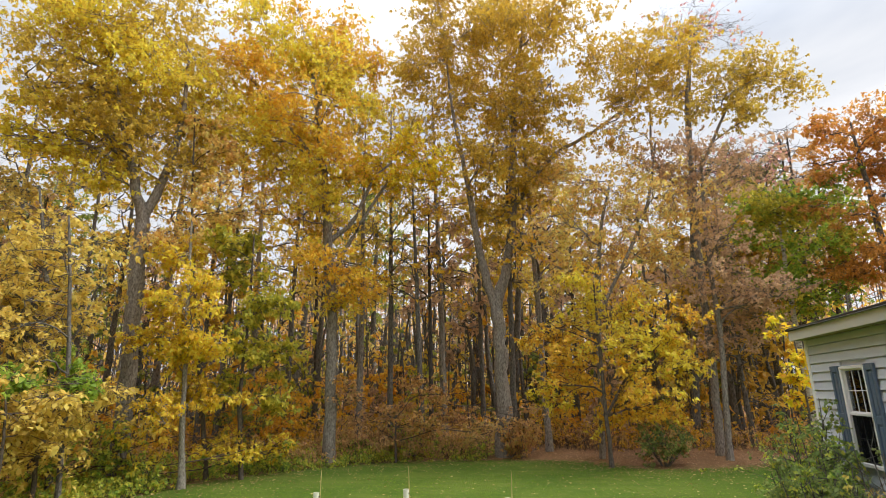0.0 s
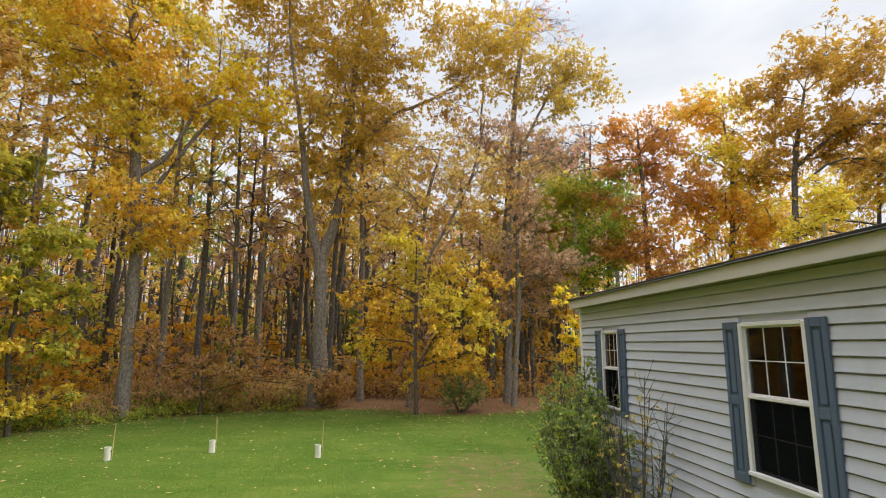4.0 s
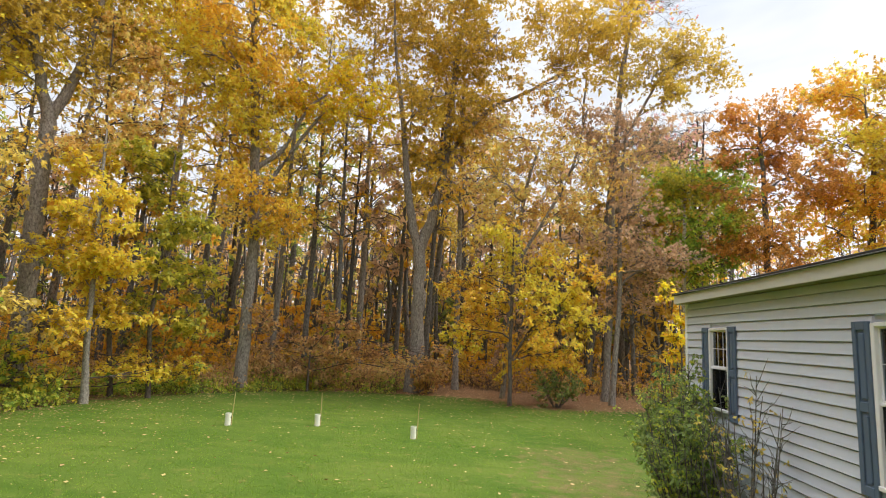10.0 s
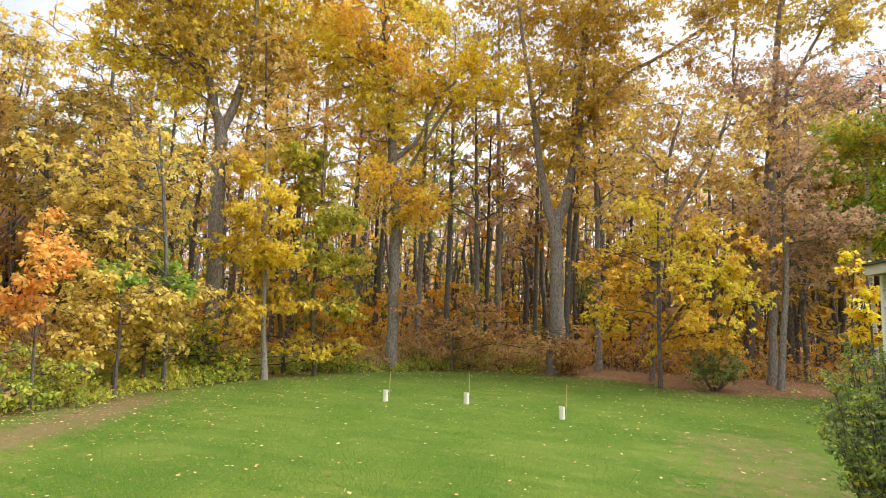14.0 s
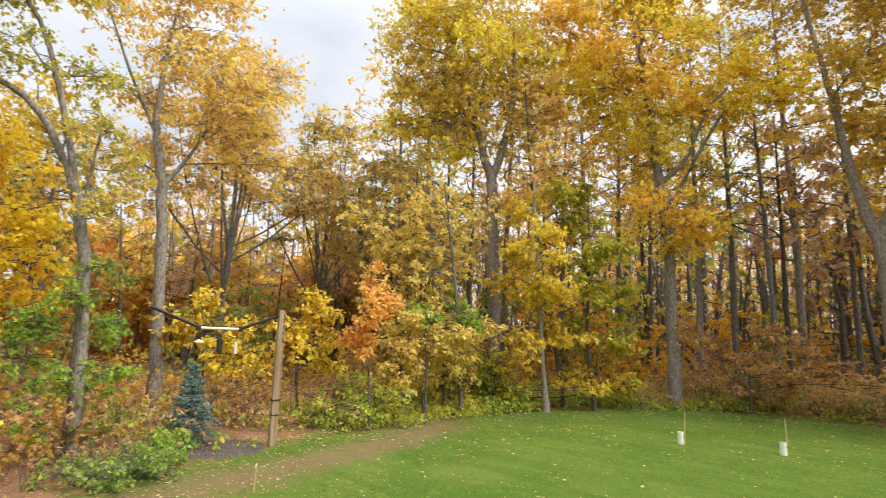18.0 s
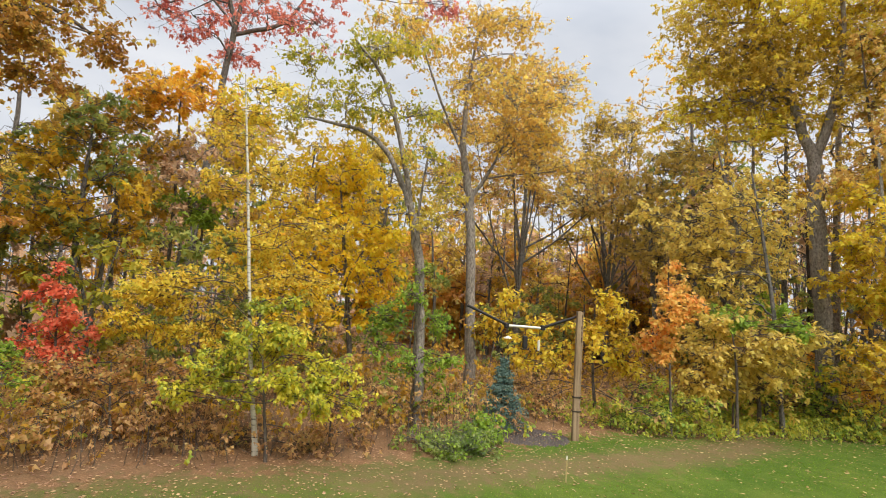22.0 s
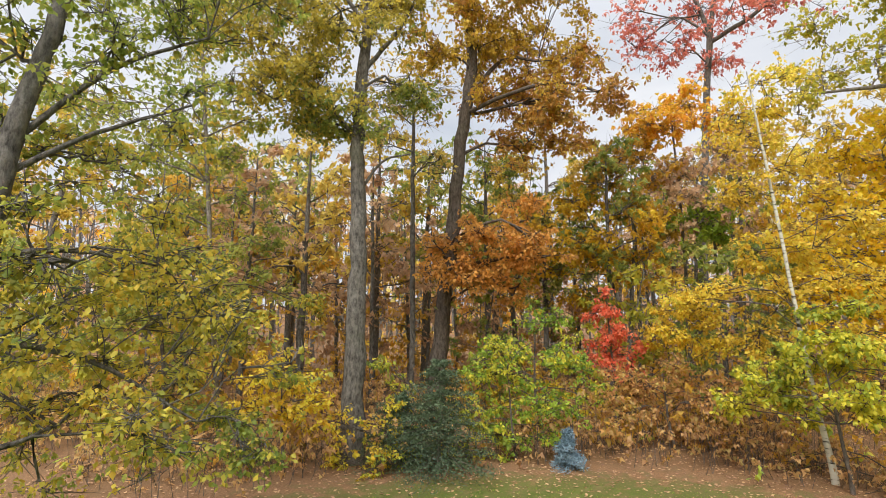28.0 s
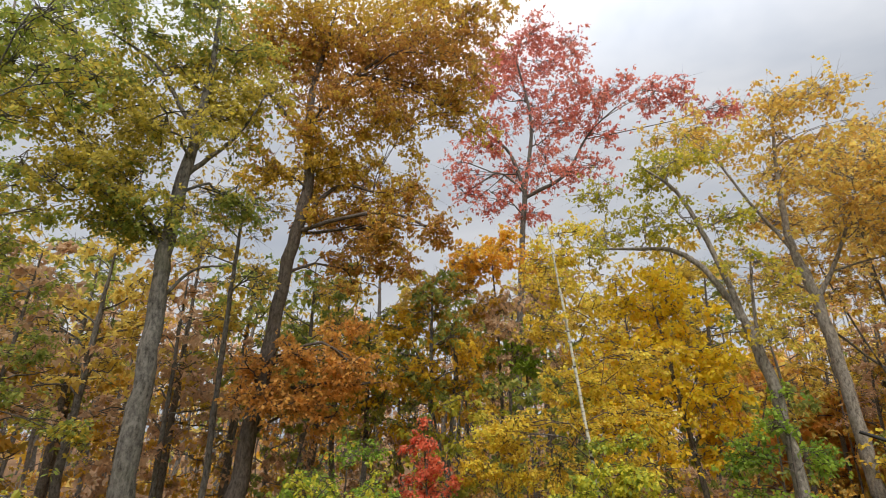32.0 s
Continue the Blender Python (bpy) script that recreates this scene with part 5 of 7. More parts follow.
tree("oak_tree", "orange gold oak behind the house", "gold", (15.09, 23.33),
     [[(0.00, 0.00, 0.00, 0.17), (0.31, -0.21, 6.58, 0.15), (0.62, -0.43, 11.43, 0.10), (0.48, -0.33, 14.49, 0.046)]],
     [(-0.81, 0.53, 15.36, 1.63), (1.12, 0.49, 15.95, 1.53), (-0.71, -0.83, 12.17, 1.75), (1.47, -0.27, 11.21, 1.82), (-0.53, -1.43, 9.47, 1.76), (-0.23, 1.35, 8.76, 1.89), (1.19, -1.46, 8.95, 1.63), (1.68, 0.32, 14.17, 1.59), (-1.64, 0.17, 9.74, 1.44), (0.47, -0.32, 7.53, 1.46)], leaf_size=0.14, dens=1.15, colour2='orange')
tree("oak_tree", "broad yellow oak behind the house", "yolive", (16.95, 20.70),
     [[(0.00, 0.00, 0.00, 0.20), (0.05, -0.04, 7.24, 0.15), (0.37, -0.31, 11.80, 0.12), (0.83, -0.71, 14.90, 0.060)],
      [(0.30, -0.25, 11.19, 0.10), (1.92, -1.73, 12.74, 0.073), (3.29, -3.17, 12.23, 0.044)]],
     [(0.36, -0.31, 16.32, 1.61), (2.31, -0.54, 17.17, 1.67), (1.94, -3.12, 15.54, 1.55), (0.30, 0.43, 14.98, 1.53), (0.49, -2.22, 13.60, 1.60), (3.08, -1.69, 13.04, 1.59), (3.16, -3.59, 11.92, 1.22), (2.57, -0.54, 11.95, 1.71), (2.24, -2.98, 10.57, 1.27), (0.08, -0.07, 12.48, 1.47), (0.17, 1.10, 11.24, 1.42)], leaf_size=0.14, dens=1.15)
tree("maple_tree", "red maple behind the house", "red", (23.31, 18.55),
     [[(0.00, 0.00, 0.00, 0.18), (0.32, -0.40, 8.68, 0.14), (0.59, -0.73, 14.79, 0.065)]],
     [(0.03, -0.04, 16.33, 2.07), (2.00, -0.19, 17.22, 2.17), (0.65, -2.81, 14.81, 1.90), (0.78, 0.17, 14.21, 2.07), (-0.25, -2.40, 12.79, 1.99), (2.63, -2.06, 13.57, 1.65), (0.12, -1.02, 11.21, 1.79), (2.57, -1.29, 11.68, 1.64)], leaf_size=0.15, dens=0.8)
tree("oak_tree", "orange leaved tree beyond the house roof", "gold", (26.33, 16.11),
     [[(0.00, 0.00, 0.00, 0.19), (0.45, -0.71, 9.75, 0.15), (0.55, -0.87, 13.50, 0.066)]],
     [(0.26, -0.41, 14.56, 1.88), (2.16, -0.73, 14.37, 2.17), (-0.68, -1.00, 12.13, 1.79), (1.61, -1.27, 12.00, 2.09), (-0.90, -1.61, 9.95, 1.93), (0.53, 0.81, 10.75, 1.66)], leaf_size=0.15, dens=0.8)
tree("aspen_tree", "pale yellow aspen beside the house roof", "pale", (13.55, 15.72),
     [[(0.00, 0.00, 0.00, 0.067), (0.20, -0.18, 5.58, 0.056), (0.44, -0.39, 8.17, 0.034)]],
     [(0.46, -0.40, 8.41, 0.74), (0.53, 0.22, 7.95, 0.76), (0.34, -0.90, 7.46, 0.73), (-0.01, 0.32, 7.32, 0.69), (-0.86, 0.19, 6.88, 0.50)], leaf_size=0.13)
tree("maple_sapling", "bright orange yellow sapling behind the house corner", "tuft", (3.60, 13.57),
     [[(0.00, 0.00, 0.00, 0.032), (-0.04, 0.02, 3.13, 0.024), (-0.08, 0.03, 4.19, 0.016)]],
     [(-0.11, 0.04, 4.19, 0.44), (0.13, 0.34, 3.49, 0.52), (-0.20, -0.21, 2.95, 0.43), (-0.12, 0.19, 2.43, 0.40)], leaf_size=0.13)
tree("oak_tree", "tall tree with peeling grey trunk and orange yellow leaves", "goldpale", (-18.44, 2.07),
     [[(0.00, 0.00, 0.00, 0.20), (-0.04, -0.12, 1.95, 0.17), (-0.09, -0.26, 4.42, 0.15), (-0.14, -0.43, 6.47, 0.14), (-0.22, -0.72, 8.21, 0.097), (-0.20, -0.63, 10.63, 0.051), (-0.14, -0.45, 12.22, 0.027)],
      [(-0.14, -0.43, 6.30, 0.071), (0.10, 0.29, 7.65, 0.048), (0.30, 0.83, 9.02, 0.025)],
      [(-0.19, -0.63, 7.68, 0.064), (-0.42, -1.49, 9.50, 0.041), (-0.56, -2.15, 11.18, 0.026)]],
     [(0.90, 2.30, 7.40, 1.00), (0.70, 1.90, 9.90, 1.10), (-0.20, 0.90, 12.60, 1.30), (-0.14, -0.44, 12.12, 1.43), (-0.73, 0.26, 11.16, 1.51), (0.92, 0.52, 9.48, 1.43), (-0.58, -0.64, 10.21, 1.39), (1.17, 1.11, 8.93, 1.08), (-1.09, -1.90, 11.71, 1.40), (0.48, 0.46, 8.14, 1.29), (-1.08, -0.90, 8.96, 1.33), (-0.14, -2.94, 11.58, 1.38), (0.60, 1.54, 8.19, 0.95), (-0.88, -0.92, 7.05, 1.12)], dens=0.5, bark='ash')
tree("maple_tree", "leaning tree with arching limbs and yellow green leaves", "limepale", (-15.28, -0.34),
     [[(0.00, 0.00, 0.00, 0.18), (-0.01, -0.04, 1.22, 0.14), (-0.03, -0.14, 2.91, 0.12), (-0.06, -0.26, 4.16, 0.12), (-0.10, -0.49, 5.16, 0.11)],
      [(-0.10, -0.49, 5.16, 0.085), (-0.19, -1.06, 6.36, 0.068), (-0.27, -1.70, 7.00, 0.056), (-0.31, -2.58, 7.14, 0.038), (-0.30, -3.49, 7.22, 0.019)],
      [(-0.09, -0.43, 4.90, 0.078), (-0.16, -0.84, 6.67, 0.062), (-0.24, -1.42, 8.42, 0.046), (-0.30, -2.22, 9.37, 0.027)],
      [(-0.07, -0.33, 4.40, 0.048), (-0.06, -0.29, 5.71, 0.031), (-0.04, -0.17, 6.81, 0.019)]],
     [(-0.30, -2.32, 7.60, 0.73), (-0.77, -3.23, 7.55, 0.69), (0.14, -1.51, 7.70, 0.62), (-0.33, -0.47, 7.79, 0.68), (0.48, -0.25, 6.39, 0.63), (-0.61, -0.74, 9.54, 0.87), (-0.08, -3.77, 7.29, 0.65), (-0.90, -2.25, 9.23, 0.78), (0.10, -1.46, 9.21, 0.65), (-0.31, -3.07, 8.51, 0.73), (-0.34, 0.40, 5.91, 0.63), (0.35, 0.08, 4.80, 0.53)], dens=0.6, leaf_size=0.095, colour2='lime', bark='ash')
tree("vine", "climbing green vine leaves round the leaning trunk", "green", (-15.10, -0.45),
     [[(0.00, 0.00, 0.00, 0.030), (-0.01, -0.07, 1.83, 0.023), (-0.01, -0.04, 3.03, 0.018)]],
     [(-0.12, -0.64, 2.51, 0.59), (-0.33, 0.40, 2.44, 0.60), (0.25, -0.33, 3.12, 0.51), (-0.35, -0.96, 1.90, 0.51), (0.54, 0.44, 1.76, 0.51), (-0.18, 0.30, 1.46, 0.45), (0.07, -0.45, 1.59, 0.52), (-0.54, -1.03, 2.60, 0.45), (0.13, -0.58, 0.81, 0.46), (0.16, 0.65, 0.78, 0.44), (-0.26, 0.05, 3.80, 0.39)], leaf_size=0.09, dens=0.6)
tree("maple_tree", "bright golden yellow maple", "bright", (-17.31, -1.65),
     [[(0.00, 0.00, 0.00, 0.076), (-0.02, -0.26, 2.15, 0.068), (-0.05, -0.54, 4.13, 0.048), (-0.06, -0.84, 6.15, 0.021)]],
     [(-0.06, -0.78, 6.59, 0.96), (-0.82, -1.09, 5.25, 1.12), (0.60, 0.04, 4.82, 0.95), (-0.42, -0.67, 3.73, 1.08), (0.74, -1.81, 3.89, 0.96), (-0.39, 0.55, 3.87, 0.84), (0.18, -1.77, 5.10, 0.84), (-0.69, -0.22, 6.13, 0.87), (0.39, -1.57, 2.84, 0.90), (-0.02, -0.23, 2.81, 0.85), (-0.70, -2.50, 4.19, 0.98), (0.45, 0.32, 2.72, 0.66), (-0.35, -1.46, 6.08, 0.80), (0.60, -0.21, 3.98, 0.73), (-0.52, -2.33, 3.04, 0.87)], dens=0.95, leaf_size=0.13)
tree("maple_sapling", "pink orange maple sapling", "peach", (-14.86, 6.41),
     [[(0.00, 0.00, 0.00, 0.036), (-0.05, -0.06, 1.98, 0.029), (-0.11, -0.13, 4.70, 0.014)]],
     [(-0.10, -0.13, 4.54, 0.29), (-0.24, 0.26, 4.00, 0.51), (0.05, -0.39, 3.62, 0.46), (-0.01, 0.29, 3.27, 0.54), (0.23, -0.40, 2.83, 0.52), (-0.23, 0.15, 2.29, 0.51), (-0.21, -0.48, 2.42, 0.43), (0.09, 0.56, 3.53, 0.36), (0.00, -0.31, 1.98, 0.39)], leaf_size=0.12, dens=1.3)
def fan_tree(label, leaf, base, tall, wide, seed, dens, colour2):
    """A broad tree whose limbs spread like a fan from a short trunk into a domed, thin crown."""
    rng = np.random.default_rng(seed)
    stems, boughs = [[(0, 0, 0, 0.19), (0.05, 0.03, 0.14 * tall, 0.16), (0, 0, 0.27 * tall, 0.12), (0.1, 0.1, 0.55 * tall, 0.06), (0, 0.2, 0.88 * tall, 0.02)]], []
    for k in range(13):
        a, lean = k * 2.4 + rng.uniform(0, 0.6), (0.3, 0.6, 0.85, 1.0)[k % 4]
        out_by = 0.5 * wide * lean
        tip = np.array([out_by * math.cos(a), out_by * math.sin(a), tall * (0.95 - 0.34 * lean**2)])
        low = tall * rng.uniform(0.20, 0.42)
        stems.append([(0, 0, low, 0.055), (0.40 * tip[0], 0.40 * tip[1], low + 0.30 * (tip[2] - low), 0.045), (0.80 * tip[0], 0.80 * tip[1], low + 0.70 * (tip[2] - low), 0.032), (*tip, 0.014)])
        boughs += [(*tip, 0.19 * wide), (0.8 * tip[0] + rng.normal(0, 0.4), 0.8 * tip[1] + rng.normal(0, 0.4), low + 0.68 * (tip[2] - low), 0.15 * wide)]
    tree("oak_tree", label, leaf, base, stems, boughs, dens=dens, leaf_size=0.13, colour2=colour2, twigs=1.6)


fan_tree("broad oak with fanned dark limbs and thin tan crown", "goldpale", (-26.40, 6.90), 15.2, 8.0, 71, 0.5, "tan")
fan_tree("rounded oak with fanned limbs and faded olive crown", "paleolive", (-28.00, 12.75), 15.0, 6.2, 72, 0.5, "dull")
tree("oak_tree", "sparse olive tree with many thin limbs", "sparse", (-23.41, 12.69),
     [[(0.00, 0.00, 0.00, 0.12), (-0.19, -0.26, 3.59, 0.11), (-0.36, -0.48, 7.45, 0.074), (-0.52, -0.70, 10.03, 0.038)]],
     [(-0.35, -0.46, 9.75, 1.41), (-0.37, 0.96, 10.64, 1.30), (-0.10, -1.55, 7.81, 1.34), (-0.17, 0.57, 8.16, 1.41), (0.79, -0.77, 6.19, 1.31), (-1.60, -1.08, 6.35, 1.25), (0.91, 0.60, 11.17, 1.10)], dens=0.6, leaf_size=0.17)
tree("maple_sapling", "yellow sapling behind the wooden feeder post", "yellow", (-17.56, 3.00),
     [[(0.00, 0.00, 0.00, 0.038), (-0.04, -0.10, 1.39, 0.030), (-0.12, -0.31, 3.47, 0.015)]],
     [(-0.15, -0.36, 3.22, 0.56), (-0.29, 0.12, 3.34, 0.45), (0.45, 0.09, 2.22, 0.62), (0.19, 0.96, 1.75, 0.64), (0.23, -0.54, 2.65, 0.51), (0.14, 0.91, 2.56, 0.45), (0.33, 0.37, 1.59, 0.52), (-0.64, -0.68, 2.30, 0.46)], leaf_size=0.15)
tree("maple_sapling", "yellow sapling beside the wooden post", "yellow", (-16.89, 5.41),
     [[(0.00, 0.00, 0.00, 0.047), (-0.06, -0.11, 1.64, 0.038), (-0.06, -0.10, 3.50, 0.015)]],
     [(-0.00, -0.01, 3.25, 0.65), (-0.08, 0.68, 3.03, 0.63), (0.18, -0.37, 2.64, 0.56), (0.22, 0.74, 2.27, 0.62), (0.52, -0.15, 2.17, 0.63), (0.32, 1.03, 1.69, 0.55), (0.17, 0.05, 3.69, 0.38)], leaf_size=0.15)
tree("oak_tree", "oak with muted straw yellow leaves", "dull", (-15.24, 10.53),
     [[(0.00, 0.00, 0.00, 0.069), (-0.18, -0.17, 3.50, 0.060), (-0.43, -0.40, 6.19, 0.044), (-0.60, -0.57, 7.79, 0.027)]],
     [(-0.76, -0.74, 5.98, 1.13), (-0.70, 0.29, 6.74, 1.02), (-0.77, -1.54, 6.45, 0.89), (-0.69, -0.22, 4.86, 0.92), (-0.55, -1.41, 4.53, 0.75), (-1.65, -0.95, 5.44, 0.94), (-0.53, -0.87, 3.64, 0.85)], dens=0.5, leaf_size=0.14)
tree("shrub_tree", "broad low shrub with yellow and faded leaves", "dull", (-14.86, 8.53),
     [[(0.00, 0.00, 0.00, 0.047), (-0.03, -0.03, 1.85, 0.031), (-0.11, -0.12, 2.86, 0.016)]],
     [(-0.22, -0.23, 2.51, 0.86), (-0.11, 0.74, 2.29, 0.89), (-0.22, -0.89, 1.91, 0.72), (0.46, 0.78, 2.07, 0.67), (-0.35, -1.18, 1.32, 0.64), (-0.28, 0.33, 1.50, 0.80), (0.84, 0.59, 2.76, 0.54), (-0.75, -0.02, 3.20, 0.68)], leaf_size=0.15)
tree("shrub_tree", "green leaved shrub under the oak", "green", (-15.43, 8.95),
     [[(0.00, 0.00, 0.00, 0.033), (-0.05, -0.05, 2.69, 0.016)]],
     [(-0.12, -0.13, 3.31, 0.61), (0.63, 1.13, 3.31, 0.54), (0.36, -0.08, 2.88, 0.52), (0.99, 1.14, 2.96, 0.41)], leaf_size=0.13)
tree("birch_tree", "slender white birch with small yellow leaves", "birchleaf", (-13.05, -3.80),
     [[(0.00, 0.00, 0.00, 0.050), (0.00, -0.22, 1.41, 0.039), (0.02, -0.45, 3.21, 0.031), (0.03, -0.63, 4.72, 0.025), (0.04, -0.80, 6.05, 0.018), (0.05, -0.91, 6.94, 0.010)]],
     [(-0.47, -1.21, 6.29, 0.64), (-0.51, -0.57, 6.85, 0.62), (-0.50, -0.82, 5.63, 0.63), (-0.46, -1.30, 4.76, 0.65), (-0.50, -0.10, 5.23, 0.58), (-0.47, -1.00, 3.76, 0.61), (-0.52, 0.00, 3.84, 0.61), (-0.04, -1.53, 3.03, 0.56), (-0.17, 0.38, 3.16, 0.59), (-0.48, -0.49, 2.89, 0.58), (-0.13, 0.76, 4.09, 0.49), (0.07, -1.90, 2.79, 0.44), (-0.41, -0.87, 2.31, 0.53), (-0.15, 0.45, 2.29, 0.51)], dens=0.85, leaf_size=0.075)
tree("maple_sapling", "lime and yellow sapling at the lawn edge", "limebright", (-12.65, -3.60),
     [[(0.00, 0.00, 0.00, 0.029), (-0.00, -0.12, 0.86, 0.024), (0.00, -0.23, 1.67, 0.014)]],
     [(0.04, -0.91, 1.50, 0.54), (-0.38, -0.12, 1.75, 0.60), (0.33, 0.55, 1.50, 0.56), (-0.10, -1.19, 1.20, 0.43), (0.37, 0.91, 1.20, 0.46), (-0.25, -0.55, 2.05, 0.55), (0.13, 0.12, 1.25, 0.50), (-0.31, -0.60, 1.15, 0.45), (0.21, 0.95, 1.70, 0.44), (-0.10, 0.25, 2.20, 0.50), (0.30, 1.35, 1.15, 0.36), (0.05, -1.55, 1.10, 0.32), (-0.20, -0.10, 2.65, 0.40)], leaf_size=0.08, dens=1.0)
tree("maple_sapling", "small scarlet leaved maple sapling", "scarlet", (-15.50, -7.82),
     [[(0.00, 0.00, 0.00, 0.032), (0.05, -0.16, 1.42, 0.025), (0.09, -0.28, 3.05, 0.013)]],
     [(0.10, -0.29, 3.15, 0.25), (-0.11, -0.49, 2.66, 0.38), (0.21, 0.01, 2.59, 0.34), (0.00, -0.48, 2.13, 0.44), (0.29, 0.16, 2.13, 0.40), (0.05, -0.67, 1.74, 0.32), (-0.01, 0.34, 1.79, 0.31), (-0.28, -0.26, 1.62, 0.45), (0.22, -0.11, 1.24, 0.34), (0.18, -0.51, 1.38, 0.28), (-0.26, 0.15, 1.28, 0.29)], leaf_size=0.09, dens=0.9)
tree("shrub_tree", "brown orange leaved shrub", "russet", (-13.85, -6.31),
     [[(0.00, 0.00, 0.00, 0.028), (0.02, -0.10, 0.54, 0.022), (0.04, -0.18, 1.41, 0.011)]],
     [(0.20, -0.74, 1.19, 0.70), (-0.48, -0.08, 1.25, 0.73), (0.24, 0.67, 0.83, 0.60), (-0.17, -0.35, 0.39, 0.72), (0.77, -0.79, 0.65, 0.62), (-0.44, 0.39, 0.02, 0.65), (0.31, -0.48, -0.05, 0.60), (-0.45, -0.02, -0.44, 0.57), (0.60, -1.11, 1.22, 0.53), (-0.19, 0.99, 1.22, 0.48), (-0.52, 0.84, -0.21, 0.51)], leaf_size=0.082, dens=0.6)
tree("maple_sapling", "green and yellow leaved young maple", "green", (-13.43, -8.95),
     [[(0.00, 0.00, 0.00, 0.040), (0.05, -0.10, 1.03, 0.028), (0.05, -0.09, 2.15, 0.017)]],
     [(-0.02, 0.04, 2.37, 0.47), (-0.07, -0.80, 1.90, 0.64), (0.13, 0.52, 1.78, 0.54), (-0.11, -0.34, 1.10, 0.75), (0.06, 0.86, 1.07, 0.49), (0.04, -0.75, 0.50, 0.58), (0.07, 0.29, 0.54, 0.61), (0.17, -1.24, 1.39, 0.58), (-0.24, 0.93, 1.57, 0.30), (-0.16, 0.34, 2.60, 0.33), (0.32, -1.27, 0.91, 0.49), (0.25, 0.16, 0.08, 0.47), (-0.42, 0.59, 0.25, 0.40)], leaf_size=0.082, colour2='yellow', dens=0.62)
tree("shrub_tree", "yellow leaved shrub behind the russet bush", "yellow", (-15.42, -6.12),
     [[(0.00, 0.00, 0.00, 0.025), (0.04, -0.18, 1.51, 0.012)]],
     [(0.06, -0.29, 2.78, 0.54), (-0.39, 0.15, 2.55, 0.53), (0.39, -0.53, 2.20, 0.44), (-0.18, -0.02, 2.02, 0.52), (0.27, 0.56, 2.07, 0.44), (0.02, -0.97, 2.10, 0.37)], leaf_size=0.082)
tree("oak_tree", "golden understory oak in deep wood", "golddeep", (-18.97, -8.52),
     [[(0.00, 0.00, 0.00, 0.073), (-0.01, 0.03, 2.30, 0.063), (-0.05, 0.17, 4.80, 0.040), (-0.02, 0.06, 6.25, 0.024)],
      [(0.00, -0.01, 1.59, 0.047), (0.18, -0.59, 4.07, 0.032), (0.36, -1.13, 5.69, 0.016)]],
     [(0.36, -1.14, 5.88, 0.96), (-0.43, -0.63, 6.18, 0.87), (1.05, -1.42, 4.53, 0.88), (-0.07, -0.87, 4.28, 0.93), (0.63, 0.25, 5.24, 0.81), (0.41, -2.45, 4.07, 0.81), (0.12, 0.49, 4.07, 0.78), (-0.22, -1.49, 3.37, 0.86), (1.33, -2.46, 5.23, 0.78)], leaf_size=0.14)
tree("oak_tree", "olive yellow tree in deep wood", "yolive", (-20.00, -8.52),
     [[(0.00, 0.00, 0.00, 0.069), (-0.01, 0.03, 3.03, 0.059), (0.03, -0.12, 6.84, 0.034)]],
     [(0.11, -0.41, 7.62, 1.04), (-0.70, 0.17, 8.19, 0.95), (0.79, -0.78, 6.72, 0.87), (-0.44, 0.45, 6.91, 0.92), (0.69, 0.17, 5.75, 0.86), (-0.64, 0.81, 5.57, 0.82), (0.71, -1.41, 7.55, 0.85)], leaf_size=0.15, dens=0.8)
tree("maple_tree", "orange crowned maple in the wood", "orange", (-21.30, -7.28),
     [[(0.00, 0.00, 0.00, 0.072), (0.01, -0.06, 4.66, 0.053), (0.06, -0.30, 9.28, 0.028)]],
     [(0.16, -0.79, 9.51, 0.89), (-0.62, 0.08, 9.99, 0.87), (0.59, -0.29, 8.71, 0.86), (-0.39, 0.72, 9.12, 0.80), (0.71, -1.05, 8.75, 0.59)], leaf_size=0.15)
tree("oak_tree", "dull brown sparse tree in the wood", "brown", (-20.36, -6.84),
     [[(0.00, 0.00, 0.00, 0.068), (0.01, -0.04, 3.44, 0.050), (-0.02, 0.11, 6.81, 0.026)]],
     [(0.01, -0.08, 7.19, 0.99), (-0.80, 0.74, 7.13, 1.03), (0.53, 0.38, 5.76, 0.94), (-0.12, -0.85, 6.50, 0.78), (0.52, 1.24, 5.72, 0.82), (-0.66, 1.48, 8.19, 0.90)], leaf_size=0.14, dens=0.6)
tree("maple_tree", "dark green leaved tree in the wood", "green", (-20.96, -6.20),
     [[(0.00, 0.00, 0.00, 0.070), (0.02, -0.12, 3.09, 0.052), (0.03, -0.23, 5.75, 0.026)]],
     [(0.03, -0.23, 5.66, 0.78), (-0.52, 0.26, 6.02, 0.72), (0.52, -0.71, 5.31, 0.68), (-0.24, -0.07, 4.82, 0.70)], leaf_size=0.14)
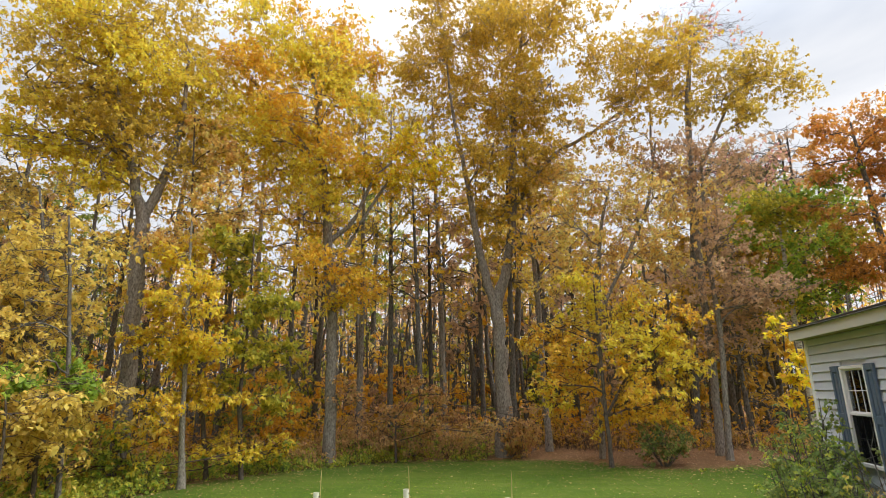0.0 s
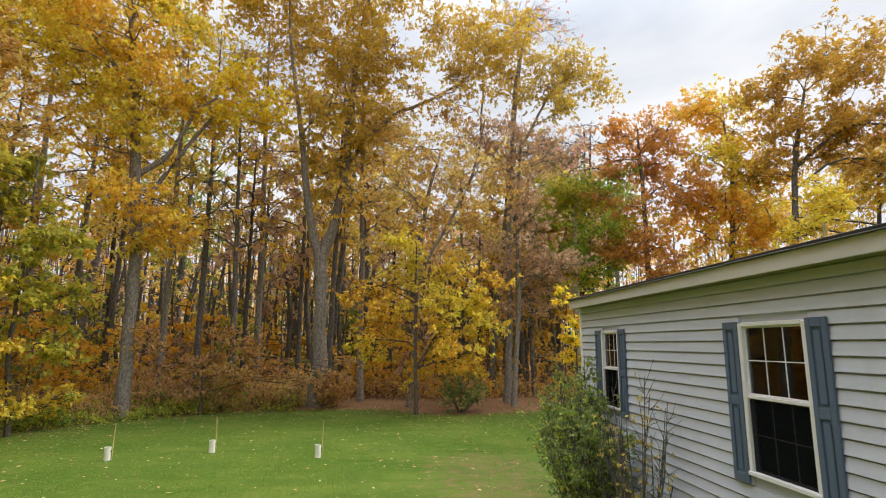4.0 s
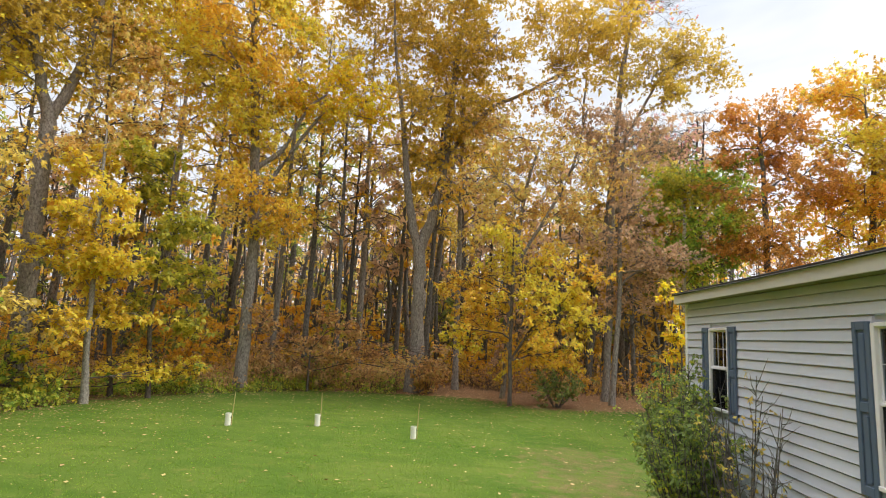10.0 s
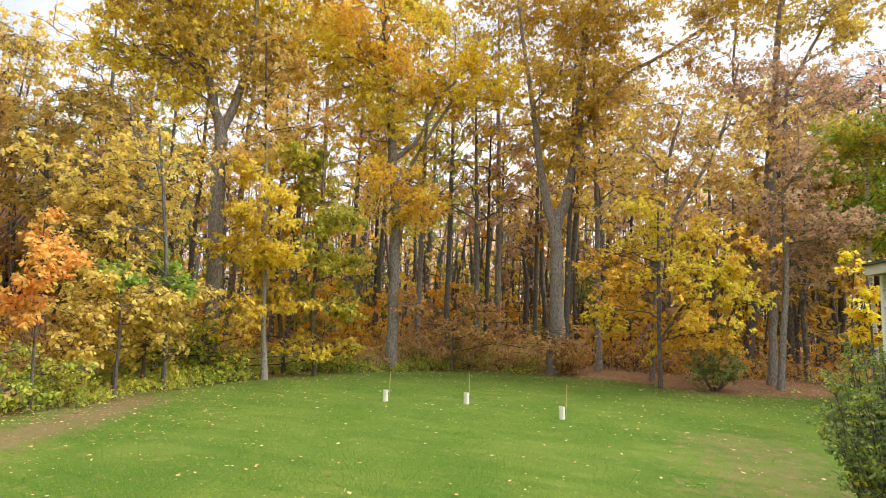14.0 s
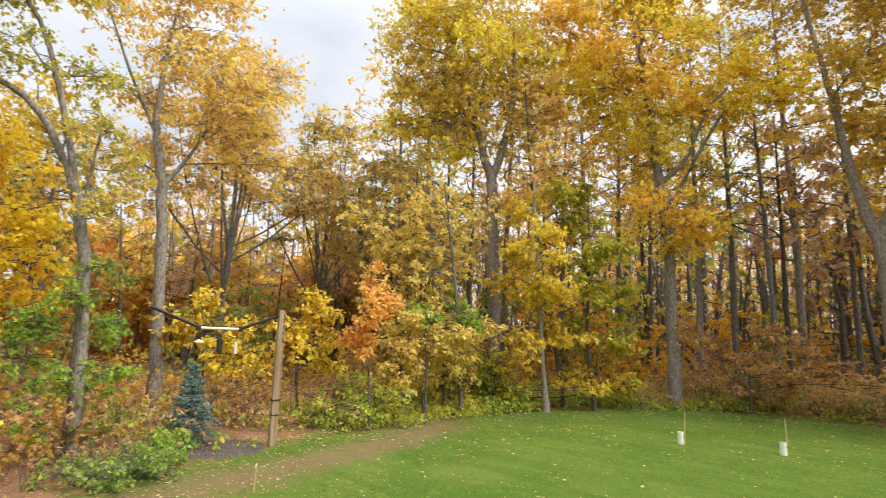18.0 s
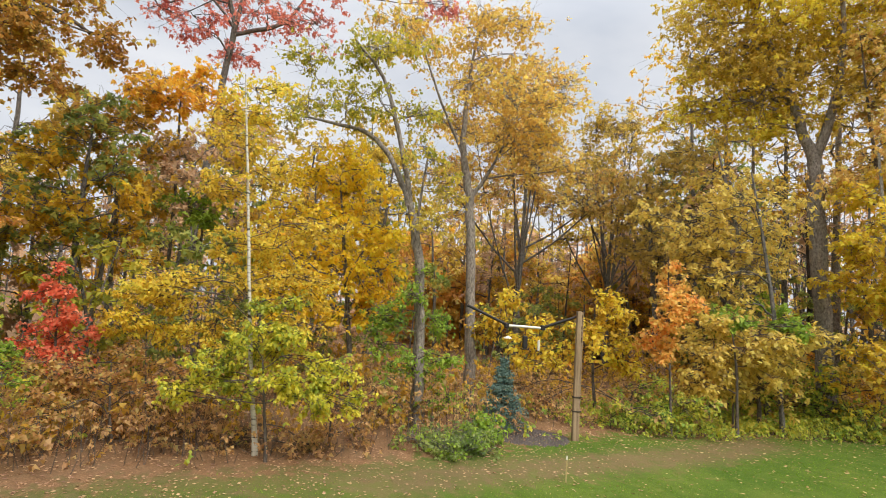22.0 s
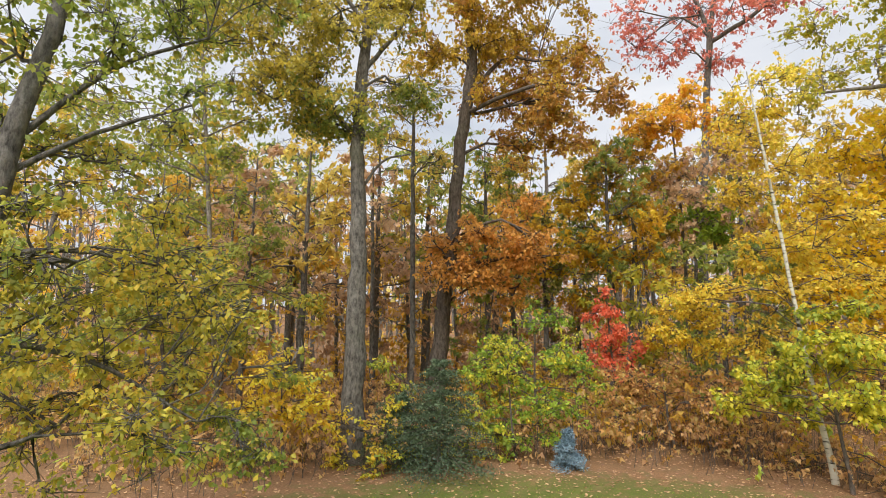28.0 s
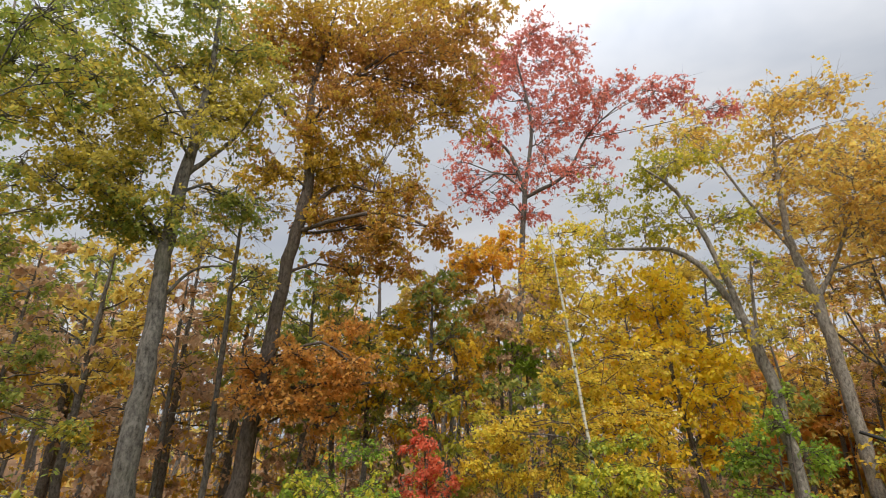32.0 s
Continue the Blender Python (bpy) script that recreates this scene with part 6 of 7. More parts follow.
tree("maple_tree", "tall red maple with thin crown and bare limbs", "redpink", (-24.31, -7.49),
     [[(0.00, 0.00, 0.00, 0.19), (-0.06, 0.37, 6.74, 0.14), (-0.10, 0.63, 11.19, 0.12), (-0.13, 0.84, 13.64, 0.11)],
      [(-0.13, 0.83, 13.36, 0.091), (-0.02, 0.14, 15.44, 0.071), (0.23, -1.14, 16.72, 0.036)],
      [(-0.13, 0.84, 13.64, 0.091), (-0.18, 1.22, 16.87, 0.073), (-0.12, 0.79, 19.82, 0.052), (-0.07, 0.43, 21.58, 0.027)],
      [(-0.13, 0.82, 13.08, 0.091), (-0.29, 2.60, 14.05, 0.069), (-0.32, 3.72, 15.93, 0.048), (-0.28, 5.06, 17.17, 0.024)]],
     [(-0.07, 0.40, 20.54, 1.38), (-1.30, 1.81, 21.20, 1.58), (0.52, 3.18, 18.20, 1.34), (-0.67, 0.94, 18.53, 1.54), (1.11, -0.41, 16.04, 1.21), (-1.02, 2.47, 17.19, 1.38), (0.70, -1.58, 14.71, 1.15), (-0.94, -0.04, 15.05, 1.21), (0.39, 1.93, 14.07, 1.24), (-0.32, 3.59, 14.21, 1.04), (-1.09, 5.47, 18.91, 1.24), (0.51, 6.44, 16.95, 1.07), (-0.47, 0.74, 12.41, 1.02), (0.52, 4.09, 17.10, 1.01), (-0.10, -1.78, 13.68, 0.87), (0.45, -0.52, 18.68, 1.13), (-1.22, 3.01, 21.93, 1.18), (0.54, 7.78, 16.80, 0.96), (0.37, 9.22, 16.09, 0.96), (-0.71, -0.72, 21.30, 1.23), (0.53, 1.51, 21.50, 1.19), (-0.67, 4.22, 16.06, 1.03), (0.83, -0.27, 12.77, 0.93), (-0.81, 1.64, 16.26, 1.10)], dens=0.58, twigs=1.2, leaf_size=0.13)
tree("oak_tree", "tall oak with dark leaning trunk and rust brown leaves", "rustolive", (-13.23, -11.60),
     [[(0.00, 0.00, 0.00, 0.22), (-0.05, 0.07, 1.73, 0.20), (-0.19, 0.27, 4.37, 0.17), (-0.32, 0.45, 6.88, 0.15), (-0.47, 0.68, 8.96, 0.14), (-0.37, 0.52, 11.57, 0.096), (-0.57, 0.84, 14.46, 0.049)],
      [(-0.41, 0.58, 7.98, 0.066), (-0.89, 1.36, 9.08, 0.048), (-1.31, 2.17, 9.00, 0.027)],
      [(-0.42, 0.60, 10.32, 0.064), (0.25, -0.32, 11.49, 0.044), (0.62, -0.78, 12.61, 0.023)],
      [(-0.41, 0.58, 10.85, 0.065), (-1.12, 1.80, 13.03, 0.047), (-1.73, 3.14, 14.04, 0.024)],
      [(-0.23, 0.32, 4.90, 0.050), (-0.73, 1.10, 4.69, 0.031), (-1.18, 1.90, 4.87, 0.019)]],
     [(-1.01, 1.58, 14.23, 1.97), (-2.64, 2.77, 15.58, 1.78), (-1.41, 4.32, 12.90, 1.26), (-0.79, 0.28, 13.30, 1.69), (-1.63, 4.76, 11.43, 0.83), (-2.00, 2.16, 12.99, 1.42), (-0.68, 1.62, 11.20, 1.16), (-1.92, 1.83, 10.06, 1.09), (-1.42, 3.27, 8.92, 0.77), (-0.56, 0.82, 9.49, 1.03), (-1.48, 1.14, 8.19, 1.11), (-1.04, 2.68, 7.85, 0.86), (-1.80, 2.72, 7.19, 0.77), (0.59, 0.27, 8.97, 0.89), (-1.45, 1.60, 6.85, 0.85), (0.38, 0.19, 15.01, 1.59), (-2.49, 1.48, 18.02, 2.22), (-1.65, 4.58, 14.68, 1.18), (-1.97, 3.82, 12.03, 0.97), (-2.16, 2.72, 11.38, 0.98), (0.02, 1.02, 10.68, 1.12), (-0.15, -0.40, 12.76, 1.26), (-1.43, 3.76, 7.89, 0.70), (-1.58, 1.71, 9.02, 0.99)], leaf_size=0.098, dens=1.25, colour2='olive', bark='dark',
     accent=("rust", [(-0.47, 1.43, 4.38, 0.69), (-0.51, 0.58, 3.88, 0.71), (-0.52, 2.27, 4.36, 0.58), (-0.58, 1.19, 3.38, 0.64), (0.49, 0.72, 3.54, 0.52), (-0.96, 1.69, 5.11, 0.56), (-0.84, 2.43, 3.89, 0.47), (-1.07, 1.62, 3.67, 0.55), (0.06, 1.14, 4.56, 0.59), (0.33, 0.22, 4.17, 0.54), (-0.94, 1.59, 3.16, 0.49), (0.23, 0.87, 3.21, 0.49)]))
tree("oak_tree", "tall dark trunked tree with thin green brown leaves", "sparsegreen", (-9.35, -10.59),
     [[(0.00, 0.00, 0.00, 0.21), (0.01, -0.01, 1.99, 0.18), (-0.00, 0.00, 3.76, 0.15), (0.05, -0.05, 5.22, 0.13), (0.03, -0.03, 6.78, 0.11), (-0.06, 0.06, 8.96, 0.069), (-0.02, 0.02, 10.70, 0.035)],
      [(0.01, -0.01, 5.63, 0.047), (0.54, -0.49, 6.28, 0.033), (1.11, -0.94, 6.37, 0.014)],
      [(-0.01, 0.01, 7.02, 0.049), (-0.50, 0.52, 8.03, 0.031), (-0.75, 0.82, 9.04, 0.016)],
      [(-0.01, 0.01, 7.83, 0.041), (0.59, -0.53, 8.98, 0.032), (1.21, -1.00, 9.33, 0.016)],
      [(0.04, -0.04, 4.66, 0.036), (-0.27, 0.27, 5.30, 0.023), (-0.61, 0.65, 5.48, 0.014)]],
     [(0.25, -0.24, 9.18, 1.00), (0.50, -1.21, 8.31, 1.04), (1.79, -0.74, 8.20, 1.00), (-0.54, 0.15, 9.99, 0.99), (0.69, 0.17, 7.49, 0.83), (-0.48, -0.04, 8.37, 0.83), (1.14, -0.69, 6.83, 0.83), (0.16, -0.83, 7.05, 0.79), (1.81, -0.94, 7.18, 0.89), (-0.75, 0.82, 9.04, 0.70), (-0.76, 0.26, 7.01, 0.66), (0.28, 0.16, 5.92, 0.59), (0.71, -0.88, 5.85, 0.68), (1.57, -0.64, 6.11, 0.70), (-0.14, -0.55, 10.97, 1.12), (1.21, -0.68, 9.50, 0.99)], leaf_size=0.074, dens=1.1, twigs=1.4, colour2='limepale')
tree("ash_tree", "thin dark trunked tree in the wood", "sparse", (-12.81, -12.00),
     [[(0.00, 0.00, 0.00, 0.075), (0.01, -0.01, 1.25, 0.067), (0.02, -0.02, 3.61, 0.061), (0.04, -0.06, 5.88, 0.050), (0.05, -0.06, 7.92, 0.033)]],
     [(0.05, -0.06, 7.65, 0.71), (0.10, -0.81, 6.89, 0.65), (0.00, 0.62, 6.24, 0.61), (0.20, -0.64, 8.50, 0.74), (1.00, -0.38, 7.46, 0.62), (-0.55, 0.13, 8.43, 0.68)], dens=0.3, leaf_size=0.098, twigs=1.6)
tree("maple_sapling", "yellow leaved bush at the wood edge", "yellow", (-8.34, -11.14),
     [[(0.00, 0.00, 0.00, 0.022), (0.04, -0.03, 0.72, 0.017), (0.07, -0.05, 1.55, 0.009)]],
     [(0.10, -0.08, 1.55, 0.45), (-0.39, -0.07, 1.32, 0.45), (0.52, -0.07, 1.44, 0.42), (-0.14, -0.10, 1.02, 0.46), (-0.13, 0.49, 1.16, 0.36), (0.11, -0.37, 0.95, 0.42), (0.53, -0.27, 1.11, 0.32), (-0.45, 0.03, 0.63, 0.34)], leaf_size=0.078, dens=0.8)
tree("maple_sapling", "low shrub with yellow green leaves at the wood edge", "limebright", (-11.30, -8.46),
     [[(0.00, 0.00, 0.00, 0.024), (0.03, -0.07, 0.60, 0.019), (0.07, -0.14, 1.60, 0.009)]],
     [(0.27, -0.49, 1.60, 0.37), (-0.21, -0.18, 1.89, 0.40), (0.34, -0.23, 2.02, 0.31), (-0.20, 0.07, 1.49, 0.42), (0.10, 0.56, 1.16, 0.40), (-0.20, -0.14, 0.75, 0.45), (0.35, -0.41, 0.62, 0.37), (-0.70, 0.65, 1.58, 0.47), (-0.22, 0.95, 2.04, 0.38), (-0.21, 0.44, 0.40, 0.40), (-0.63, 0.70, 0.76, 0.40), (0.19, 0.08, 0.25, 0.34)], leaf_size=0.074, dens=0.55, colour2='green')
tree("poplar_tree", "near broad leaved tree with yellow green leaves", "near", (-3.78, -8.97),
     [[(0.00, 0.00, 0.00, 0.17), (0.10, -0.03, 2.14, 0.11), (0.03, -0.01, 3.59, 0.084), (-0.07, 0.02, 4.22, 0.071), (-0.23, 0.07, 5.14, 0.059), (-0.29, 0.09, 6.05, 0.041)],
      [(0.03, -0.01, 3.59, 0.030), (-0.50, 0.17, 4.03, 0.020), (-1.19, 0.50, 4.45, 0.010)],
      [(-0.01, 0.00, 3.87, 0.030), (-0.60, 0.21, 4.63, 0.021), (-1.23, 0.53, 5.09, 0.011)],
      [(0.08, -0.02, 2.96, 0.034), (-0.42, 0.14, 3.05, 0.022), (-0.99, 0.39, 2.96, 0.010)],
      [(0.10, -0.03, 2.38, 0.034), (-0.62, 0.22, 2.16, 0.022), (-1.33, 0.58, 1.63, 0.010)]],
     [(-0.14, 0.04, 3.34, 0.55), (-0.63, -0.11, 3.91, 0.46), (-0.89, 0.60, 4.22, 0.37), (0.02, -0.22, 4.64, 0.61), (-0.42, 0.57, 4.71, 0.46), (-1.34, 0.33, 5.25, 0.42), (-0.37, 0.30, 2.91, 0.53), (-1.18, 0.05, 2.88, 0.52), (-0.10, 0.34, 2.35, 0.57), (-0.69, 0.25, 2.20, 0.57), (-1.39, 0.20, 2.12, 0.55), (-1.45, 0.92, 2.49, 0.35), (-0.54, -0.05, 1.67, 0.64), (-0.82, 0.83, 1.65, 0.53), (-1.69, 0.52, 1.62, 0.48), (-1.85, 1.06, 2.10, 0.27), (0.00, -0.41, 4.04, 0.54), (-0.98, 0.58, 3.53, 0.33), (-1.79, 0.90, 1.46, 0.37), (-0.29, -0.31, 5.47, 0.58), (-0.74, 0.55, 5.35, 0.40), (-1.35, 0.42, 5.85, 0.44), (-1.26, 0.83, 2.77, 0.29), (-0.42, -0.20, 6.03, 0.61), (0.23, 0.13, 5.37, 0.60), (-1.10, -0.02, 6.60, 0.56), (-1.38, 0.88, 6.18, 0.43), (-1.72, 0.86, 5.64, 0.32)], leaf_size=0.058, dens=0.55, twigs=1.6, colour2='neargreen')
tree("ash_tree", "slender pale trunked tree with fine green leaves", "neargreen", (-8.76, -13.52),
     [[(0.00, 0.00, 0.00, 0.055), (0.21, -0.14, 2.39, 0.048), (0.42, -0.27, 5.09, 0.044), (0.64, -0.40, 7.87, 0.029), (0.88, -0.53, 10.57, 0.020)]],
     [(1.27, -0.73, 5.54, 0.72), (-0.07, -0.51, 5.72, 0.69), (1.03, -0.11, 6.54, 0.71), (1.69, -1.23, 6.56, 0.79), (0.51, 0.33, 7.11, 0.66), (1.00, -1.07, 8.03, 0.79), (1.79, -0.77, 4.65, 0.64), (0.22, -0.71, 4.58, 0.62), (2.26, -0.80, 5.40, 0.67), (-0.31, 0.22, 6.55, 0.59), (2.47, -1.77, 6.41, 0.73), (-0.04, 0.42, 4.87, 0.53), (1.43, -1.13, 8.88, 0.85), (0.74, 0.26, 8.76, 0.73)], leaf_size=0.085, dens=0.5, bark='ash')
tree("maple_sapling", "yellow green thicket tree beyond the near foliage", "near", (-7.52, -13.11),
     [[(0.00, 0.00, 0.00, 0.035), (0.20, -0.11, 2.21, 0.029), (0.34, -0.18, 3.76, 0.015)]],
     [(0.71, -0.36, 3.53, 0.64), (-0.14, -0.41, 3.41, 0.64), (-0.29, 0.57, 3.59, 0.55), (0.23, -0.38, 2.78, 0.65), (-0.07, 0.58, 2.60, 0.56), (-1.02, 0.29, 2.83, 0.55), (0.90, -0.24, 2.39, 0.62), (-0.22, -0.44, 1.79, 0.64), (-0.60, 0.70, 1.84, 0.55), (-1.32, 0.88, 3.04, 0.49), (-1.30, 0.46, 3.92, 0.48), (-1.64, 1.47, 2.64, 0.40)], leaf_size=0.074, dens=0.8, colour2='sparsegreen')
tree("shrub_tree", "yellow green shrub round the foot of the tall trunk", "limebright", (-9.40, -9.85),
     [[(0.00, 0.00, 0.00, 0.017), (0.02, -0.02, 0.64, 0.013)]],
     [(0.07, -0.08, 0.65, 0.36), (-0.26, -0.06, 0.94, 0.35), (0.28, 0.02, 0.28, 0.36), (-0.25, 0.11, 0.24, 0.35), (0.41, -0.07, 0.05, 0.32), (0.48, -0.79, 0.23, 0.38), (0.59, -0.48, 0.71, 0.34)], leaf_size=0.074, dens=0.55, colour2='yellow')
tree("shrub_tree", "low olive green thicket at the wood edge", "sparsegreen", (-10.68, -9.12),
     [[(0.00, 0.00, 0.00, 0.019), (-0.04, 0.06, 0.64, 0.014)]],
     [(-0.09, 0.14, 0.74, 0.39), (-0.53, 0.35, 0.38, 0.40), (0.19, 0.08, 1.07, 0.33), (-0.31, 0.26, 0.02, 0.37), (0.29, 0.06, 0.33, 0.33), (0.61, -1.14, 1.22, 0.34), (1.01, -1.17, 1.64, 0.33)], leaf_size=0.074, dens=0.5, colour2='limebright')
tree("shrub_tree", "faded brown shrub under the birch", "russet", (-13.59, -2.48),
     [[(0.00, 0.00, 0.00, 0.021), (0.00, 0.00, 0.51, 0.016)]],
     [(0.01, 0.12, 1.42, 0.46), (-0.24, 0.54, 0.83, 0.45), (0.26, -0.08, 0.56, 0.43), (-0.05, 0.66, 0.30, 0.40), (0.29, -0.49, 0.13, 0.41), (-0.06, 0.95, 1.22, 0.37), (0.09, -2.01, 0.03, 0.42), (-0.32, -2.58, -0.20, 0.43)], leaf_size=0.074, dens=0.45, colour2='brush')
tree("shrub_tree", "olive shrub beside the wooden post", "weed", (-15.63, 5.71),
     [[(0.00, 0.00, 0.00, 0.029), (0.01, 0.02, 0.97, 0.022)]],
     [(0.06, 0.09, 0.98, 0.58), (0.09, 0.86, 1.13, 0.64), (0.08, -0.47, 0.53, 0.54), (0.57, 1.12, 0.71, 0.63), (0.71, 0.24, 0.46, 0.53), (0.92, 1.66, 0.75, 0.56), (-0.99, -2.01, 0.57, 0.54), (-1.82, -2.34, 0.78, 0.56)], leaf_size=0.1, dens=0.5, colour2='brush')
tree("shrub_tree", "low green and gold thicket below the oak", "weed", (-16.73, 12.15),
     [[(0.00, 0.00, 0.00, 0.038), (-0.09, -0.09, 1.32, 0.028)]],
     [(-0.58, -0.63, 0.75, 0.99), (-0.25, 0.69, 1.08, 0.98), (1.46, 0.63, 1.10, 0.92), (-1.22, -0.85, 0.32, 1.01), (2.03, 0.97, 0.74, 0.82), (2.89, 3.07, 0.86, 0.87), (4.17, 3.04, 1.05, 0.84), (4.69, 4.38, 0.93, 0.83), (0.94, 0.27, 0.35, 0.93), (-0.31, -0.33, 1.65, 0.85)], leaf_size=0.12, dens=0.7, colour2='yellow')
tree("shrub_tree", "brown and gold brush between the oaks", "brush", (-9.32, 20.47),
     [[(0.00, 0.00, 0.00, 0.044), (-0.01, -0.00, 1.70, 0.033)]],
     [(-1.33, -0.48, 1.73, 0.98), (-0.24, 0.69, 1.90, 1.07), (1.50, -0.21, 1.70, 1.01), (2.67, 1.05, 1.64, 1.00), (-1.53, -1.26, 2.64, 0.80), (0.54, 0.64, 2.83, 0.83), (2.11, 0.31, 2.58, 0.86), (5.46, 1.82, 1.59, 0.96), (3.48, 0.37, 1.01, 0.91), (-0.45, -0.15, 1.04, 0.93)], leaf_size=0.11, dens=0.6, colour2='russet')
tree("oak_tree", "olive brown trees low behind the house roof", "olive", (23.95, 23.79),
     [[(0.00, 0.00, 0.00, 0.17), (0.29, -0.29, 7.00, 0.14), (0.56, -0.57, 11.94, 0.071)]],
     [(-2.65, 2.39, 10.18, 1.75), (-0.00, 1.79, 10.61, 1.91), (-0.28, -1.30, 10.97, 1.80), (2.45, -1.68, 11.81, 1.89), (2.06, -4.47, 11.02, 1.70), (2.11, -0.94, 13.45, 1.65), (-0.42, -0.26, 12.31, 1.58), (5.14, -4.13, 11.38, 1.64), (-4.79, 3.06, 9.42, 1.54)], leaf_size=0.15, dens=0.9, colour2='gold')


# ---------------------------------------------------------------- trees deeper in the wood
def wood_tree(kind, label, leaf, tall, seed, wide=3.2, dens=0.5, low=0.2, thick=0.16, size=0.22, bark="grey"):
    rng = np.random.default_rng(seed)
    lean = rng.normal(0, 0.35, 2)
    spine = [(0, 0, 0, thick), (0.3 * lean[0], 0.3 * lean[1], tall * 0.35, thick * 0.8), (0.7 * lean[0], 0.7 * lean[1], tall * 0.7, thick * 0.5), (lean[0], lean[1], tall * 0.97, 0.02)]
    clumps = []
    for k in range(12):
        h = low + (1 - low) * (k + 0.4) / 12
        a = k * 2.4 + rng.uniform(0, 1)
        r = wide * (0.35 + 0.65 * math.sin(math.pi * min(1, (h - low) / (1 - low) * 0.8 + 0.2))) * rng.uniform(0.55, 1.0)
        clumps.append((lean[0] * h + 0.6 * r * math.cos(a), lean[1] * h + 0.6 * r * math.sin(a), tall * h, 0.36 * wide * rng.uniform(0.7, 1.15)))
    return tree(kind, label, leaf, (0, 0), [spine], clumps, leaf_size=size, dens=dens, bark=bark, twigs=0.95 if thick > 0.05 else 0.5, deep_wood=True)


KINDS = [
    wood_tree("wood_oak", "dark trunked oak with olive brown leaves deep in the wood", "dull", 10.5, 1, dens=0.34, low=0.4),
    wood_tree("wood_oak", "dark trunked oak with olive green leaves deep in the wood", "sparsegreen", 11.5, 2, dens=0.34, low=0.4),
    wood_tree("wood_oak", "dark trunked oak with thin olive leaves deep in the wood", "paleolive", 12.0, 3, dens=0.4, low=0.42),
    wood_tree("wood_maple", "slim dark tree with few brown leaves deep in the wood", "brown", 9.5, 4, wide=2.6, dens=0.3, low=0.35, thick=0.11),
    wood_tree("wood_maple", "slim dark tree with yellow olive leaves deep in the wood", "yolive", 9.0, 5, wide=2.8, dens=0.38, low=0.15, thick=0.1),
    wood_tree("wood_sapling", "thin understory sapling with faded green leaves", "sparsegreen", 4.5, 6, wide=2.2, dens=0.24, low=0.15, thick=0.04, size=0.16),
    wood_tree("wood_sapling", "thin understory sapling with brown leaves", "brown", 4.0, 7, wide=2.2, dens=0.24, low=0.15, thick=0.04, size=0.16),
    wood_tree("wood_sapling", "thin understory sapling with yellow green leaves", "lime", 4.0, 8, wide=2.2, dens=0.24, low=0.15, thick=0.04, size=0.16),
    wood_tree("wood_sapling", "thin understory sapling with orange leaves", "orange", 4.2, 9, wide=2.2, dens=0.24, low=0.12, thick=0.04, size=0.16),
    wood_tree("wood_oak", "tall dark trunk with few brown leaves high up", "brown", 11.0, 10, wide=2.2, dens=0.12, low=0.55, thick=0.11, bark="black"),
]


TALL = [
    wood_tree("wood_oak", "tall slim oak with thin olive gold crown behind the edge", "paleolive", 19.0, 21, wide=4.6, dens=0.16, low=0.42, thick=0.17, size=0.17, bark="ash"),
    wood_tree("wood_oak", "tall slim oak with thin amber crown behind the edge", "amber", 18.0, 22, wide=4.4, dens=0.16, low=0.45, thick=0.16, size=0.17),
    wood_tree("wood_oak", "tall slim oak with thin faded crown behind the edge", "dull", 18.5, 23, wide=4.4, dens=0.16, low=0.40, thick=0.15, size=0.17),
]


def plant_tall():
    """Tall crowns standing in a loose row behind the trees of the edge."""
    rng = random.Random(31)
    for k in range(17):
        a, d = radians(93 + 3.0 * k + rng.uniform(-1.0, 1.0)), rng.uniform(27, 34)
        m = Matrix.Translation((-2.3 + d * math.cos(a), -3.0 + d * math.sin(a), 0.1)) @ Matrix.Rotation(rng.uniform(0, 6.28), 4, "Z") @ Matrix.Scale(0.034 * d * rng.uniform(0.85, 1.08), 4)
        if k < 3:
            TALL[k].matrix_basis = m
        else:
            copy_thing(TALL[k % 3], m).matrix_basis = m


plant_tall()


def plant_gap():
    """Low brown and gold trees closing the gap behind the broad oaks."""
    rng = random.Random(12)
    for k in range(16):
        a, d = radians(142 + 1.7 * k + rng.uniform(-0.6, 0.6)), rng.uniform(31, 40)
        m = Matrix.Translation((-2.3 + d * math.cos(a), -3.0 + d * math.sin(a), 0.15)) @ Matrix.Rotation(rng.uniform(0, 6.28), 4, "Z") @ Matrix.Scale(0.026 * d * rng.uniform(0.8, 1.05), 4)
        copy_thing(KINDS[(0, 4, 2, 3)[k % 4]], m).matrix_basis = m


plant_gap()


def plant_middle():
    """Olive trees standing between the near trunks and the far wood."""
    rng = random.Random(8)
    for k in range(9):
        a, d = radians(203 + 4.2 * k + rng.uniform(-1.2, 1.2)), rng.uniform(17, 23)
        m = Matrix.Translation((-2.3 + d * math.cos(a), -3.0 + d * math.sin(a), 0.1)) @ Matrix.Rotation(rng.uniform(0, 6.28), 4, "Z") @ Matrix.Scale(0.036 * d * rng.uniform(0.85, 1.1), 4)
        copy_thing(KINDS[(4, 1, 2)[k % 3]], m).matrix_basis = m


plant_middle()


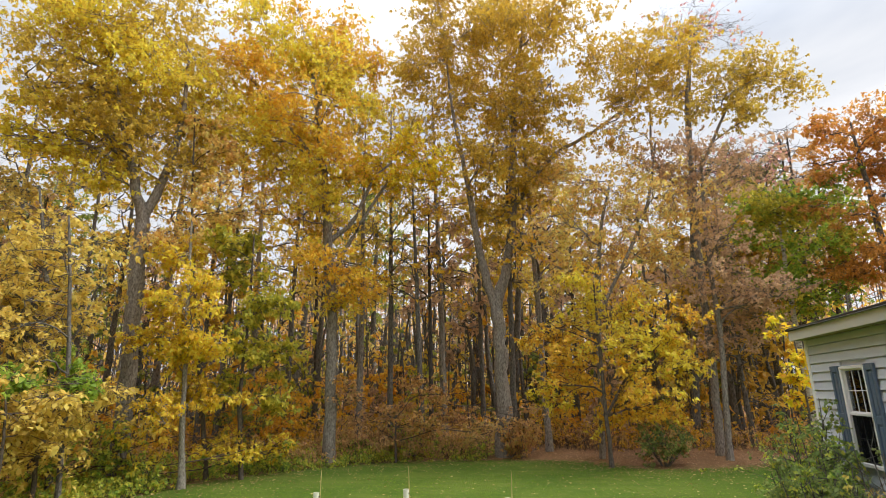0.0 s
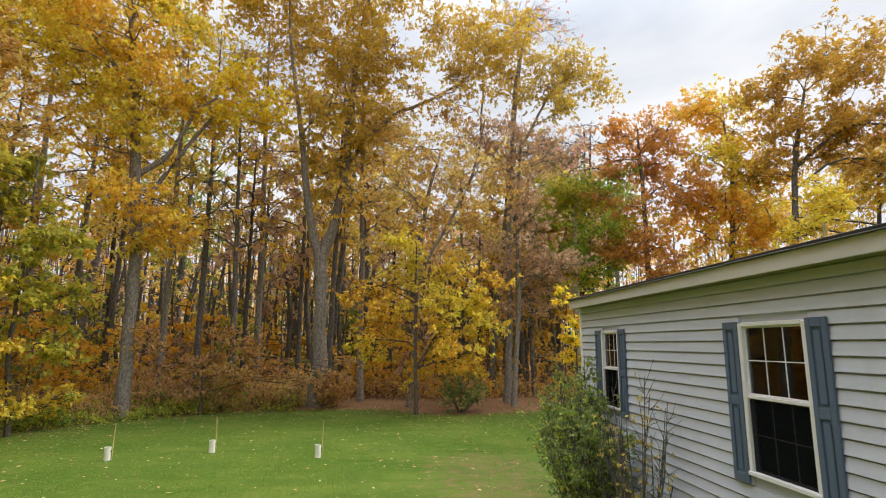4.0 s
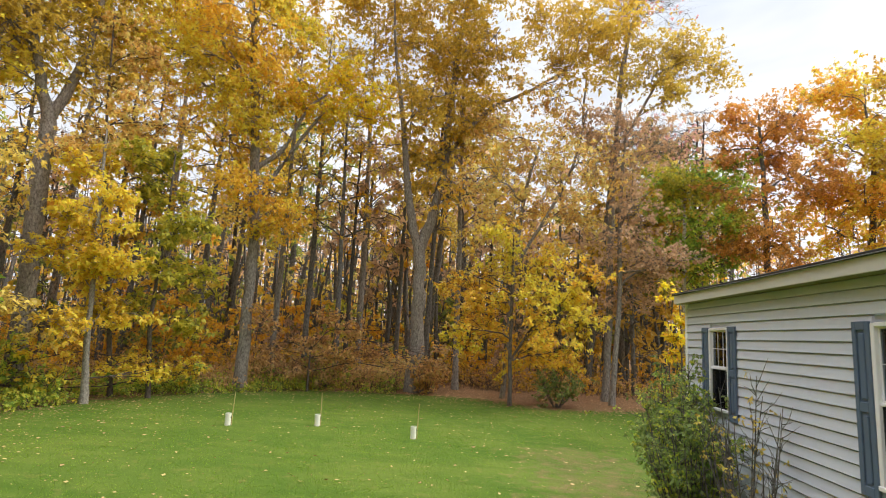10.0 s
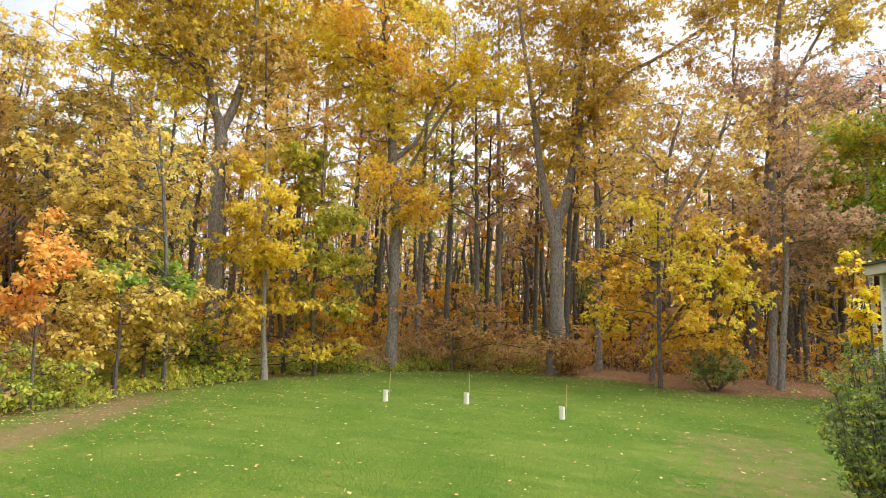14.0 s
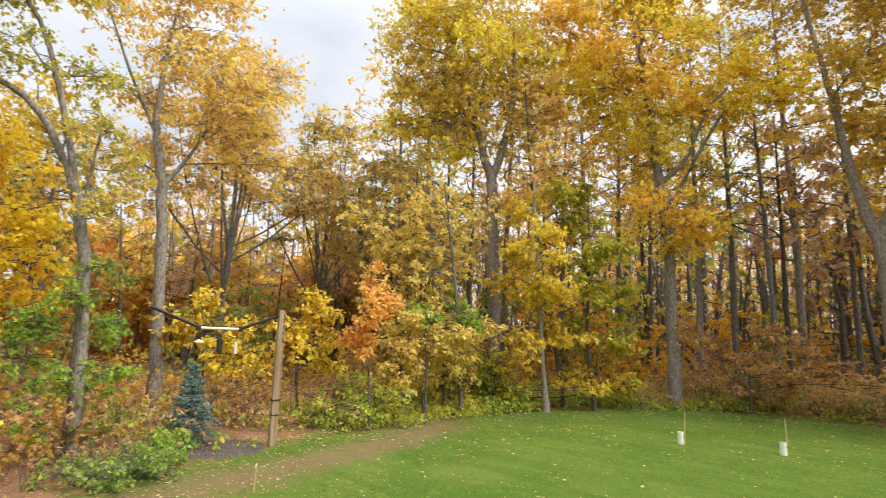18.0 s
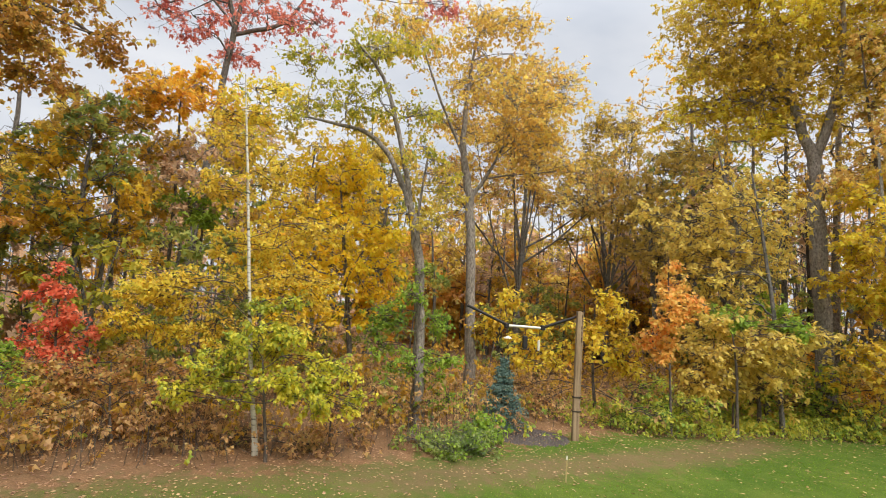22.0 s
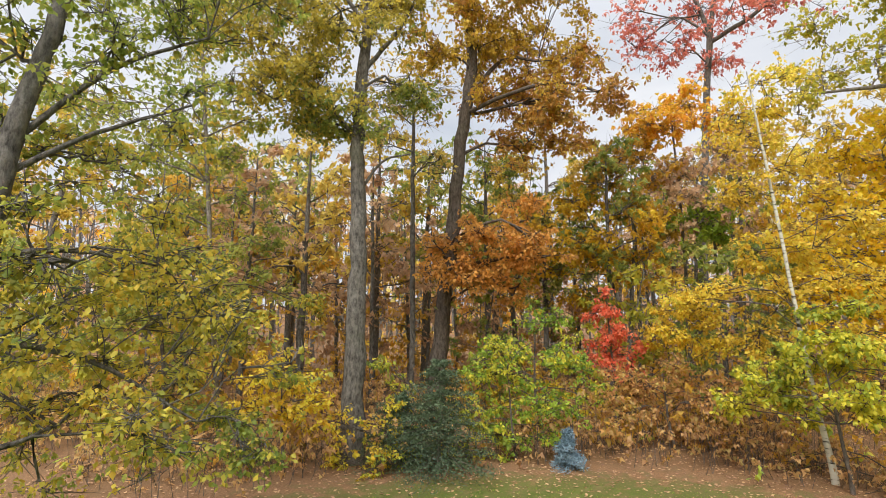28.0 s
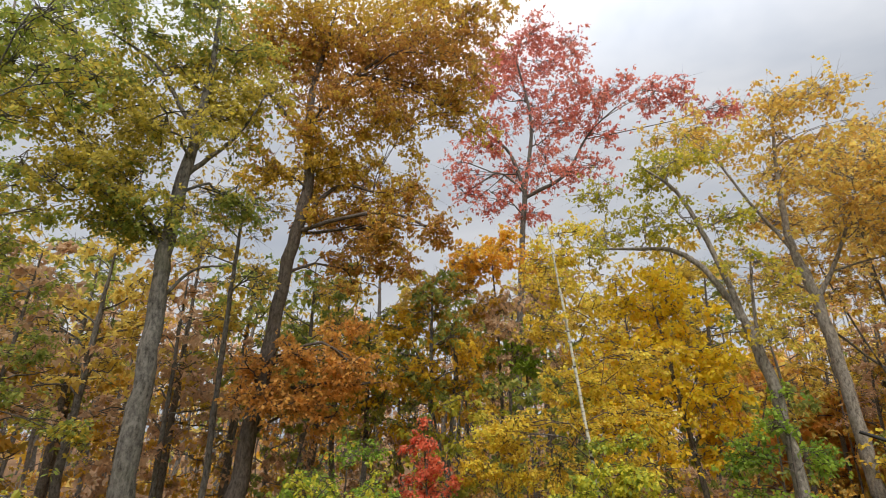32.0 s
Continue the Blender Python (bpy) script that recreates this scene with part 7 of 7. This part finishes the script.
def plant_wood():
    rng = random.Random(77)
    taken = []
    first = {}
    for kind, count, near, far in ((0, 13, 4, 22), (1, 12, 4, 24), (2, 14, 4, 24), (3, 14, 3, 22), (4, 13, 3, 20), (5, 20, 3.0, 14), (6, 16, 3.0, 14), (7, 9, 3.0, 12), (8, 24, 4.0, 18), (9, 14, 3.0, 16)):
        made = 0
        for _ in range(4000):
            if made >= count:
                break
            a, d = radians(rng.uniform(52, 282)), rng.uniform(10, 48)
            x, y = -2.3 + d * math.cos(a), -3.0 + d * math.sin(a)
            ins = -float(inside(np.array([x]), np.array([y]))[0])
            if not near + (2.0 if y < 10 else 0.0) < ins < far or (x > -0.5 and y < 27) or x > 14 or (y < -9 and x > -5) or (kind >= 8 and y < 11):
                continue
            if float(to_line(np.array([x]), np.array([y]), bend(OPENING, 30))[0]) < 3.6:
                continue
            tall_kind = kind < 5 or kind == 9
            if tall_kind and kind != 9 and 90 < math.degrees(a) < 130 and rng.random() < 0.5:
                continue
            gap_side = tall_kind and 141 < math.degrees(a) < 168
            if gap_side and d < 30:
                continue
            gap = 1.3 if tall_kind else 1.1
            if any((x - u) ** 2 + (y - w) ** 2 < gap * gap for u, w in taken):
                continue
            taken.append((x, y))
            tallest = 0.54 if x > -0.62 * y - 2.0 and y > 8 else 0.36
            limit = (d * tallest + 2.0) / (11.0 if tall_kind else 4.2)
            limit = 0.26 * d / 11.0 if gap_side else limit
            scale = min(1.7, limit) * rng.uniform(0.75, 1.05) if tall_kind else rng.uniform(0.6, 1.15)
            m = Matrix.Translation((x, y, 0.012 * ins)) @ Matrix.Rotation(rng.uniform(0, 6.28), 4, "Z") @ Matrix.Scale(scale, 4)
            if kind not in first:
                KINDS[kind].matrix_basis = m
                first[kind] = True
            else:
                c = copy_thing(KINDS[kind], m)
                c.matrix_basis = m
            made += 1


plant_wood()


def far_wood():
    """The wood going on behind: dark stems, twigs and leaves too far off to count."""
    rng = np.random.default_rng(55)
    n = 1700
    a = np.radians(np.where(rng.random(n) < 0.45, rng.uniform(66, 150, n), rng.uniform(40, 290, n)))
    d = rng.uniform(33, 70, n)
    x, y = -2.3 + d * np.cos(a), -3 + d * np.sin(a)
    h = rng.uniform(0.45, 1.0, n) * (0.29 * d)
    foot = np.stack([x, y, 0 * x], 1)
    tip = foot + np.stack([rng.normal(0, 0.6, n), rng.normal(0, 0.6, n), h], 1)
    mid = (foot + tip) / 2 + rng.normal(0, 0.2, (n, 3))
    v, f = tubes(np.stack([foot, mid, tip], 1), (0.04 + 0.15 * rng.random((n, 1)) ** 2) * [[1, 0.8, 0.3]], 4)
    top = root("far_wood", "distant autumn wood of dark stems and faded leaves", "woods", kind="stuff")
    raw_part("stemwork", v, f, BARK["grey"], top)
    host = rng.integers(0, n, 10000)
    s = rng.uniform(0.15, 1.0, (10000, 1))
    begin = foot[host] * (1 - s) + tip[host] * s
    out_to = begin + rng.normal(0, 1.0, (10000, 3)) * [0.9, 0.9, 0.5] + [0, 0, 0.7]
    v, f = spikes(begin, out_to, 0.045)
    raw_part("twigwork", v, f, BARK["dark"], top)
    for leaf, count in (("tan", 22000), ("olive", 30000), ("sparsegreen", 22000), ("orange", 26000)):
        host = rng.integers(0, n, count)
        s = rng.uniform(0.0, 1.05, (count, 1)) ** 1.2
        c = foot[host] * (1 - s) + tip[host] * s + rng.normal(0, 1.0, (count, 3)) * [1, 1, 0.6]
        c[:, 2] = np.maximum(c[:, 2], 0.1)
        v, f = leaf_tufts(rng, c[::6], len(c), 0.34, plain=True)
        raw_part("leaves", v, f, LEAF[leaf], top)
    for leaf, count in (("rust", 16000), ("goldpale", 20000)):      # low growth closing the gap in the trees
        a, d = np.radians(rng.uniform(139, 173, count)), rng.uniform(36, 50, count)
        c = np.stack([-2.3 + d * np.cos(a), -3 + d * np.sin(a), 0.2 + d * 0.21 * rng.uniform(0, 1, count) ** 0.8 * (0.85 + 0.15 * np.sin(a * 37))], 1)
        v, f = leaf_tufts(rng, c[::6], len(c), 0.42, plain=True)
        raw_part("leaves", v, f, LEAF[leaf], top)
    count = 60000                                  # the last rows, open to the sky behind
    a, d = np.radians(rng.uniform(40, 290, count)), rng.uniform(85, 125, count)
    c = np.stack([-2.3 + d * np.cos(a), -3 + d * np.sin(a), d * 0.27 * rng.uniform(0.0, 1.0, count) * (0.8 + 0.2 * np.sin(a * 23))], 1)
    v, f = leaf_tufts(rng, c[::6], len(c), 1.0, plain=True)
    raw_part("leaves", v, f, LEAF["brown"], top)


far_wood()
